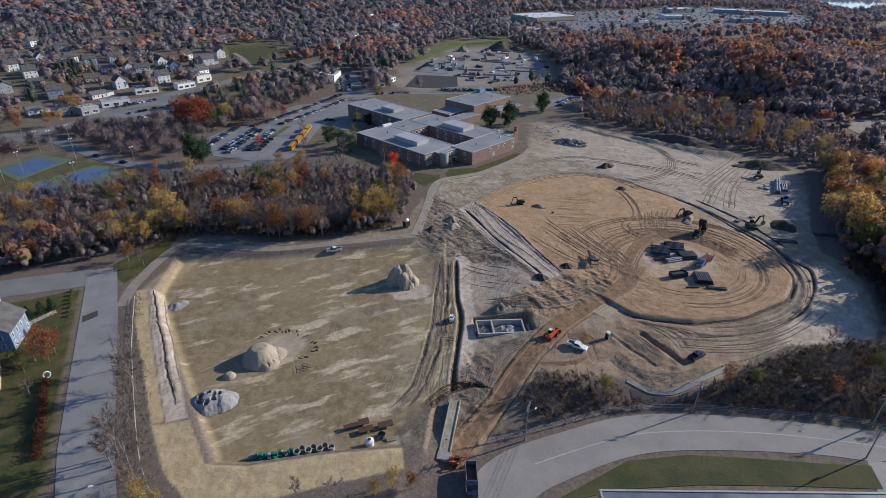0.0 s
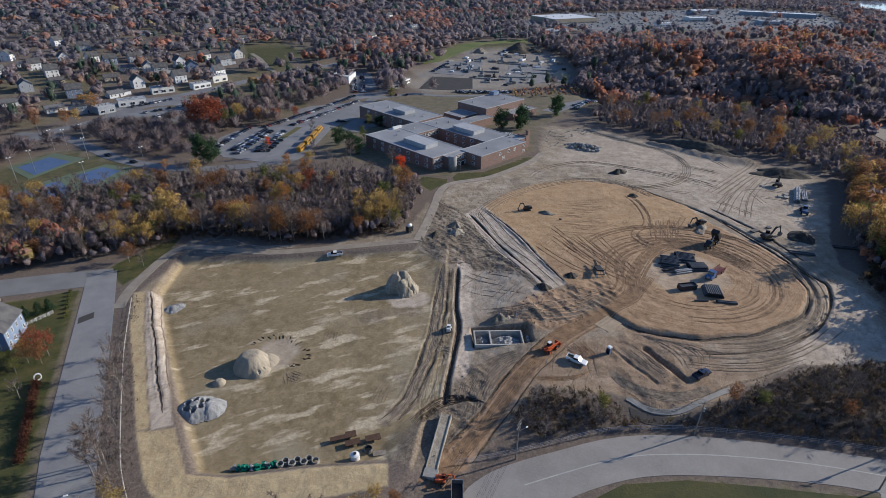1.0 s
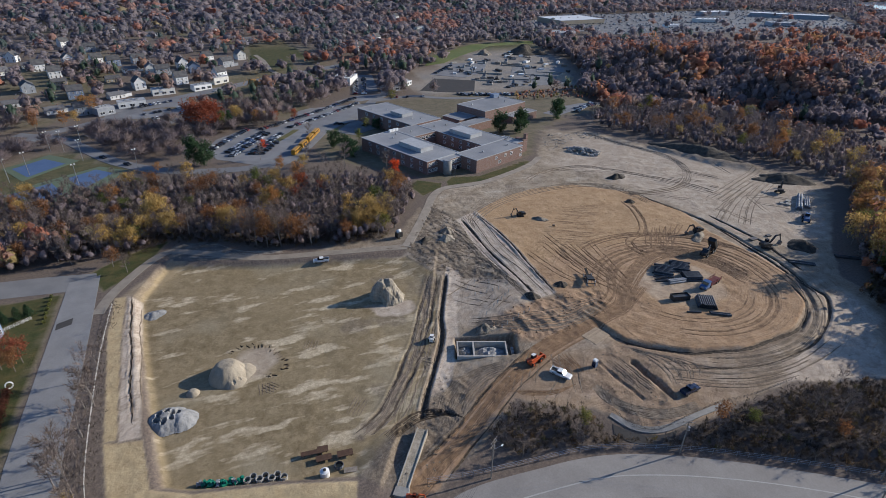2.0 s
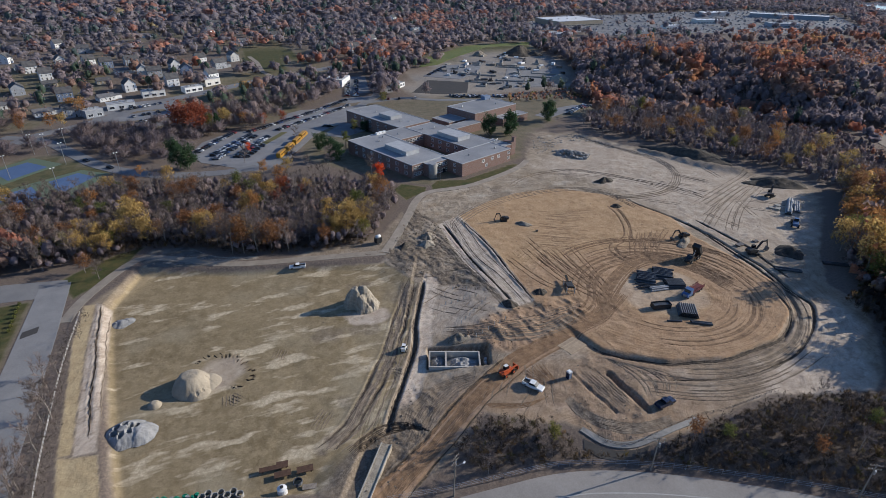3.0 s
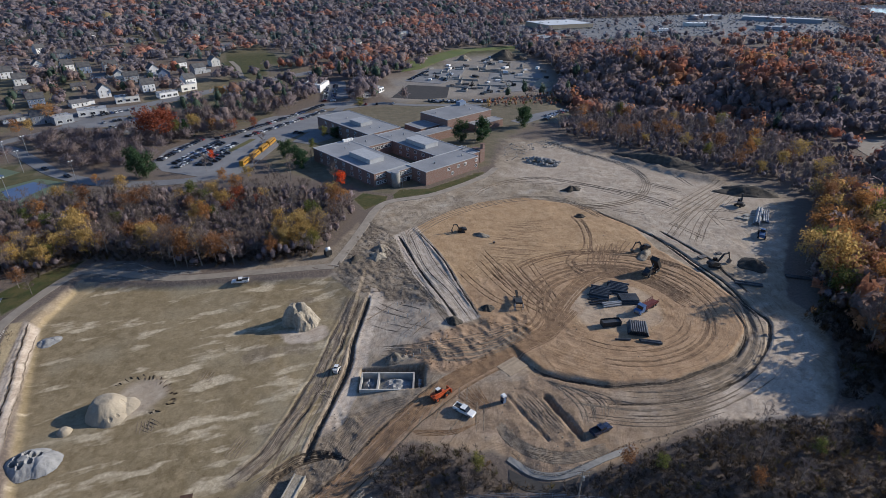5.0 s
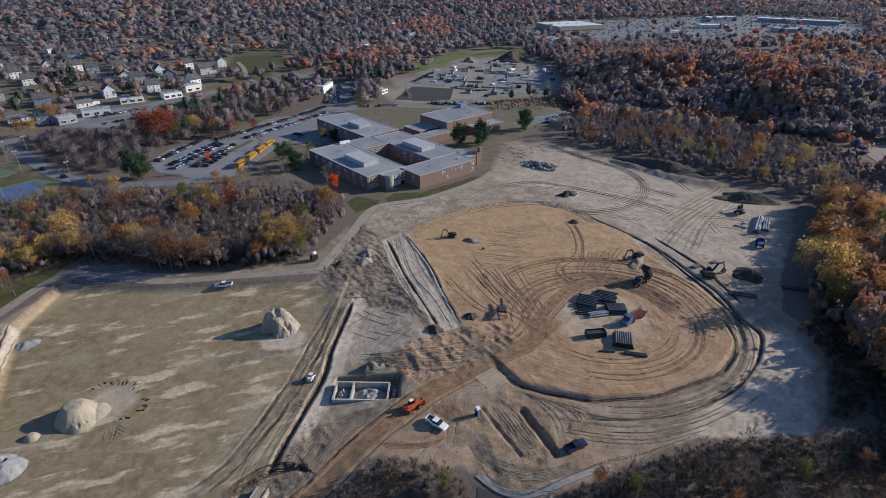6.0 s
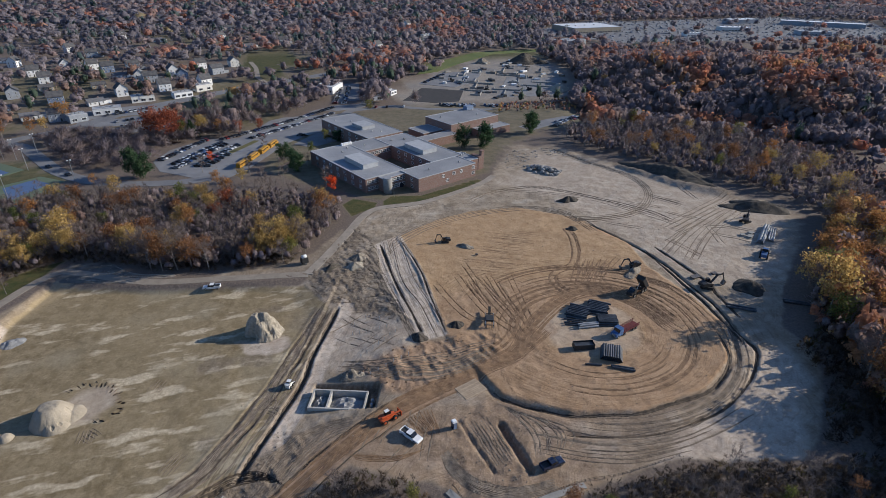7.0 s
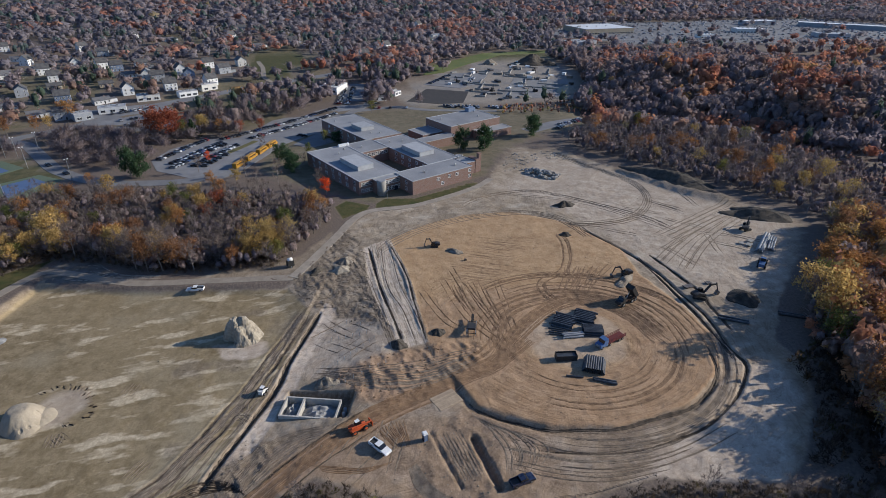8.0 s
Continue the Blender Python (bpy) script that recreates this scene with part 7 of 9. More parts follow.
mound("sand_mound", 5.4, 130.6, 9, [(0, 0, 5.3, 4.9), (3.6, 0.4, 3.6, 1.6), (1.0, -2.6, 3.6, 2.2)], [(3.9, -0.4, 0.7, 0.3), (2.6, -4.0, 0.5, 0.3), (1.2, -4.9, 0.5, 0.3)], M_SANDPILE, "large domed pale sand pile with dug-out foot", "sand pile", 4, 0.2, 0.22, 2.2, 0.5)
mound("sand_mound", -3.6, 126.6, 3, [(0, 0, 1.7, 1.3)], [], M_SANDPILE, "small pale sand pile beside a large one", "sand pile", 9, 0.2, 0.1, 2.4, 0.4)
mound("earth_mound", 55.6, 152.2, 8, [(-0.8, 0.6, 4.0, 8.2), (1.6, 0.6, 4.6, 7.8), (0.8, -1.6, 3.8, 5.6), (3.4, -1.0, 3.4, 3.8)], [(-2.6, -2.4, 1.9, 2.6), (-0.6, -3.4, 1.0, 1.6), (2.4, -3.0, 0.9, 1.2)], M_SPILL, "steep pile of dark and pale dug earth", "earth pile", 12, 0.24, 1.0, 1.35)
mound("stone_mound", -8.6, 117.9, 7, [(-0.6, 0.4, 4.6, 2.5), (2.4, -0.6, 3.6, 2.0), (-2.6, 0.6, 3.2, 1.9)], [(-1.0 + 1.75 * math.cos(a * 1.047 + 0.3), 0.2 + 1.6 * math.sin(a * 1.047 + 0.3), 0.85, 1.5) for a in range(6)] + [(1.9, 0.9, 0.7, 1.1)], M_PALESTONE, "heap of crushed pale grey stone with dug hollows", "stone pile", 21, 0.2, 0.25, 1.7, 1.0)
mound("stone_mound", -15.5, 168.5, 4, [(0, 0, 2.2, 0.9), (1.5, 0.5, 1.6, 0.7), (-1.6, -0.3, 1.5, 0.6)], [], M_GREYSTONE, "small grey stone heap on wet silt", "stone pile", 22)
heap("earth_mound", 79.5, 123.6, 3.6, 2.0, M_EARTH, "dug brown earth heap beside the concrete vault", "earth pile", 31, 0.1, 0.7, 3, 0.55, -20)
heap("earth_mound", 219.5, 127.0, 5.5, 2.4, M_TOPSOIL, "dark soil heap in the shade", "earth pile", 33, 0.15, 0.4, 1)
heap("earth_mound", 277.0, 181.0, 15.0, 3.4, M_TOPSOIL, "long dark topsoil heap at the site edge", "earth pile", 35, 0.2, 0.5, 2, 0.5, -30)
heap("earth_mound", 267.0, 228.0, 26.0, 4.8, M_TOPSOIL, "long dark topsoil heap beneath the woods", "earth pile", 37, 0.2, 0.5, 3, 0.4, -62)
heap("earth_mound", 197.0, 214.5, 4.2, 2.2, M_TOPSOIL, "dark heap of roots and brush", "earth pile", 39, 0.1, 0.8, 2, 0.6)
heap("earth_mound", 101.0, 132.8, 2.6, 1.7, M_TOPSOIL, "dark earth lump at the strip end", "earth pile", 41, 0.1, 0.6, 1)
heap("earth_mound", 113.8, 135.5, 2.2, 1.4, M_TOPSOIL, "dark earth lump at the sand edge", "earth pile", 43, 0.1, 0.6, 1)
heap("earth_mound", 183.0, 186.0, 2.4, 1.2, M_TOPSOIL, "small dark earth heap on sand", "earth pile", 44, 0.1, 0.6, 1)
heap("earth_mound", 133.5, 184.5, 4.0, 1.1, M_EARTH, "scraped brown earth heap on sand", "earth pile", 45, 0.1, 0.7, 2, 0.45, -40)
heap("gravel_mound", 92.4, 187.4, 3.2, 1.7, M_EARTH, "small grey-brown gravel heap on rubble", "gravel pile", 46, 0.1, 0.6, 1)
heap("gravel_mound", 90.0, 181.5, 3.4, 1.6, M_SPILL, "small pale gravel heap on rubble", "gravel pile", 47, 0.1, 0.6, 1)
heap("earth_mound", 82.0, 183.5, 3.2, 1.5, M_TOPSOIL, "dark heap of roots and cut brush", "brush pile", 49, 0.1, 0.9, 2, 0.5, 40)
heap("earth_mound", 186.0, 147.0, 5.0, 1.5, M_EARTH, "scraped brown earth mound", "earth pile", 48, 0.1, 0.7, 2, 0.4, 30)


def rock_mesh(seed):
    rng = random.Random(seed)
    bm = bmesh.new()
    bmesh.ops.create_icosphere(bm, subdivisions=1, radius=1.0)
    for v in bm.verts:
        v.co *= 0.75 + 0.5 * rng.random()
        v.co.z *= 0.75
    return bm


def boulder_pile():
    rng = random.Random(5)
    root = thing("boulder_pile", pose(204.8, 255.5, zat(204.8, 255.5), 0, 0, -48), "pile of big pale grey boulders on bare earth", "boulder pile")
    shapes = []
    for s in range(5):
        o = part("boulder", rock_mesh(s), M_ROCK, root)
        shapes.append(o.data)
        o.matrix_basis = pose(s * 2.2 - 5, rng.uniform(-1, 1), 2.0) @ Matrix.Diagonal((1.4, 1.2, 1.2, 1))
    for i in range(95):
        a, f = rng.uniform(0, 6.28), rng.random() ** 0.5
        px, py = math.cos(a) * f * 11.5, math.sin(a) * f * 5.8
        o = new("boulder", shapes[i % 5])
        o.parent = root
        sc = rng.uniform(0.7, 1.35)
        o.matrix_basis = pose(px, py, 0.3 + 2.2 * (1 - f) * rng.random(), rng.uniform(0, 40), rng.uniform(0, 40), rng.uniform(0, 360)) @ Matrix.Diagonal((sc, sc * rng.uniform(0.7, 1.1), sc, 1))


boulder_pile()


def loose_rocks(name, pts, count, seed, lo, hi, material, label):
    """Clods and stones scattered over rubble."""
    rng = random.Random(seed)
    bm = bmesh.new()
    xs, ys = [p[0] for p in pts], [p[1] for p in pts]
    n = 0
    while n < count:
        px, py = rng.uniform(min(xs), max(xs)), rng.uniform(min(ys), max(ys))
        if float(area(np.array([px]), np.array([py]), pts)[0]) < 0:
            continue
        n += 1
        s = lo + (hi - lo) * rng.random() ** 2.5
        m = pose(px, py, zat(px, py) + s * 0.2, rng.uniform(-30, 30), rng.uniform(-30, 30), rng.uniform(0, 360))
        co = [m @ Vector((sx * s * rng.uniform(0.5, 1.1), sy * s * rng.uniform(0.5, 1.1), sz * s * rng.uniform(0.3, 0.7))) for sz in (-1, 1) for sx, sy in ((-1, -1), (1, -1), (1, 1), (-1, 1))]
        v = [bm.verts.new(c) for c in co]
        for f in ((3, 2, 1, 0), (4, 5, 6, 7), (0, 1, 5, 4), (1, 2, 6, 5), (2, 3, 7, 6), (3, 0, 4, 7)):
            bm.faces.new([v[i] for i in f])
    return tagged(mesh_object(name, bm, material), label, "rubble", kind="stuff")


loose_rocks("rubble", RUBBLE, 1000, 71, 0.06, 0.26, M_TRACK, "loose dark clods and stones")
loose_rocks("clods", DARK_S, 260, 72, 0.05, 0.22, M_EARTH, "loose dark clods on dug earth")
loose_rocks("clods_east", DARK_E, 260, 73, 0.05, 0.2, M_EARTH, "loose clods on dug earth")
loose_rocks("churned_earth", CHURN, 320, 74, 0.06, 0.26, M_TRACK_SAND, "churned brown clods by the haul road")
loose_rocks("site_stones", SITE, 900, 77, 0.05, 0.16, M_EARTH, "scattered small stones and clods on bare earth")
loose_rocks("stones_north", [(186, 262), (200, 296), (228, 292), (236, 270), (215, 280), (200, 268)], 140, 75, 0.15, 0.6, M_ROCK, "scattered stones and roots on bare ground")


# concrete vault in its pit
M_CAST = surface("new_cast_concrete", (0.4, 0.375, 0.33, 1), (0.5, 0.475, 0.425, 1), 0.85, 0.6, 9.0, 0.2)


def vault():
    z = zat(84.5, 119.0)
    v = thing("concrete_vault", pose(VAULT[0], VAULT[1], zat(72.8, 110.4) - 2.1, 0, 0, -20.6), "open cast concrete vault with two chambers in a pit", "concrete vault")
    L, W, T, H = 7.3, 3.5, 0.42, 2.5
    for nm, r in (("wall", (-L, L, -W, -W + T, 0, H)), ("wall", (-L, L, W - T, W, 0, H)), ("wall", (-L, -L + T, -W + T, W - T, 0, H)), ("wall", (L - T, L, -W + T, W - T, 0, H)), ("dividing_wall", (-2.7, -2.2, -W + T, W - T, 0, H - 0.006))):
        part(nm, boxes(r), M_CAST, v)
    for x0, x1 in ((-L + T, -2.7), (-2.2, L - T)):
        bm = bmesh.new()
        bmesh.ops.create_grid(bm, x_segments=14, y_segments=12, size=1.0)
        for q in bm.verts:
            q.co = Vector(((x0 + x1) / 2 + q.co.x * (x1 - x0) / 2, q.co.y * (W - T), 0.1 + 2.1 * max(0.0, 1 - q.co.length_squared * 0.75) * (0.75 + 0.6 * noise.noise((q.co.x * 3, q.co.y * 3, x0)))))
        part("gravel_fill", bm, M_PALESTONE, v, "grey gravel fill")
    for sy in (-0.9, 0.7):
        bm = bmesh.new()
        bar(bm, (8.8, sy, -0.4), (8.8, sy, 2.2), 0.45, 0.45, 12)
        part("riser", bm, M_PIPE2, v, "short pale riser pipe", True)


vault()


def foundation():
    f = thing("foundation_wall", pose(43.3, 85.8, -1.2, 0, 0, 55.5), "long narrow cast concrete foundation strip", "foundation")
    part("slab", boxes((-8.6, 8.0, -1.35, 1.35, -1.0, 0.6)), M_SPILL, f)
    for y in (-1.35, 1.15):
        part("edge_form", boxes((-8.6, 8.0, y, y + 0.2, 0.604, 0.85)), M_CONCRETE, f)
    part("end_block", boxes((-11.0, -8.6, -1.6, 1.5, -1.0, 0.7)), M_CONCRETE, f)


foundation()

# pipes
def pipe_mesh(length, radius, wall=0.05, sides=12, ribs=0):
    bm = bmesh.new()
    rings = []
    for x, r in ((-length / 2, radius), (length / 2, radius), (length / 2, radius - wall), (-length / 2, radius - wall)):
        rings.append([bm.verts.new((x, math.cos(6.2832 * i / sides) * r, math.sin(6.2832 * i / sides) * r)) for i in range(sides)])
    for a, b in ((0, 1), (1, 2), (2, 3), (3, 0)):
        for i in range(sides):
            j = (i + 1) % sides
            bm.faces.new((rings[a][i], rings[a][j], rings[b][j], rings[b][i]))
    bmesh.ops.recalc_face_normals(bm, faces=bm.faces[:])
    return bm


def pipe_stack(x, y, turn, length, radius, layers, material, label, jitter=0.15, gap=1.06):
    s = thing("pipe_stack", pose(x, y, zat(x, y), 0, 0, turn), label, "pipe stack", "pipe stacks on the site")
    rng = random.Random(int(x * 7 + y))
    me = None
    for k, count in enumerate(layers):
        for i in range(count):
            if me is None:
                o = part("pipe", pipe_mesh(length, radius), material, s, smooth=False)
                me = o.data
            else:
                o = new("pipe", me)
                o.parent = s
            o.matrix_basis = pose(rng.uniform(-jitter, jitter), (i - (count - 1) / 2) * radius * 2 * gap, radius + k * radius * 1.75 + 0.02, 0, 0, rng.uniform(-1, 1) * jitter * 8)
    return s


pipe_stack(153.5, 130.0, -41, 6.4, 0.34, (9, 7), M_PIPE, "stack of long black plastic pipes on sand", 0.45, 1.35)
pipe_stack(160.8, 130.3, -40, 6.4, 0.34, (9, 7), M_PIPE, "stack of long black plastic pipes on sand", 0.45, 1.35)
pipe_stack(159.5, 123.0, -20, 6.0, 0.3, (9, 8, 7), M_PIPE, "dense black stack of drainage pipes", 0.1, 1.03)
pipe_stack(152.5, 122.7, -8, 6.5, 0.32, (3, 2), M_PIPE2, "few grey pipes laid on timber", 0.3, 1.2)
pipe_stack(149.8, 127.0, -28, 5.0, 0.22, (7,), M_PIPE, "loose spread of thin black pipes", 0.7, 2.2)
pipe_stack(151.4, 108.2, 56, 6.0, 0.3, (10, 9, 8), M_PIPE, "tall stack of black pipes with pale ends", 0.12, 1.04)
pipe_stack(151.0, 101.9, -30, 6.2, 0.34, (2,), M_PIPE, "two black pipes lying on sand", 0.3, 1.1)
pipe_stack(144.2, 105.8, -22, 4.5, 0.3, (1,), M_PIPE, "single black pipe lying on sand", 0.1)
pipe_stack(256.8, 157.8, 38, 19.0, 0.45, (3, 2), M_PIPE2, "long bundle of pale steel pipes", 0.2)
pipe_stack(260.5, 157.0, 40, 14.0, 0.4, (3,), M_PIPE2, "long pale steel pipes beside a bundle", 0.2)
pipe_stack(228.0, 113.0, -36, 12.0, 0.4, (2,), M_PIPE, "long dark pipes laid along a trench", 0.3, 1.3)
pipe_stack(206.0, 117.0, -38, 9.0, 0.4, (2,), M_PIPE, "dark pipes laid along a trench", 0.3, 1.6)

# stacked blocks, plates, crates
def plate(x, y, w, d, turn, lift, material, name, label, category, high=0.12):
    p = thing(name, pose(x, y, zat(x, y) + lift, 0, 0, turn), label, category)
    part("deck", boxes((-w / 2, w / 2, -d / 2, d / 2, high, high + 0.14)), material, p)
    for s in (-w * 0.35, w * 0.35):
        part("runner", boxes((s - 0.12, s + 0.12, -d / 2, d / 2, 0, high)), material, p)
    return p


for x, y, w, d, a in ((22.0, 95.4, 5.2, 1.3, -5), (24.4, 95.6, 2.6, 1.8, -8), (24.2, 93.0, 3.6, 1.7, -4), (29.0, 92.6, 3.6, 1.8, -5)):
    plate(x, y, w, d, a, 0.5, M_RUST, "trench_shield", "rusty brown steel trench shield on silt", "trench shield", 0.3)
plate(29.2, 87.9, 3.0, 1.4, -12, 0.1, M_WOOD, "timber_pallet", "pale timber pallet with boards", "pallet")
tank = thing("water_tank", pose(23.6, 88.4, zat(23.6, 88.4)), "white round water tank with a dark lid", "water tank")
bm = bmesh.new()
bar(bm, (0, 0, 0), (0, 0, 1.7), 1.05, 1.05, 18)
bar(bm, (0, 0, 1.7), (0, 0, 2.0), 1.0, 0.4, 18)
part("shell", bm, M_WHITE, tank, smooth=False)
bm = bmesh.new()
bar(bm, (0, 0, 2.0), (0, 0, 2.12), 0.38, 0.38, 12)
part("lid", bm, M_DARK, tank)
ring_thing = thing("pipe_coil", pose(27.0, 89.9, zat(27.0, 89.9)), "coil of black hose on silt", "hose coil")
bm = bmesh.new()
tube_path(bm, [(math.cos(a * 0.524) * 0.98, math.sin(a * 0.524) * 0.98, 0.12 + a * 0.018) for a in range(49)], 0.11, 5)
part("hose", bm, M_PIPE, ring_thing)

# drainage fittings in a row below the berm
def fitting(x, y, turn, material, label):
    f = thing("pipe_fitting", pose(x, y, zat(x, y), 0, 0, turn), label, "pipe fitting", "drainage fittings in a row")
    bm = bmesh.new()
    bar(bm, (-0.9, 0, 0.45), (0.9, 0, 0.45), 0.42, 0.42, 10)
    part("barrel", bm, material, f)
    for s in (-0.9, 0.75):
        bm = bmesh.new()
        bar(bm, (s, 0, 0.45), (s + 0.15, 0, 0.45), 0.56, 0.56, 10)
        part("flange", bm, material, f)
    bm = bmesh.new()
    bar(bm, (0, 0, 0.5), (0, 0, 1.5), 0.3, 0.3, 8)
    part("branch", bm, material, f)
    return f


random.seed(23)
for i in range(11):
    x = -1.8 + i * 0.85
    y = 95.4 - (x + 1.8) * 0.24
    fitting(x, y + random.uniform(-0.5, 0.5), random.uniform(0, 180), M_GREEN if i % 4 else M_PIPE2, "green painted pipe fitting with flanges" if i % 4 else "grey pipe fitting with flanges")


def basin_ring(x, y, turn):
    b = thing("manhole_ring", pose(x, y, zat(x, y), 0, 0, turn), "grey precast concrete manhole ring", "manhole ring", "manhole rings in a row")
    part("ring_wall", lathe(bmesh.new(), ((0.85, 0), (0.85, 1.1), (0.68, 1.1), (0.68, 0.1))), M_CONCRETE, b)


for i in range(7):
    x = 7.6 + i * 1.25
    basin_ring(x, 93.2 - (x - 7.6) * 0.27 + (0.6 if i % 2 else -0.4), 0)

# machines and vehicles
def wheel(parent, x, y, r, w, rim_mat=None):
    bm = bmesh.new()
    bar(bm, (x, y - w / 2, r), (x, y + w / 2, r), r, r, 14)
    o = part("wheel", bm, M_RUBBER, parent)
    bm = bmesh.new()
    bar(bm, (x, y - w / 2 - 0.02, r), (x, y + w / 2 + 0.02, r), r * 0.55, r * 0.55, 10)
    part("rim", bm, rim_mat or M_METAL, o)
    return o


def pickup(x, y, turn, paint, label, bed=M_DARK):
    p = thing("pickup_truck", pose(x, y, zat(x, y) + 0.02, 0, 0, turn), label, "pickup truck")
    prof = [(-2.9, 0.55), (-2.9, 1.05), (-0.85, 1.1), (-0.75, 1.15), (1.05, 1.2), (1.25, 1.15), (2.75, 1.02), (2.92, 0.85), (2.92, 0.5), (-0.6, 0.42)]
    part("body", prism(bmesh.new(), prof, -0.98, 0.98), paint, p)
    part("bed", boxes((-2.8, -0.95, -0.82, 0.82, 1.09, 1.104)), bed, p, "dark open load bed")
    for s in (-0.98, 0.86):
        part("bed_side", boxes((-2.88, -0.9, s, s + 0.12, 1.06, 1.42)), paint, p)
    part("tailgate", boxes((-2.9, -2.82, -0.86, 0.86, 1.06, 1.42)), paint, p)
    bm = bmesh.new()
    prof = [(-0.95, 1.12), (-0.8, 1.78), (0.5, 1.82), (1.3, 1.2)]
    part("cab_glass", prism(bm, prof, -0.86, 0.86), M_BLACKGLASS, p, "dark cab windows")
    part("cab_roof", boxes((-0.85, 0.52, -0.84, 0.84, 1.79, 1.88)), paint, p)
    for sx in (-1.85, 1.85):
        for sy in (-0.86, 0.86):
            wheel(p, sx, sy, 0.42, 0.28)
    for sy in (-0.75, 0.75):
        part("headlight", boxes((2.9, 2.95, sy - 0.18, sy + 0.18, 0.75, 0.92)), M_WHITE, p)
    return p


pickup(88.9, 96.3, -56, M_WHITE, "white crew cab pickup truck on churned earth")
M_NAVY = surface("navy_paint", (0.014, 0.022, 0.05, 1), (0.02, 0.03, 0.065, 1), 0.3, 1.0, 8.0, 0.02, spec=0.5)
pickup(117.0, 78.8, 8, M_NAVY, "dark blue pickup truck on pale soil")
pickup(40.3, 182.4, 170, M_WHITE, "white pickup truck beside the gravel path")


def crawler(parent, length=3.6, gauge=2.2, w=0.55, h=0.85):
    for s in (-gauge / 2, gauge / 2):
        prof = [(-length / 2, h * 0.5), (-length / 2 + 0.25, h), (length / 2 - 0.25, h), (length / 2, h * 0.5), (length / 2 - 0.3, 0), (-length / 2 + 0.3, 0)]
        part("track", prism(bmesh.new(), prof, s - w / 2, s + w / 2), M_RUBBER, parent, "muddy steel crawler track")


def excavator(x, y, turn, slew, paint, label, reach=1.0, scale=1.0):
    e = thing("excavator", pose(x, y, zat(x, y), 0, 0, turn), label, "excavator")
    e.scale = (scale,) * 3
    crawler(e, 4.2, 2.5, 0.65, 0.95)
    m = pose(0, 0, 0, 0, 0, slew)

    def put(name, bm, mat_, label_=""):
        bmesh.ops.transform(bm, matrix=m, verts=bm.verts[:])
        return part(name, bm, mat_, e, label_)

    bm = bmesh.new()
    bar(bm, (0, 0, 0.8), (0, 0, 1.15), 0.9, 0.9, 14)
    put("turntable", bm, M_DARK)
    put("house", prism(bmesh.new(), [(-2.3, 1.15), (-2.35, 2.3), (-0.9, 2.5), (0.4, 2.0), (1.6, 1.7), (1.6, 1.15)], -1.3, 1.3), paint)
    put("cab", prism(bmesh.new(), [(0.1, 1.7), (0.05, 3.1), (1.2, 3.15), (1.75, 2.2), (1.7, 1.3), (0.1, 1.3)], 0.35, 1.32), M_BLACKGLASS, "dark glazed cab")
    put("cab_roof", boxes((0.02, 1.22, 0.33, 1.34, 3.12, 3.2)), paint)
    put("counterweight", boxes((-2.75, -2.3, -1.3, 1.3, 1.2, 2.2)), M_DARK)
    bm = bmesh.new()
    for a, b, r0, r1 in (((1.2, -0.2, 1.7), (3.2 * reach, -0.2, 4.6), 0.32, 0.36), ((3.2 * reach, -0.2, 4.6), (5.6 * reach, -0.2, 4.4), 0.36, 0.24)):
        bar(bm, a, b, r0, r1, 4)
    put("boom", bm, paint)
    bm = bmesh.new()
    bar(bm, (5.3 * reach, -0.2, 4.9), (6.6 * reach, -0.2, 1.6), 0.24, 0.16, 4)
    put("stick", bm, paint)
    bm = bmesh.new()
    bar(bm, (2.3, -0.2, 2.1), (3.6 * reach, -0.2, 4.2), 0.1, 0.08, 6)
    put("hydraulic_ram", bm, M_METAL)
    put("bucket", prism(bmesh.new(), [(6.7 * reach, 1.7), (7.2 * reach, 1.0), (6.6 * reach, 0.1), (5.7 * reach, 0.2), (6.1 * reach, 0.6), (6.3 * reach, 1.4)], -0.85, 0.45), M_STEEL)
    return e


excavator(259.5, 170.5, 10, 30, M_DARK, "crawler excavator beside a dark soil heap")
excavator(204.5, 131.0, -38, 40, M_DARK, "dark excavator beside a pipe trench", 1.1)
excavator(127.8, 189.9, 160, 10, M_DARK, "small dark excavator on the sand field", 0.8, 0.75)
excavator(39.5, 75.5, 30, -60, M_ORANGE, "orange mini excavator at the road edge", 0.8, 0.6)
excavator(188.5, 150.5, 60, 120, M_DARK, "crawler excavator digging brown earth", 1.0, 0.85)


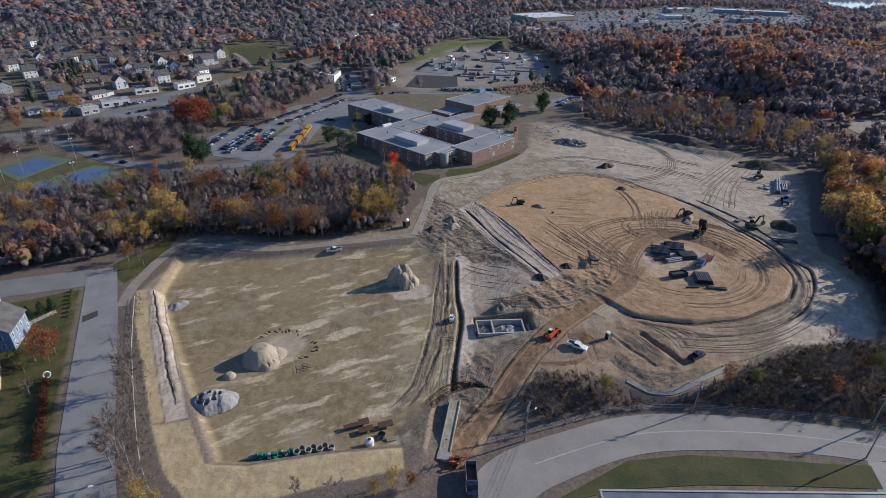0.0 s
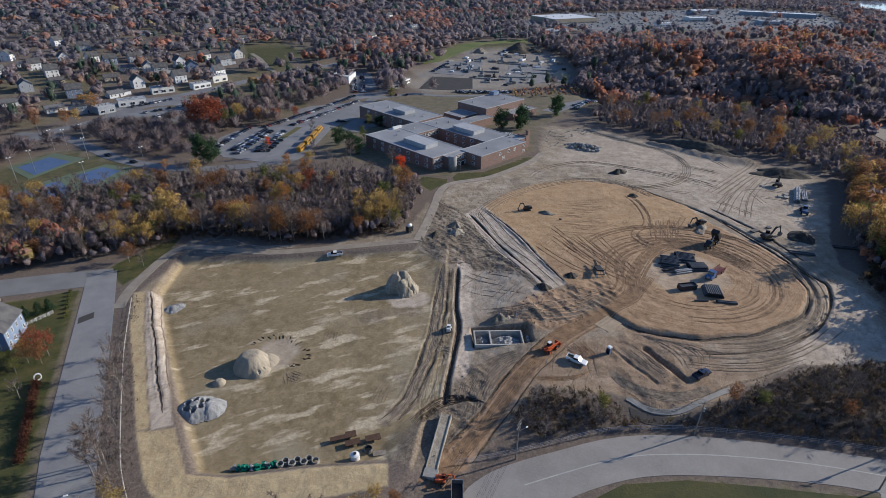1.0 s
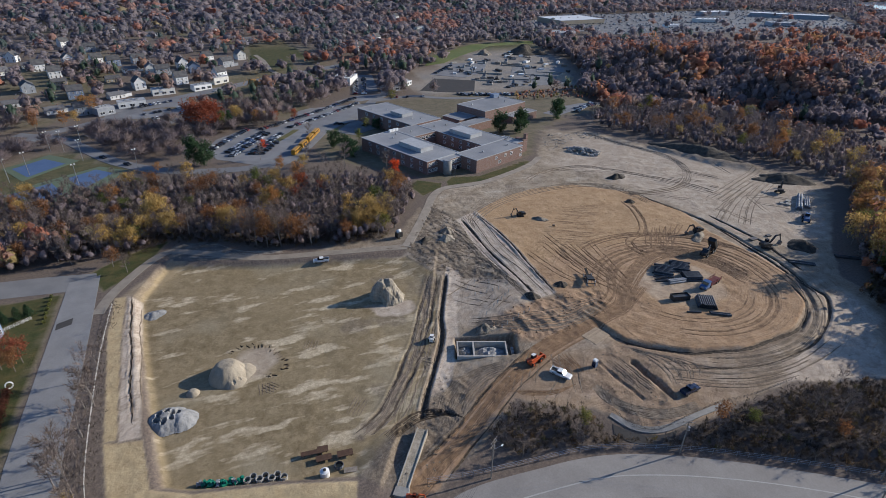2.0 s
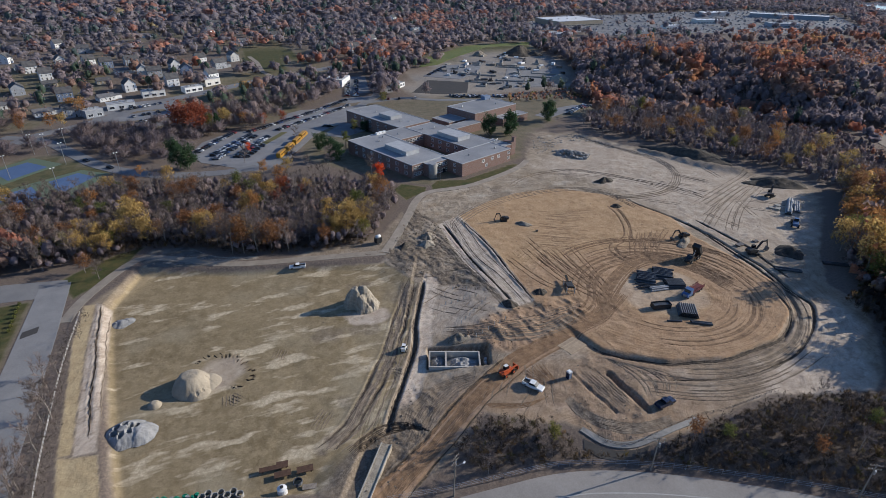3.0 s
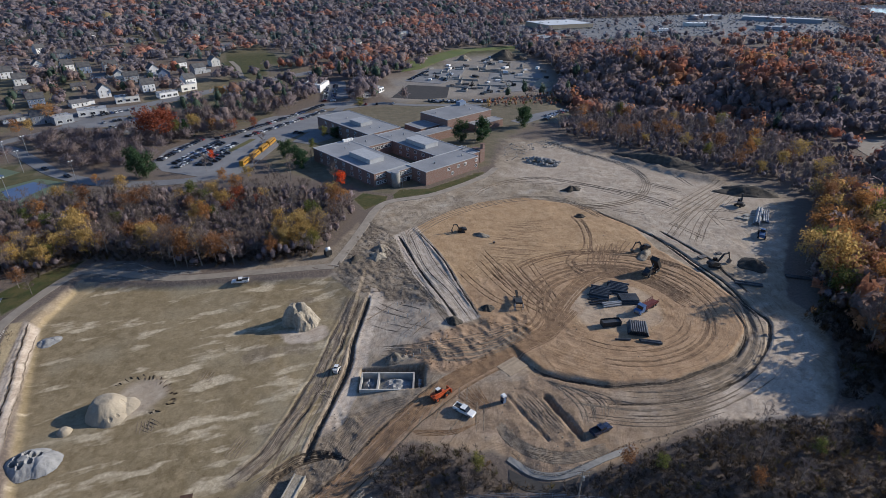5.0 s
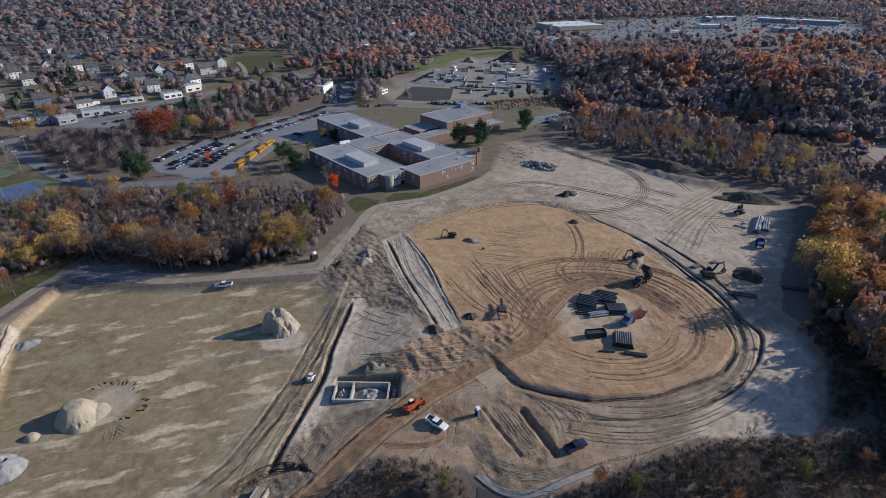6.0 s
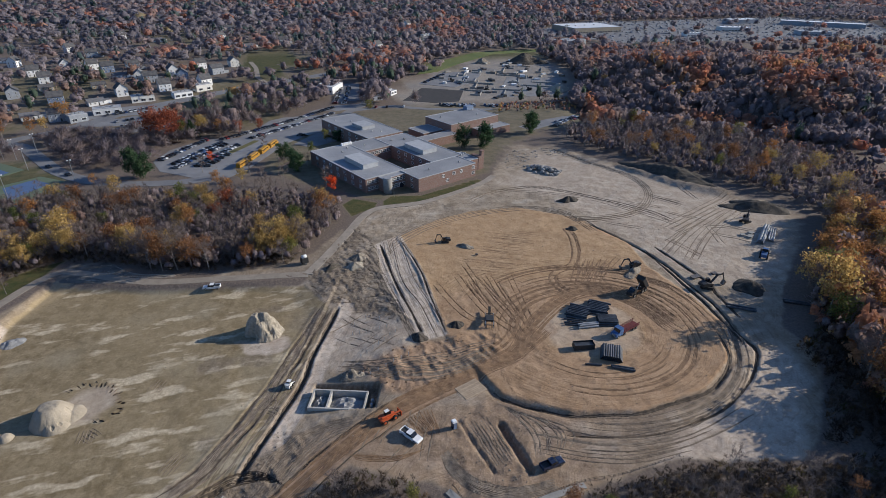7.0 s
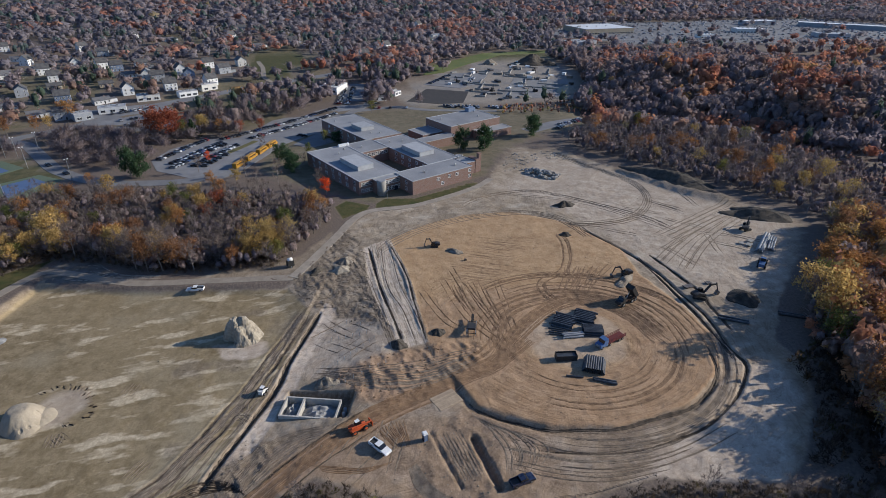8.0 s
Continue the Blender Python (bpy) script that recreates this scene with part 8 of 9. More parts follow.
def telehandler(x, y, turn):
    t = thing("telehandler", pose(x, y, zat(x, y), 0, 0, turn), "orange wheeled telehandler with raised fork carriage", "telehandler")
    part("chassis", prism(bmesh.new(), [(-2.3, 0.6), (-2.4, 1.3), (-0.6, 1.5), (1.9, 1.2), (2.2, 0.9), (2.2, 0.6)], -0.75, 0.75), M_ORANGE, t)
    part("cab", prism(bmesh.new(), [(-0.7, 1.2), (-0.6, 2.5), (0.5, 2.55), (0.9, 1.9), (0.9, 1.2)], 0.05, 0.95), M_BLACKGLASS, t, "dark cab glass")
    part("cab_roof", boxes((-0.62, 0.52, 0.03, 0.97, 2.54, 2.62)), M_WHITE, t, "white cab roof")
    bm = bmesh.new()
    bar(bm, (-2.0, -0.45, 1.9), (3.2, -0.45, 1.4), 0.26, 0.22, 4)
    part("boom", bm, M_ORANGE, t)
    part("carriage", boxes((3.2, 3.4, -1.1, 0.9, 0.3, 1.5)), M_ORANGE, t)
    for s in (-0.7, 0.5):
        part("fork", boxes((3.4, 4.6, s - 0.07, s + 0.07, 0.3, 0.38)), M_STEEL, t)
    for sx in (-1.5, 1.5):
        for sy in (-1.0, 1.0):
            wheel(t, sx, sy, 0.66, 0.45, M_ORANGE)
    for sy in (-1.0, 1.0):
        part("mudguard", boxes((-2.2, -0.85, sy - 0.28, sy + 0.28, 1.38, 1.46)), M_ORANGE, t)


telehandler(85.0, 103.6, 20)


def skid_steer(x, y, turn, paint, label):
    s = thing("skid_steer", pose(x, y, zat(x, y), 0, 0, turn), label, "skid steer")
    part("body", prism(bmesh.new(), [(-1.4, 0.4), (-1.5, 1.5), (-0.4, 1.6), (0.9, 0.9), (0.9, 0.4)], -0.6, 0.6), paint, s)
    part("cab", prism(bmesh.new(), [(-0.7, 1.2), (-0.6, 2.0), (0.4, 2.0), (0.6, 0.9)], -0.5, 0.5), M_BLACKGLASS, s)
    part("cab_roof", boxes((-0.65, 0.45, -0.55, 0.55, 2.0, 2.08)), M_WHITE, s)
    for sy in (-0.75, 0.75):
        bm = bmesh.new()
        bar(bm, (-1.3, sy, 1.6), (1.3, sy, 0.7), 0.12, 0.1, 4)
        part("lift_arm", bm, paint, s)
    part("bucket", prism(bmesh.new(), [(1.2, 0.1), (1.15, 0.7), (1.4, 0.75), (1.35, 0.25), (2.0, 0.12), (2.0, 0.05)], -0.9, 0.9), M_STEEL, s)
    for sx in (-0.8, 0.5):
        for sy in (-0.78, 0.78):
            wheel(s, sx, sy, 0.4, 0.3)


skid_steer(62.6, 125.3, 60, M_CREAM, "pale compact skid steer beside a ditch")


def flatbed(x, y, turn):
    t = thing("flatbed_truck", pose(x, y, zat(x, y), 0, 0, turn), "blue cab truck with a red stake trailer", "truck")
    part("cab", prism(bmesh.new(), [(-5.2, 0.7), (-5.2, 1.6), (-4.0, 1.8), (-3.7, 2.9), (-2.2, 3.1), (-2.2, 0.7)], -1.15, 1.15), M_BLUE, t)
    part("windscreen", prism(bmesh.new(), [(-4.04, 1.85), (-3.78, 2.78), (-3.6, 2.78), (-3.85, 1.85)], -1.0, 1.0), M_BLACKGLASS, t)
    part("grille", boxes((-5.26, -5.2, -0.6, 0.6, 0.8, 1.5)), M_METAL, t)
    part("deck", boxes((-2.0, 5.4, -1.25, 1.25, 1.15, 1.35)), M_RED, t)
    for i in range(8):
        for sy in (-1.2, 1.14):
            part("stake", boxes((-1.8 + i, -1.7 + i, sy, sy + 0.06, 1.35, 2.3)), M_RED, t)
    for sy in (-1.21, 1.15):
        for z in (1.7, 2.2):
            part("rail", boxes((-1.9, 5.3, sy - 0.03, sy + 0.09, z, z + 0.1)), M_RED, t)
    for sx in (-4.3, -1.2, 3.0, 4.2):
        for sy in (-1.05, 1.05):
            wheel(t, sx, sy, 0.5, 0.3)


flatbed(161.6, 116.8, 18)


def loader(x, y, turn, paint, label, scale=1.0):
    l = thing("wheel_loader", pose(x, y, zat(x, y), 0, 0, turn), label, "wheel loader")
    l.scale = (scale,) * 3
    part("rear_body", prism(bmesh.new(), [(-3.2, 0.9), (-3.2, 2.0), (-0.6, 2.2), (0.2, 1.4), (0.2, 0.9)], -0.9, 0.9), paint, l)
    part("cab", prism(bmesh.new(), [(-0.9, 1.6), (-0.8, 3.2), (0.3, 3.2), (0.6, 1.5)], -0.75, 0.75), M_BLACKGLASS, l)
    part("cab_roof", boxes((-0.85, 0.35, -0.8, 0.8, 3.2, 3.3)), paint, l)
    part("front_frame", boxes((0.2, 2.2, -0.55, 0.55, 0.8, 1.4)), paint, l)
    for sy in (-0.5, 0.5):
        bm = bmesh.new()
        bar(bm, (0.6, sy, 1.9), (3.1, sy, 0.8), 0.15, 0.12, 4)
        part("lift_arm", bm, paint, l)
    part("bucket", prism(bmesh.new(), [(2.9, 0.2), (2.8, 1.3), (3.1, 1.4), (3.2, 0.5), (4.1, 0.25), (4.1, 0.1)], -1.4, 1.4), M_STEEL, l)
    for sx in (-2.0, 1.5):
        for sy in (-1.1, 1.1):
            wheel(l, sx, sy, 0.75, 0.55)


loader(242.5, 143.5, 40, M_BLUE, "blue wheel loader beside pale pipes", 1.1)


def screening_plant(x, y, turn):
    p = thing("screening_plant", pose(x, y, zat(x, y), 0, 0, turn), "mobile steel soil screen on a trailer frame", "screening plant")
    for sy in (-1.3, 1.3):
        part("beam", boxes((-3.2, 3.4, sy - 0.12, sy + 0.12, 0.9, 1.2)), M_STEEL, p)
        for sx in (-2.9, 2.6):
            part("leg", boxes((sx - 0.12, sx + 0.12, sy - 0.12, sy + 0.12, -0.2, 2.2 if sx < 0 else 1.5)), M_CREAM, p)
    for sx in (-3.0, 0.0, 3.1):
        part("cross_member", boxes((sx - 0.1, sx + 0.1, -1.18, 1.18, 0.92, 1.12)), M_STEEL, p)
    bm = bmesh.new()
    box(bm, -2.9, 1.6, -1.15, 1.15, 0, 0.5, 1.0, pose(0, 0, 1.5, 0, 12, 0))
    part("screen_box", bm, M_DARK, p, "dark tilted screen deck")
    bm = bmesh.new()
    box(bm, 0, 4.6, -0.4, 0.4, 0, 0.22, 1.0, pose(1.6, 0, 1.1, 0, -5, 0))
    part("conveyor", bm, M_RUBBER, p, "black belt conveyor")
    for sy in (-1.0, 1.0):
        wheel(p, 1.8, sy, 0.45, 0.3)


screening_plant(124.2, 134.0, 68)


def tipper(x, y, turn, label):
    t = thing("dump_truck", pose(x, y, zat(x, y), 0, 0, turn), label, "dump truck")
    part("chassis", boxes((-3.6, 3.4, -0.55, 0.55, 0.8, 1.3)), M_RUST, t)
    part("cab", prism(bmesh.new(), [(2.0, 1.2), (1.9, 2.9), (3.0, 3.0), (3.6, 2.1), (4.6, 1.9), (4.7, 1.0), (2.0, 1.0)], -1.1, 1.1), M_DARK, t, "dark cab with a sloping bonnet")
    part("windscreen", prism(bmesh.new(), [(3.02, 2.9), (3.58, 2.12), (3.66, 2.16), (3.1, 2.96)], -0.95, 0.95), M_BLACKGLASS, t)
    tilt = pose(-3.2, 0, 1.3, 0, -52, 0)
    for nm, r in (("tipper_floor", (0, 5.0, -1.3, 1.3, 0, 0.18)), ("tipper_side", (0, 5.0, -1.42, -1.3, 0, 1.4)), ("tipper_side", (0, 5.0, 1.3, 1.42, 0, 1.4)), ("headboard", (5.0, 5.15, -1.42, 1.42, 0, 1.6))):
        bm = bmesh.new()
        box(bm, *r, 1.0, tilt)
        part(nm, bm, M_DARK, t)
    bm = bmesh.new()
    bar(bm, (0.6, 0, 1.2), (-0.7, 0, 3.9), 0.14, 0.1, 8)
    part("lifting_ram", bm, M_METAL, t)
    for sx in (-2.9, -1.3, 3.2):
        for sy in (-1.15, 1.15):
            wheel(t, sx, sy, 0.75, 0.5)


tipper(179.0, 135.0, 200, "dark dump truck with its body raised on sand")


def dumpster(x, y, turn, label):
    d = thing("dumpster", pose(x, y, zat(x, y), 0, 0, turn), label, "dumpster")
    for r in ((-3, 3, -1.2, -1.1, 0.2, 1.9), (-3, 3, 1.1, 1.2, 0.2, 1.9), (-3, -2.9, -1.1, 1.1, 0.2, 1.9), (2.9, 3, -1.1, 1.1, 0.2, 1.9)):
        part("side", boxes(r), M_DARK, d)
    part("floor_plate", boxes((-2.9, 2.9, -1.1, 1.1, 0.2, 0.3)), M_DARK, d)
    part("load", boxes((-2.7, 2.7, -1.0, 1.0, 0.3, 1.5)), M_PIPE, d)
    for i in range(5):
        for sy in (-1.26, 1.2):
            part("rib", boxes((-2.6 + i * 1.25, -2.5 + i * 1.25, sy, sy + 0.06, 0.3, 1.9)), M_DARK, d)


dumpster(145.5, 113.6, -12, "dark steel skip filled with black fittings")
dump = thing("dump_truck", pose(40.6, 69.6, zat(40.6, 69.6) + 0.1, 0, 0, 66), "dark dump truck with an open tipper body", "dump truck")
part("cab", prism(bmesh.new(), [(-4.4, 0.7), (-4.4, 1.7), (-3.2, 1.9), (-2.9, 2.8), (-1.8, 2.9), (-1.8, 0.7)], -1.15, 1.15), M_NAVY, dump)
part("chassis", boxes((-1.8, 3.6, -0.6, 0.6, 0.7, 1.1)), M_DARK, dump)
for r in ((-1.6, 3.8, -1.25, -1.15, 1.1, 2.6), (-1.6, 3.8, 1.15, 1.25, 1.1, 2.6), (-1.7, -1.6, -1.25, 1.25, 1.1, 2.8), (3.7, 3.8, -1.15, 1.15, 1.1, 2.4)):
    part("tipper_side", boxes(r), M_METAL, dump)
part("tipper_floor", boxes((-1.6, 3.7, -1.15, 1.15, 1.1, 1.25)), M_DARK, dump)
for sx in (-3.5, 1.7, 2.9):
    for sy in (-1.0, 1.0):
        wheel(dump, sx, sy, 0.52, 0.35)

toilet = thing("portable_toilet", pose(99.6, 96.0, zat(99.6, 96.0), 0, 0, 10), "dark portable toilet with a white domed roof", "portable toilet")
part("cabin", boxes((-0.55, 0.55, -0.55, 0.55, 0, 2.1)), M_NAVY, toilet)
bm = bmesh.new()
box(bm, -0.62, 0.62, -0.62, 0.62, 2.1, 2.5, 0.75)
part("roof", bm, M_WHITE, toilet)
part("door", boxes((-0.4, 0.4, -0.58, -0.55, 0.1, 1.95)), M_BLUESIDE, toilet)

trailer = thing("water_trailer", pose(72.5, 189.0, zat(72.5, 189.0), 0, 0, 20), "white tank trailer on dark posts by the woods", "tank trailer")
part("box_body", boxes((-1.2, 1.2, -1.0, 1.0, 0.6, 2.6)), M_DARK, trailer)
bm = bmesh.new()
bar(bm, (-0.9, 0, 3.1), (0.9, 0, 3.1), 0.65, 0.65, 12)
part("tank", bm, M_WHITE, trailer, "white round tank", True)
for sy in (-0.9, 0.9):
    wheel(trailer, 0, sy, 0.45, 0.25)

# wooden stakes in two staked-out bays
stakes = [(83.0 + i * 2.0, 130.4 + i * 1.3) for i in range(7)] + [(82.5 + i * 2.1, 142.6 - i * 0.2) for i in range(6)] + [(84.0 + i * 2.4, 121.5 + i * 0.9) for i in range(6)] + [(84, 147), (88, 150), (92, 147)]
first = None
for x, y in stakes:
    if first is None:
        first = thing("survey_stake", pose(x, y, zat(x, y)), "thin pale wooden survey stake", "stake", "survey stakes")
        part("post", boxes((-0.07, 0.07, -0.07, 0.07, -0.3, 1.25)), M_CREAM, first)
    else:
        copy_thing(first, pose(x, y, zat(x, y)))

for x, y, w, d, a in ((250.5, 158.5, 3, 2, 30), (253.5, 161.0, 2.4, 2, 10), (248.5, 160.5, 2.2, 1.6, 50), (205.5, 137.8, 3.5, 2.0, 5), (214, 138, 2, 1.5, 0), (136.0, 176.0, 0.8, 0.8, 0)):
    plate(x, y, w, d, a, 0.0, M_CONCRETE if x > 247 else M_STEEL, "block_stack" if x > 247 else "steel_frame", "stack of pale concrete blocks" if x > 247 else "dark steel trench frame", "building material", 0.5)

M_MAT = surface("sandy_timber", (0.34, 0.26, 0.175, 1), (0.43, 0.335, 0.23, 1), 0.9, 0.8, 10.0, 0.3)
slab_pad = thing("timber_mat", pose(108.4, 107.6, zat(108.4, 107.6), 0, 0, 18), "pale timber mat beside the haul road", "timber mat")
for i in range(9):
    part("board", boxes((-3.6, 3.4, -2.6 + i * 0.58, -2.06 + i * 0.58, 0, 0.14)), M_MAT, slab_pad)


# ---- car parks, streets and town ----
draped("parking_yard", [(80, 348), (96, 374), (112, 386), (132, 374), (112, 352), (90, 336)], M_ASPHALT, 0.14, "shaded asphalt yard beside the school", "car park", cell=12)
draped("parking_school", LOTS["drop_off"], M_ASPHALT, 0.1, "grey asphalt school car park with rows of cars", "car park", cell=12)
draped("parking_gym", LOTS["lot_gym"], M_ASPHALT, 0.1, "grey asphalt lot behind the gymnasium", "car park", cell=12)
draped("parking_west", LOTS["lot_west"], M_ASPHALT, 0.12, "grey asphalt lot before the shops", "car park", cell=12)
draped("parking_far", LOTS["shop_lot"], M_ASPHALT, 0.2, "far grey shopping centre car park", "car park", cell=40)
ribbon("street_town", STREET_W, 11.0, M_ASPHALT, 0.16, "grey asphalt town street", "road", 3, 10)
ribbon("drive_west", DRIVE_W, 8.0, M_ASPHALT, 0.14, "grey asphalt park drive", "road", 3, 10)
ribbon("drive_school", [(38, 294), (50, 306), (67, 350), (76, 368), (98, 381), (128, 438), (148, 466), (158, 515), (183, 565), (205, 605)], 7.5, M_ASPHALT_W, 0.18, "pale asphalt school drive", "road", 3, 10)
ribbon("drive_upper", [(128, 440), (165, 446), (190, 430), (240, 412)], 7.0, M_ASPHALT_W, 0.2, "pale drive behind the school", "road", 3, 10)
ribbon("highway", [(420, 758), (510, 742), (770, 718), (925, 606), (1100, 500)], 14.0, M_ASPHALT_W, 0.35, "far grey main road", "road", 3, 30)
ribbon("road_east", [(380, 290), (430, 285), (462, 274), (480, 228), (520, 180)], 8.0, M_ASPHALT, 0.25, "far asphalt road by the woods", "road", 3, 20)
draped("yard_east", OPEN_E, M_GRAVEL, 0.2, "pale open gravel yard behind the woods", "yard", cell=12)
draped("lawn_path", strip_outline([(57, 660), (62, 620), (63, 568), (70, 545)], 4.5), M_GRAVEL, 0.2, "pale path across a park lawn", "path", cell=12)
draped("upper_asphalt", [(178, 462), (205, 498), (240, 482), (224, 448), (204, 448)], M_ASPHALT_DARK, 0.2, "dark fresh asphalt pad on the upper site", "yard", cell=12)
draped("upper_lot", [(206, 512), (240, 550), (285, 548), (262, 510), (236, 494)], M_ASPHALT, 0.2, "grey upper car park on the site", "yard", cell=12)
draped("upper_pad", [(260, 452), (300, 520), (352, 505), (318, 448)], M_ASPHALT_W, 0.2, "grey concrete floor slab of a new building", "slab", cell=12)
draped("lake", LAKE, glass_mat("lake_water", (0.32, 0.4, 0.5, 1)), 0.6, "distant bright lake", "lake", cell=80)
draped("lawn_north", [(214, 548), (239, 595), (318, 662), (332, 642), (270, 588), (238, 556)], M_LAWN, 0.2, "sunlit green lawn above the car park", "lawn", cell=20)
draped("lawn_ridge", [(332, 642), (318, 662), (420, 668), (440, 650)], M_LAWN, 0.2, "green grass ridge behind the upper site", "lawn", cell=20)
ribbon("island", [(40, 336), (49, 350), (58, 366)], 4.0, surface("island_grass", (0.09, 0.09, 0.03, 1), (0.14, 0.12, 0.05, 1), 0.95, 0.4, 4.0, 0.3), 0.2, "grass island in the car park", "lawn", 2)

# tennis courts and their lights
draped("court_apron", [(-97, 338), (-80, 360), (-62, 340), (-82, 312)], M_COURTGREEN, 0.1, "green tennis court apron", "court", cell=10)
draped("court_blue", [(-92, 336), (-80.5, 351), (-68, 336.5), (-81, 318)], M_COURT, 0.13, "blue tennis court surface", "court", cell=10)
draped("court_apron_south", [(-74, 306), (-50, 324), (-36, 312), (-50, 277), (-64, 276), (-86, 292)], M_COURTGREEN, 0.1, "green tennis court apron", "court", cell=10)
draped("court_blue_south", [(-62, 309), (-51, 319), (-42, 309.5), (-53, 289)], M_COURT, 0.13, "blue tennis court surface", "court", cell=10)
draped("court_blue_low", [(-84, 292), (-68, 304), (-60, 286), (-66, 279)], M_COURT, 0.13, "blue tennis court surface", "court", cell=10)


def flood_light(x, y, high=11.5):
    f = thing("flood_light", pose(x, y, zat(x, y), 0, 0, 30), "tall pale pole with twin sports floodlights", "floodlight", "court floodlights")
    bm = bmesh.new()
    bar(bm, (0, 0, -0.4), (0, 0, high), 0.16, 0.1, 8)
    part("pole", bm, M_METAL, f)
    part("crossarm", boxes((-0.9, 0.9, -0.06, 0.06, high, high + 0.12)), M_METAL, f)
    for s in (-0.7, 0.7):
        part("lamp_head", boxes((s - 0.3, s + 0.3, -0.35, 0.2, high + 0.12, high + 0.5)), M_WHITE, f)
    return f


fl = flood_light(-87, 312)
for x, y in ((-81, 322), (-81, 368), (-60, 339), (-67, 378), (-54, 292), (-30, 308), (-74, 366)):
    copy_thing(fl, pose(x, y, zat(x, y), 0, 0, 30))


# cars
def car_kind(paint, label, tall=0.0):
    c = thing("car", pose(0, 0, -40), label, "car", "parked cars")
    prof = [(-2.25, 0.35), (-2.3, 0.8), (-2.15, 0.98), (-1.0, 1.02), (1.0, 0.98), (2.1, 0.82), (2.28, 0.65), (2.25, 0.35)]
    part("body", prism(bmesh.new(), [(px, pz + (tall * 0.3 if pz > 0.5 else 0)) for px, pz in prof], -0.9, 0.9), paint, c)
    part("cabin_glass", prism(bmesh.new(), [(-1.9 - tall * 0.3, 0.98), (-1.3 - tall * 0.5, 1.42 + tall), (0.3, 1.44 + tall), (1.15, 0.96)], -0.76, 0.76), M_BLACKGLASS, c, "dark car windows")
    part("roof", boxes((-1.25 - tall * 0.5, 0.25, -0.72, 0.72, 1.425 + tall, 1.48 + tall)), paint, c)
    bm = bmesh.new()
    bar(bm, (0, -0.1, 0), (0, 0.1, 0), 0.33, 0.33, 8)
    me = None
    for sx in (-1.4, 1.4):
        for sy in (-0.84, 0.84):
            if me is None:
                o = part("wheel", bm, M_RUBBER, c)
                me = o.data
            else:
                o = new("wheel", me)
                o.parent = c
            o.matrix_basis = pose(sx, sy, 0.33)
    return c


def paint_of(name, c, rough=0.3):
    return surface(name, (*c, 1), (*[v * 0.85 for v in c], 1), rough, 1.0, 8.0, 0.01, spec=0.5, vary=0.05)


CARS = [car_kind(paint_of("car_black", (0.012, 0.013, 0.015)), "black parked car on asphalt"), car_kind(paint_of("car_white", (0.72, 0.72, 0.72)), "white parked car on asphalt"),
        car_kind(paint_of("car_silver", (0.33, 0.34, 0.36)), "silver parked car on asphalt"), car_kind(paint_of("car_grey", (0.08, 0.085, 0.095)), "dark grey parked car on asphalt", 0.2),
        car_kind(paint_of("car_blue", (0.03, 0.06, 0.16)), "dark blue parked car on asphalt"), car_kind(paint_of("car_red", (0.22, 0.02, 0.018)), "dark red parked car on asphalt", 0.2)]
CAR_COUNT = [0]


def park(a, b, gap, nose, seed, fill=0.92, lift=0.12):
    """Cars side by side from a to b, each turned by nose from the row's way."""
    rng = random.Random(seed)
    d = Vector(b) - Vector(a)
    n = int(d.length / gap)
    way = math.degrees(math.atan2(d.y, d.x))
    for i in range(n):
        if rng.random() > fill:
            continue
        p = Vector(a) + d * ((i + 0.5) / n)
        c = rng.choices(CARS, (5, 2.2, 2.6, 3.4, 1.3, 1))[0]
        copy_thing(c, pose(p.x + rng.uniform(-0.2, 0.2), p.y + rng.uniform(-0.2, 0.2), zat(p.x, p.y) + lift, 0, 0, way + nose + rng.choice((0, 180)) + rng.uniform(-3, 3)))
        CAR_COUNT[0] += 1


park((5.5, 334), (27, 377), 2.8, 90, 1)
park((11, 318), (37, 367), 2.8, 90, 2)
park((15, 316), (41, 364), 2.8, 90, 3)
park((26, 316), (47, 357), 2.8, 90, 4, 0.85)
park((31, 314), (42, 336), 2.8, 90, 5, 0.7)
park((36, 375), (118, 454), 2.75, 90, 6)
park((54, 373), (120, 440), 2.75, 90, 7)
park((121, 464), (135, 522), 2.8, 90, 8)
park((128, 462), (141, 515), 2.8, 90, 9)
park((150, 460), (154, 478), 2.8, 90, 10, 0.8)
park((262, 349), (300, 361), 2.8, 90, 11)
park((255, 338), (290, 366), 3.0, 90, 12, 0.6)
park((212, 514), (240, 542), 3.2, 90, 13, 0.8, 0.22)
park((243, 502), (262, 530), 3.0, 90, 14, 0.8, 0.22)
park((-52, 470), (-18, 486), 3.0, 90, 15, 0.7)
park((-40, 452), (-8, 466), 3.2, 90, 16, 0.7)
park((-34, 436), (-4, 448), 3.2, 90, 17, 0.8)
park((84, 372), (112, 352), 3.2, 30, 18, 0.5)
park((206, 436), (255, 418), 3.0, 90, 19, 0.8)
park((200, 442), (250, 424), 3.0, 90, 20, 0.7)
park((145, 446), (180, 440), 4.0, 80, 21, 0.5)
park((-58, 350), (-34, 318), 7.0, 0, 22, 0.6)
park((62, 534), (5, 500), 14.0, 0, 23, 0.6)


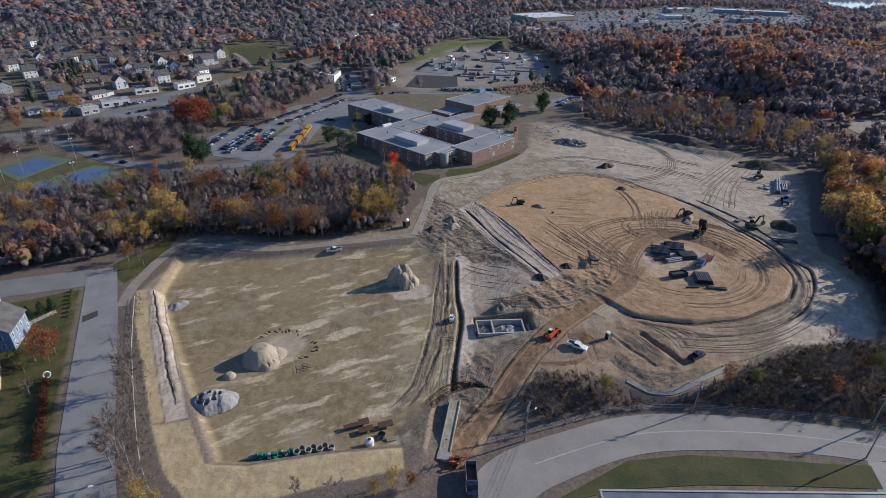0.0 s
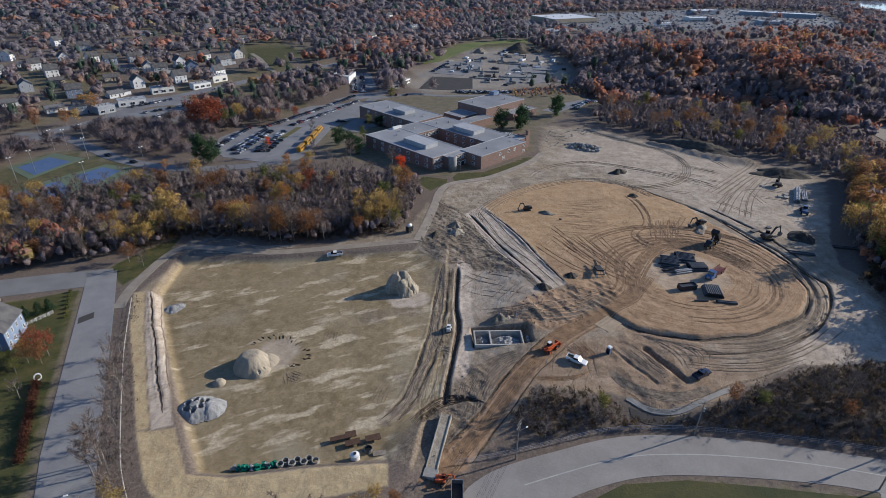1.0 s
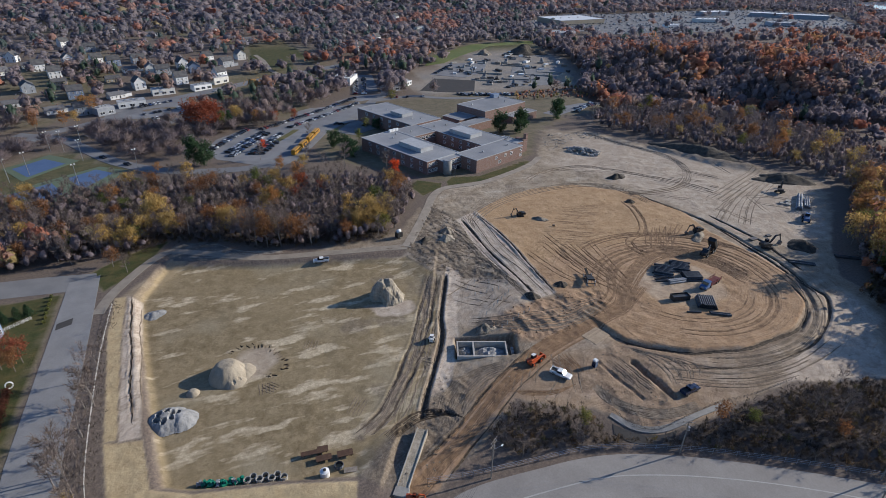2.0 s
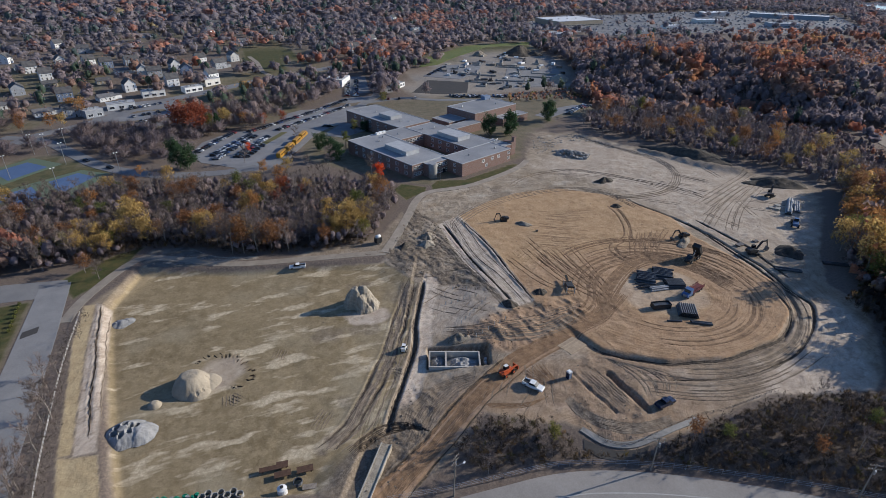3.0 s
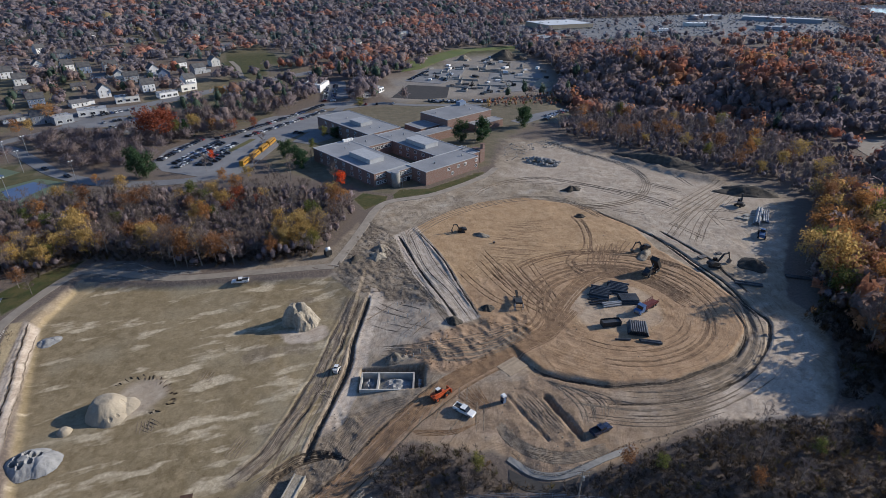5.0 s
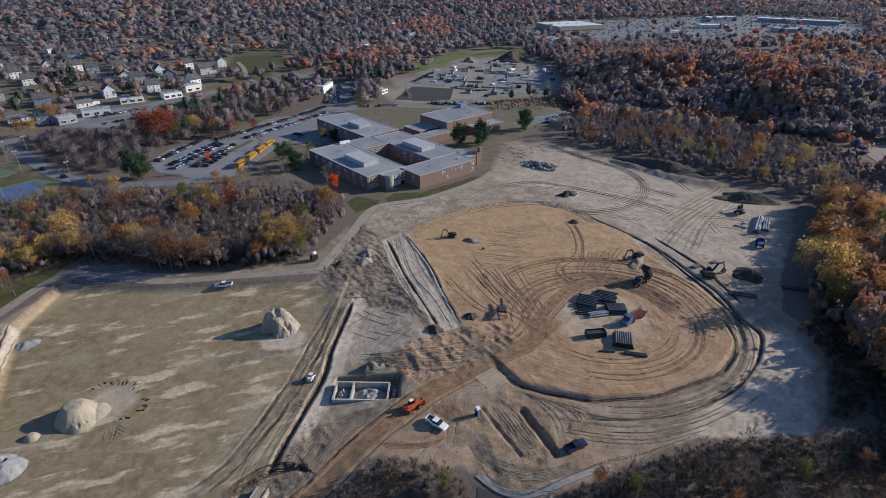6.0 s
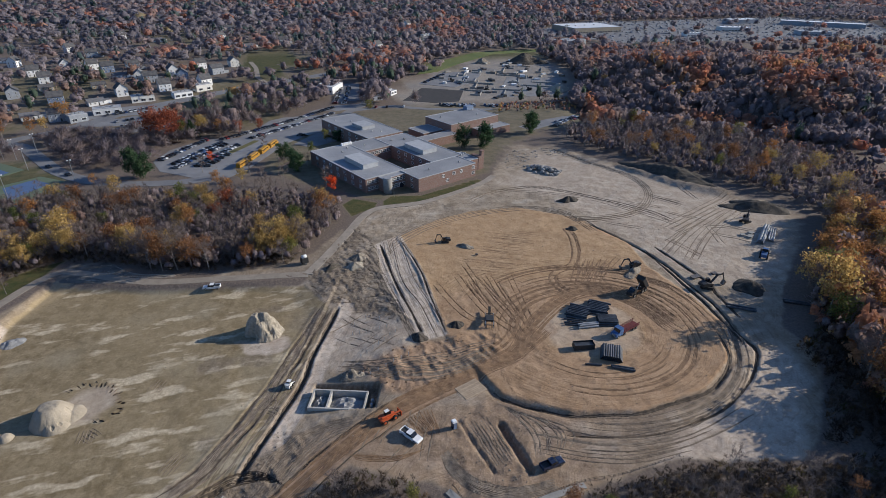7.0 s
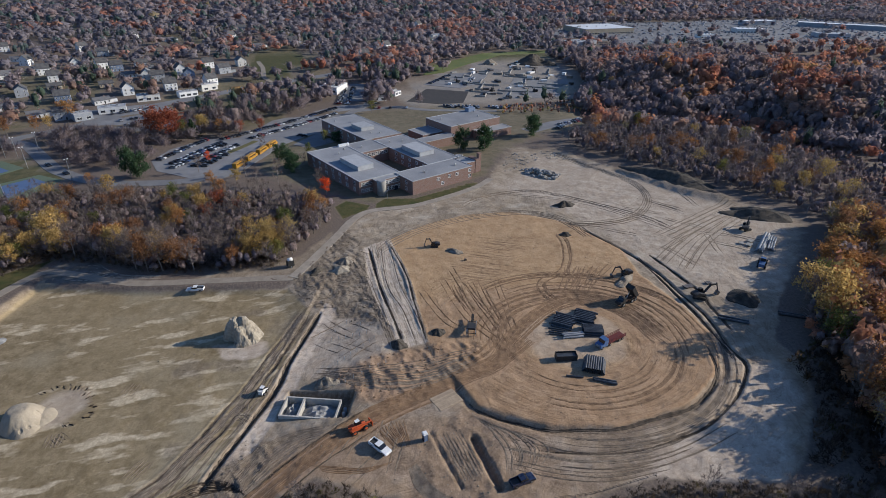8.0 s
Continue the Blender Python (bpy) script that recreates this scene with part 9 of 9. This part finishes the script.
# school buses
def bus(x, y, turn):
    b = thing("school_bus", pose(x, y, zat(x, y) + 0.12, 0, 0, turn), "yellow school bus parked in a line", "bus", "school buses")
    prof = [(-5.6, 0.5), (-5.6, 2.8), (-5.4, 3.0), (3.6, 3.0), (3.9, 2.0), (5.2, 1.8), (5.4, 1.4), (5.4, 0.5)]
    part("body", prism(bmesh.new(), prof, -1.2, 1.2), M_BUS, b)
    part("roof", boxes((-5.4, 3.5, -1.1, 1.1, 3.0, 3.12)), M_BUS, b)
    for i in range(9):
        for sy in (-1.23, 1.2):
            part("side_window", boxes((-5.1 + i * 0.92, -4.4 + i * 0.92, sy, sy + 0.03, 1.9, 2.6)), M_BLACKGLASS, b)
    for z in (1.2, 1.6):
        for sy in (-1.225, 1.2):
            part("rub_rail", boxes((-5.5, 3.6, sy, sy + 0.025, z, z + 0.08)), M_DARK, b)
    for sx in (-3.4, 4.2):
        for sy in (-1.05, 1.05):
            wheel(b, sx, sy, 0.48, 0.28)
    return b


b0 = bus(50.5, 311, 62)
for x, y in ((56.2, 323), (62.2, 335.5), (67.6, 348)):
    copy_thing(b0, pose(x, y, zat(x, y) + 0.12, 0, 0, 64))


# houses
def house(w, d, h, pitch, wall, roof, label, wing=False, chimney=True, porch=False):
    """A gabled frame house; its ridge runs along x."""
    e = thing("house", pose(0, 0, -60), label, "house", "town houses")
    rise = d / 2 * pitch
    part("wall", prism(bmesh.new(), [(-d / 2, -0.8), (-d / 2, h), (0, h + rise), (d / 2, h), (d / 2, -0.8)], -w / 2, w / 2), wall, e).matrix_basis = pose(0, 0, 0, 0, 0, 90)
    o, t = 0.45, 0.2
    for s in (-1, 1):
        bm = bmesh.new()
        prof = [(0, h + rise + 0.02), (s * (d / 2 + o), h - o * pitch + 0.02), (s * (d / 2 + o), h - o * pitch + t), (0, h + rise + t)]
        part("roof", prism(bm, prof, -w / 2 - o, w / 2 + o), roof, e).matrix_basis = pose(0, 0, 0, 0, 0, 90)
    storeys = 2 if h > 4 else 1
    for k in range(storeys):
        z = 0.9 + 2.7 * k
        n = max(2, int(w / 2.6))
        for i in range(n):
            x = -w / 2 + w * (i + 0.5) / n
            if not (k == 0 and i == n // 2):
                window_unit(e, pose(x, -d / 2, z), 1.1, 1.5, 1, 2)
            window_unit(e, pose(x, d / 2, z, 0, 0, 180), 1.1, 1.5, 1, 2)
        for y in (-d / 4, d / 4):
            window_unit(e, pose(w / 2, y, z, 0, 0, 90), 1.1, 1.5, 1, 2)
            window_unit(e, pose(-w / 2, y, z, 0, 0, -90), 1.1, 1.5, 1, 2)
    n = max(2, int(w / 2.6))
    x = -w / 2 + w * (n // 2 + 0.5) / n
    part("door", boxes((x - 0.5, x + 0.5, -d / 2 - 0.06, -d / 2, 0, 2.1)), M_DARK, e)
    if chimney:
        part("chimney", boxes((w * 0.2, w * 0.2 + 0.8, -0.4, 0.4, h, h + rise + 1.0)), M_BRICK, e)
    if porch:
        part("porch_roof", boxes((-w / 2, w / 2, -d / 2 - 2.0, -d / 2 - 0.02, 2.5, 2.7)), roof, e)
        for px in (-w / 2 + 0.3, 0, w / 2 - 0.3):
            part("porch_post", boxes((px - 0.08, px + 0.08, -d / 2 - 1.9, -d / 2 - 1.74, 0, 2.5)), M_WHITE, e)
    if wing:
        part("wing", boxes((w / 2, w / 2 + 5, -d / 2 + 1, d / 2 - 1, -0.8, 2.9)), wall, e)
        part("wing_roof", boxes((w / 2 + 0.02, w / 2 + 5.3, -d / 2 + 0.7, d / 2 - 0.7, 2.9, 3.15)), roof, e)
    return e


HOUSES = [house(10, 8.8, 6.3, 0.9, M_WHITE, M_SHINGLE, "white two-storey gabled house with dark roof"), house(12, 9, 6.0, 0.7, M_GREYSIDE, M_SHINGLE, "grey two-storey house with dark shingle roof", True),
          house(11, 8.8, 6.2, 0.8, M_CREAM, M_SHINGLE2, "cream two-storey house with a porch", False, True, True), house(12, 8, 3.0, 0.5, M_WHITE, M_SHINGLE2, "white single-storey house with grey roof", True),
          house(11, 9.5, 6.2, 0.75, M_BLUESIDE, M_SHINGLE, "blue two-storey house with dark roof"), house(11, 8, 3.1, 0.55, M_TAN, M_SHINGLE, "tan single-storey house with dark roof")]
for x, y, k, a in TOWN:
    copy_thing(HOUSES[k], pose(x, y, zat(x, y), 0, 0, a))
for x, y, k, a in ((-60.5, 166, 4, 80), (-62, 147, 5, 100), (-60, 96, 3, 90), (-70, 184, 5, 10)):
    copy_thing(HOUSES[k], pose(x, y, zat(x, y), 0, 0, a))
for c in CARS + HOUSES:
    for o in (*c.children_recursive, c):
        bpy.data.objects.remove(o)


# flat-roofed shops
def shop(x, y, w, d, h, turn, wall, label, front=True, roof=None):
    s = thing("shop", pose(x, y, zat(x, y), 0, 0, turn), label, "commercial building")
    flat_block(s, -w / 2, w / 2, -d / 2, d / 2, h, -1.5, wall, roof or M_ROOF2)
    if front:
        n = max(2, int(w / 5))
        for i in range(n):
            window_unit(s, pose(-w / 2 + w * (i + 0.5) / n, -d / 2, 0.7), min(3.4, w / n * 0.7), 1.9, 2, 1)
    for i in range(3):
        part("roof_plant", boxes((-w / 4 + i * w / 5, -w / 4 + i * w / 5 + 1.8, -1, 0.6, h + 0.1, h + 1.2)), M_METAL, s)
    return s


shop(-49, 480, 19, 9, 4.4, 12, M_WHITE, "white flat-roofed shop with dark windows")
shop(-28, 508, 17, 9, 4.6, 12, M_CREAM, "cream flat-roofed shop by the street")
shop(1, 514, 15, 8, 4.2, 25, M_WHITE, "white flat-roofed shop with windows")
shop(16, 532, 14, 8, 5.2, 30, M_CREAM, "cream two-storey shop by the street")
shop(-66, 464, 12, 10, 5.0, 30, M_GREYSIDE, "low grey roofed workshop building")
shop(122, 508, 17, 24, 5.2, -30, M_WHITE, "low white-roofed brick building by the car park", True, M_WHITE)
shop(578, 838, 88, 66, 8, 4, M_TAN, "large white-roofed store beside a car park", True, M_WHITE)
shop(1035, 800, 24, 130, 7, 42, M_GREYSIDE, "long white strip mall", False, M_WHITE)
shop(820, 780, 46, 24, 6, -20, M_CREAM, "pale roofed store in a far car park", True, M_WHITE)
shop(700, 735, 28, 14, 5, 0, M_WHITE, "white roofed restaurant block", True, M_WHITE)
shop(900, 700, 45, 26, 6, -25, M_GREYSIDE, "grey roofed store far off", True)
shop(470, 700, 40, 24, 6, 20, M_GREYSIDE, "grey store by the road", True)
shop(930, 880, 60, 26, 7, 0, M_GREYSIDE, "white roofed store far off", False, M_WHITE)
shop(300, 800, 26, 14, 7, 20, M_CREAM, "pale three-storey block among trees")
shop(172, 486, 8, 10, 3.4, 40, M_WHITE, "white site office trailer")
shop(156, 470, 12, 5, 3.2, 5, M_WHITE, "white site cabin beside the drive")
shop(84.2, 28.6, 62, 26, 5.4, -25.0, M_METAL, "long blue-grey metal-roofed shed beside the road", False, surface("blue_grey_roof_sheet", (0.1, 0.125, 0.155, 1), (0.16, 0.185, 0.215, 1), 0.5, 0.15, 3.0, 0.05, 0.3))


def far_cars(name, pts, gap, seed, label):
    """Rows of far cars, too small to pick apart."""
    rng = random.Random(seed)
    bm = bmesh.new()
    for x, y in scatter(pts, gap, seed):
        if rng.random() < 0.6:
            m = pose(float(x), float(y), zat(float(x), float(y)) + 0.3, 0, 0, rng.choice((10, 100)))
            box(bm, -2.2, 2.2, -0.9, 0.9, 0, 0.8, 1.0, m)
            box(bm, -1.2, 1.0, -0.8, 0.8, 0.8, 1.45, 0.8, m)
    return tagged(mesh_object(name, bm, surface("far_car_paint", (0.05, 0.055, 0.065, 1), (0.5, 0.5, 0.52, 1), 0.4, 0.12, 1.0, 0.0)), label, "cars", kind="stuff")


far_cars("far_cars", LOTS["shop_lot"], 11.0, 44, "far rows of parked cars at the shops")


# upper building site: slabs, low walls, trailers
random.seed(31)
for i in range(24):
    x, y = 250 + random.uniform(0, 100), 455 + random.uniform(0, 110)
    if float(area(np.array([x]), np.array([y]), UPPER)[0]) < 14:
        continue
    f = thing("footing", pose(x, y, zat(x, y), 0, 0, random.choice((-28, 62)) + random.uniform(-2, 2)), "low pale concrete footing wall", "footing", "footings on the upper site")
    ln = random.uniform(6, 16)
    part("wall", boxes((-ln, ln, -0.3, 0.3, -0.3, 1.2)), M_CONCRETE, f)
    part("wall", boxes((-ln, -ln + 0.6, 0.3, random.uniform(4, 9), -0.3, 1.2)), M_CONCRETE, f)
for i in range(60):
    x, y = 225 + random.uniform(0, 135), 440 + random.uniform(0, 150)
    if float(area(np.array([x]), np.array([y]), UPPER)[0]) < 8:
        continue
    c = thing("material_stack", pose(x, y, zat(x, y), 0, 0, random.uniform(0, 180)), random.choice(("dark stack of building material", "pale stack of building blocks")), "building material", "stacks on the upper site")
    mt = random.choice((M_DARK, M_STEEL, M_CONCRETE, M_WHITE, M_WOOD))
    w, d = random.uniform(1.5, 4), random.uniform(1, 2)
    part("block", boxes((-w, w, -d, d, 0, random.uniform(0.8, 2.2))), mt, c)
    part("pallet", boxes((-w - 0.2, w + 0.2, -d - 0.2, d + 0.2, -0.1, 0.12)), M_WOOD, c)
for x, y, a in ((262, 480, 20), (300, 470, 110), (240, 515, 60), (330, 540, 10)):
    excavator(x, y, a, 40, M_DARK, "excavator on the upper site")
heap("earth_mound", 350, 585, 24, 9, M_TOPSOIL, "large dark earth mound on the upper site", "earth pile", 52, 0.2, 0.5, 3, 0.6, -30)
heap("earth_mound", 300, 590, 8, 5, M_EARTH, "earth pile on the upper site", "earth pile", 53, 0.2, 0.5, 2, 0.8)
heap("earth_mound", 332, 470, 20, 3.5, M_SANDPILE, "pale sand bank at the upper site edge", "sand bank", 54, 0.3, 0.3, 1, 0.45, 55)


# ---- poles, wires, fences ----
def utility_pole(x, y, high, turn, lamp_arm=False):
    p = thing("utility_pole", pose(x, y, zat(x, y), 0, 0, turn), "weathered wooden utility pole with crossarms", "utility pole", "utility poles")
    bm = bmesh.new()
    bar(bm, (0, 0, -0.5), (0, 0, high), 0.19, 0.12, 8)
    part("post", bm, M_WOOD, p)
    for z in (high - 0.4, high - 1.5):
        part("crossarm", boxes((-1.3, 1.3, -0.07, 0.07, z, z + 0.14)), M_WOOD, p)
        for s in (-1.2, -0.5, 0.5, 1.2):
            bm = bmesh.new()
            bar(bm, (s, 0, z + 0.14), (s, 0, z + 0.42), 0.06, 0.04, 6)
            part("insulator", bm, M_METAL, p)
    bm = bmesh.new()
    bar(bm, (0.4, 0.1, high - 2.9), (0.4, 0.1, high - 1.9), 0.26, 0.26, 10)
    part("transformer", bm, M_METAL, p, "grey can transformer")
    if lamp_arm:
        bm = bmesh.new()
        bar(bm, (0, 0, high - 3), (1.6, -1.2, high - 2.5), 0.05, 0.04, 6)
        part("lamp_arm", bm, M_METAL, p)
        part("lamp_head", boxes((1.4, 2.0, -1.35, -1.05, high - 2.55, high - 2.4)), M_WHITE, p)
    return p


def wires(a, b, high, sag, label, sides=(-1.2, -0.5, 0.5, 1.2), drop=(0, 1.1)):
    w = thing("overhead_wires", pose(0, 0, 0), label, "overhead wires")
    ax, ay = a
    bx, by = b
    ln = math.hypot(bx - ax, by - ay)
    nx, ny = -(by - ay) / ln, (bx - ax) / ln
    za, zb = zat(ax, ay) + high, zat(bx, by) + high
    for dz in drop:
        for s in sides:
            bm = bmesh.new()
            pts = []
            for i in range(11):
                f = i / 10
                pts.append((ax + (bx - ax) * f + nx * s, ay + (by - ay) * f + ny * s, za + (zb - za) * f - dz - sag * 4 * f * (1 - f)))
            tube_path(bm, pts, 0.022, 3)
            part("cable", bm, M_DARK, w)


utility_pole(57.6, 74.8, 12.0, 35, True)
utility_pole(22.0, 44.0, 12.0, 35)
wires((57.6, 74.8), (22.0, 44.0), 11.9, 0.8, "sagging dark overhead cables between poles")
utility_pole(101.5, 65.0, 10.5, -30)
utility_pole(138.5, 43.2, 10.5, -30)
wires((57.6, 74.8), (101.5, 65.0), 11.0, 0.8, "dark overhead cables along the road", (-0.5, 0.5), (0,))
wires((101.5, 65.0), (138.5, 43.2), 10.3, 0.7, "dark overhead cables along the road", (-0.5, 0.5), (0,))
utility_pole(127.3, 37.8, 9.5, 0)

lampw = thing("street_lamp", pose(-29.2, 92.0, zat(-29.2, 92.0), 0, 0, 180), "grey street lamp with a white head", "street lamp")
bm = bmesh.new()
bar(bm, (0, 0, -0.5), (0, 0, 8.0), 0.12, 0.07, 8)
bar(bm, (0, 0, 8.0), (1.6, 0, 8.5), 0.06, 0.05, 6)
part("pole", bm, M_METAL, lampw)
part("lamp_head", boxes((1.4, 2.2, -0.2, 0.2, 8.42, 8.6)), M_WHITE, lampw)


def post_fence(name, pts, gap, high, label, rails=(0.5, 1.0), post_mat=None, rail_mat=None, mesh=False):
    f = thing(name, pose(0, 0, 0), label, "fence")
    run = glide(pts, 3)
    total = sum(math.dist(p, q) for p, q in zip(run, run[1:]))
    n = int(total / gap)
    spots, acc, k, want = [], 0.0, 0, 0.0
    for p, q in zip(run, run[1:]):
        ln = math.dist(p, q)
        while want <= acc + ln and len(spots) <= n:
            t = (want - acc) / ln
            spots.append((p[0] + (q[0] - p[0]) * t, p[1] + (q[1] - p[1]) * t))
            want += gap
        acc += ln
    me = None
    for x, y in spots:
        if me is None:
            bm = bmesh.new()
            bar(bm, (0, 0, -0.4), (0, 0, high), 0.055, 0.05, 6)
            o = part("post", bm, post_mat or M_METAL, f)
            me = o.data
        else:
            o = new("post", me)
            o.parent = f
        o.matrix_basis = pose(x, y, zat(x, y))
    for z in rails:
        bm = bmesh.new()
        tube_path(bm, [(ax, ay, zat(ax, ay) + z) for ax, ay in spots], 0.035, 4)
        part("rail", bm, rail_mat or M_METAL, f)
    return f


post_fence("chain_fence", [(44, 78.4), (56, 76.6), (70, 75), (82, 73.6), (93, 70), (106, 64), (123, 54), (141, 42.5), (170, 22)], 2.6, 1.6, "metal post and rail fence along the road", (0.5, 1.05, 1.55))
post_fence("rail_fence", [(-27.3, 176), (-27.4, 150), (-26.2, 125), (-24.6, 104), (-22, 92)], 2.6, 1.0, "pale wooden rail fence along the street", (0.45, 0.9), M_WOOD, M_CREAM)
post_fence("silt_fence", [(94, 80.5), (96, 75), (101, 72), (108, 72), (122, 73), (130, 72), (148, 72.5)], 2.2, 0.8, "dark silt fence along the bank", (0.3, 0.7), M_WOOD, M_DARK)
ribbon("curb_path", [(92.6, 79.5), (95.0, 75.8), (98.2, 73.2), (102.4, 71.7), (107.2, 71.4), (113.6, 71.7), (121.5, 72.0)], 1.5, M_CONCRETE, 0.22, "pale curved concrete curb round the site entrance", "curb", 4, 2)
draped("driveway_stub", [(91.6, 77.2), (94.0, 74.6), (97.4, 72.0), (102.0, 70.5), (105.5, 70.2), (103.0, 68.6), (97.0, 69.3), (92.8, 72.0), (90.6, 75.0)], M_ASPHALT_DARK, 0.1, "dark new asphalt driveway stub inside a curb", "driveway", cell=3)
post_fence("white_fence", [(-57, 170.5), (-49, 176)], 1.2, 1.2, "white picket garden fence", (0.3, 0.6, 0.9, 1.2), M_WHITE, M_WHITE)
for i in range(7):
    x, y = -46.2 + 0.15 * i, 188.0 - i * 2.6
    s = thing("garden_shrub", pose(x, y, zat(x, y)), "small round clipped garden shrub", "shrub", "row of garden shrubs")
    bits = Bits()
    for j in range(150):
        d = Vector((random.gauss(0, 1), random.gauss(0, 1), random.gauss(0, 1))).normalized()
        bits.leaf(Vector((0, 0, 0.55)) + d * random.uniform(0.3, 0.6), 0.14)
    o = new("foliage", bits.data("foliage", M_LEAF_GREEN))
    o.parent = s
hedge = thing("hedge", pose(-46.2, 128, zat(-46.2, 128), 0, 0, 94), "long clipped dark red garden hedge", "hedge")
bits = Bits()
for j in range(4600):
    bits.leaf(Vector((random.uniform(-15, 14), random.gauss(0, 0.5), abs(random.gauss(0.8, 0.45)))), 0.2)
o = new("foliage", bits.data("foliage", leaves("dark_red_hedge_leaves", (0.11, 0.042, 0.028, 1), (0.15, 0.055, 0.032, 1), (0.08, 0.04, 0.026, 1))))
o.parent = hedge
orn = thing("garden_arch", pose(-47.0, 143.0, zat(-47, 143), 0, 0, 20), "white round garden arch on a lawn", "garden arch")
bm = bmesh.new()
tube_path(bm, [(math.cos(i * 0.314) * 0.8, 0, 1.0 + math.sin(i * 0.314) * 0.95) for i in range(20)], 0.16, 6, True)
part("hoop", bm, M_WHITE, orn)

# painted lines and marks on the roads
def line_mark(name, pts, width, dash, label):
    bm = bmesh.new()
    run = glide(pts, 4)
    out = strip_outline(run, width)
    n = len(run)
    vs = [bm.verts.new((x, y, 0)) for x, y in out]
    for i in range(n - 1):
        if dash and i % 2:
            continue
        bm.faces.new((vs[i], vs[i + 1], vs[2 * n - 2 - i], vs[2 * n - 1 - i]))
    hs = ground_height(np.array([v.co.x for v in bm.verts]), np.array([v.co.y for v in bm.verts]), False)
    for v, h in zip(bm.verts, hs):
        v.co.z = float(h) + 0.1
    bmesh.ops.recalc_face_normals(bm, faces=bm.faces[:])
    return tagged(mesh_object(name, bm, M_PAINT_LINE), label, "road marking", kind="structure")


draped("lawn_south", GRASS_S, surface("rough_dark_grass", (0.035, 0.045, 0.014, 1), (0.085, 0.078, 0.03, 1), 0.95, 0.12, 2.0, 0.5, dist=0.15), 0.12, "rough dark green grass bank beside the road", "lawn", cell=2.5)
line_mark("road_line", [(56, 68), (69, 67.2), (80, 66), (89, 63.5), (103, 57.5), (120, 48), (140, 34), (175, 8)], 0.3, False, "worn pale centre line on the road")
draped("road_patch", [(-41.6, 170.5), (-37.6, 172.3), (-37.4, 168.8), (-41.5, 167.0)], M_ASPHALT_DARK, 0.1, "dark square asphalt patch on the street", "road patch", cell=3)
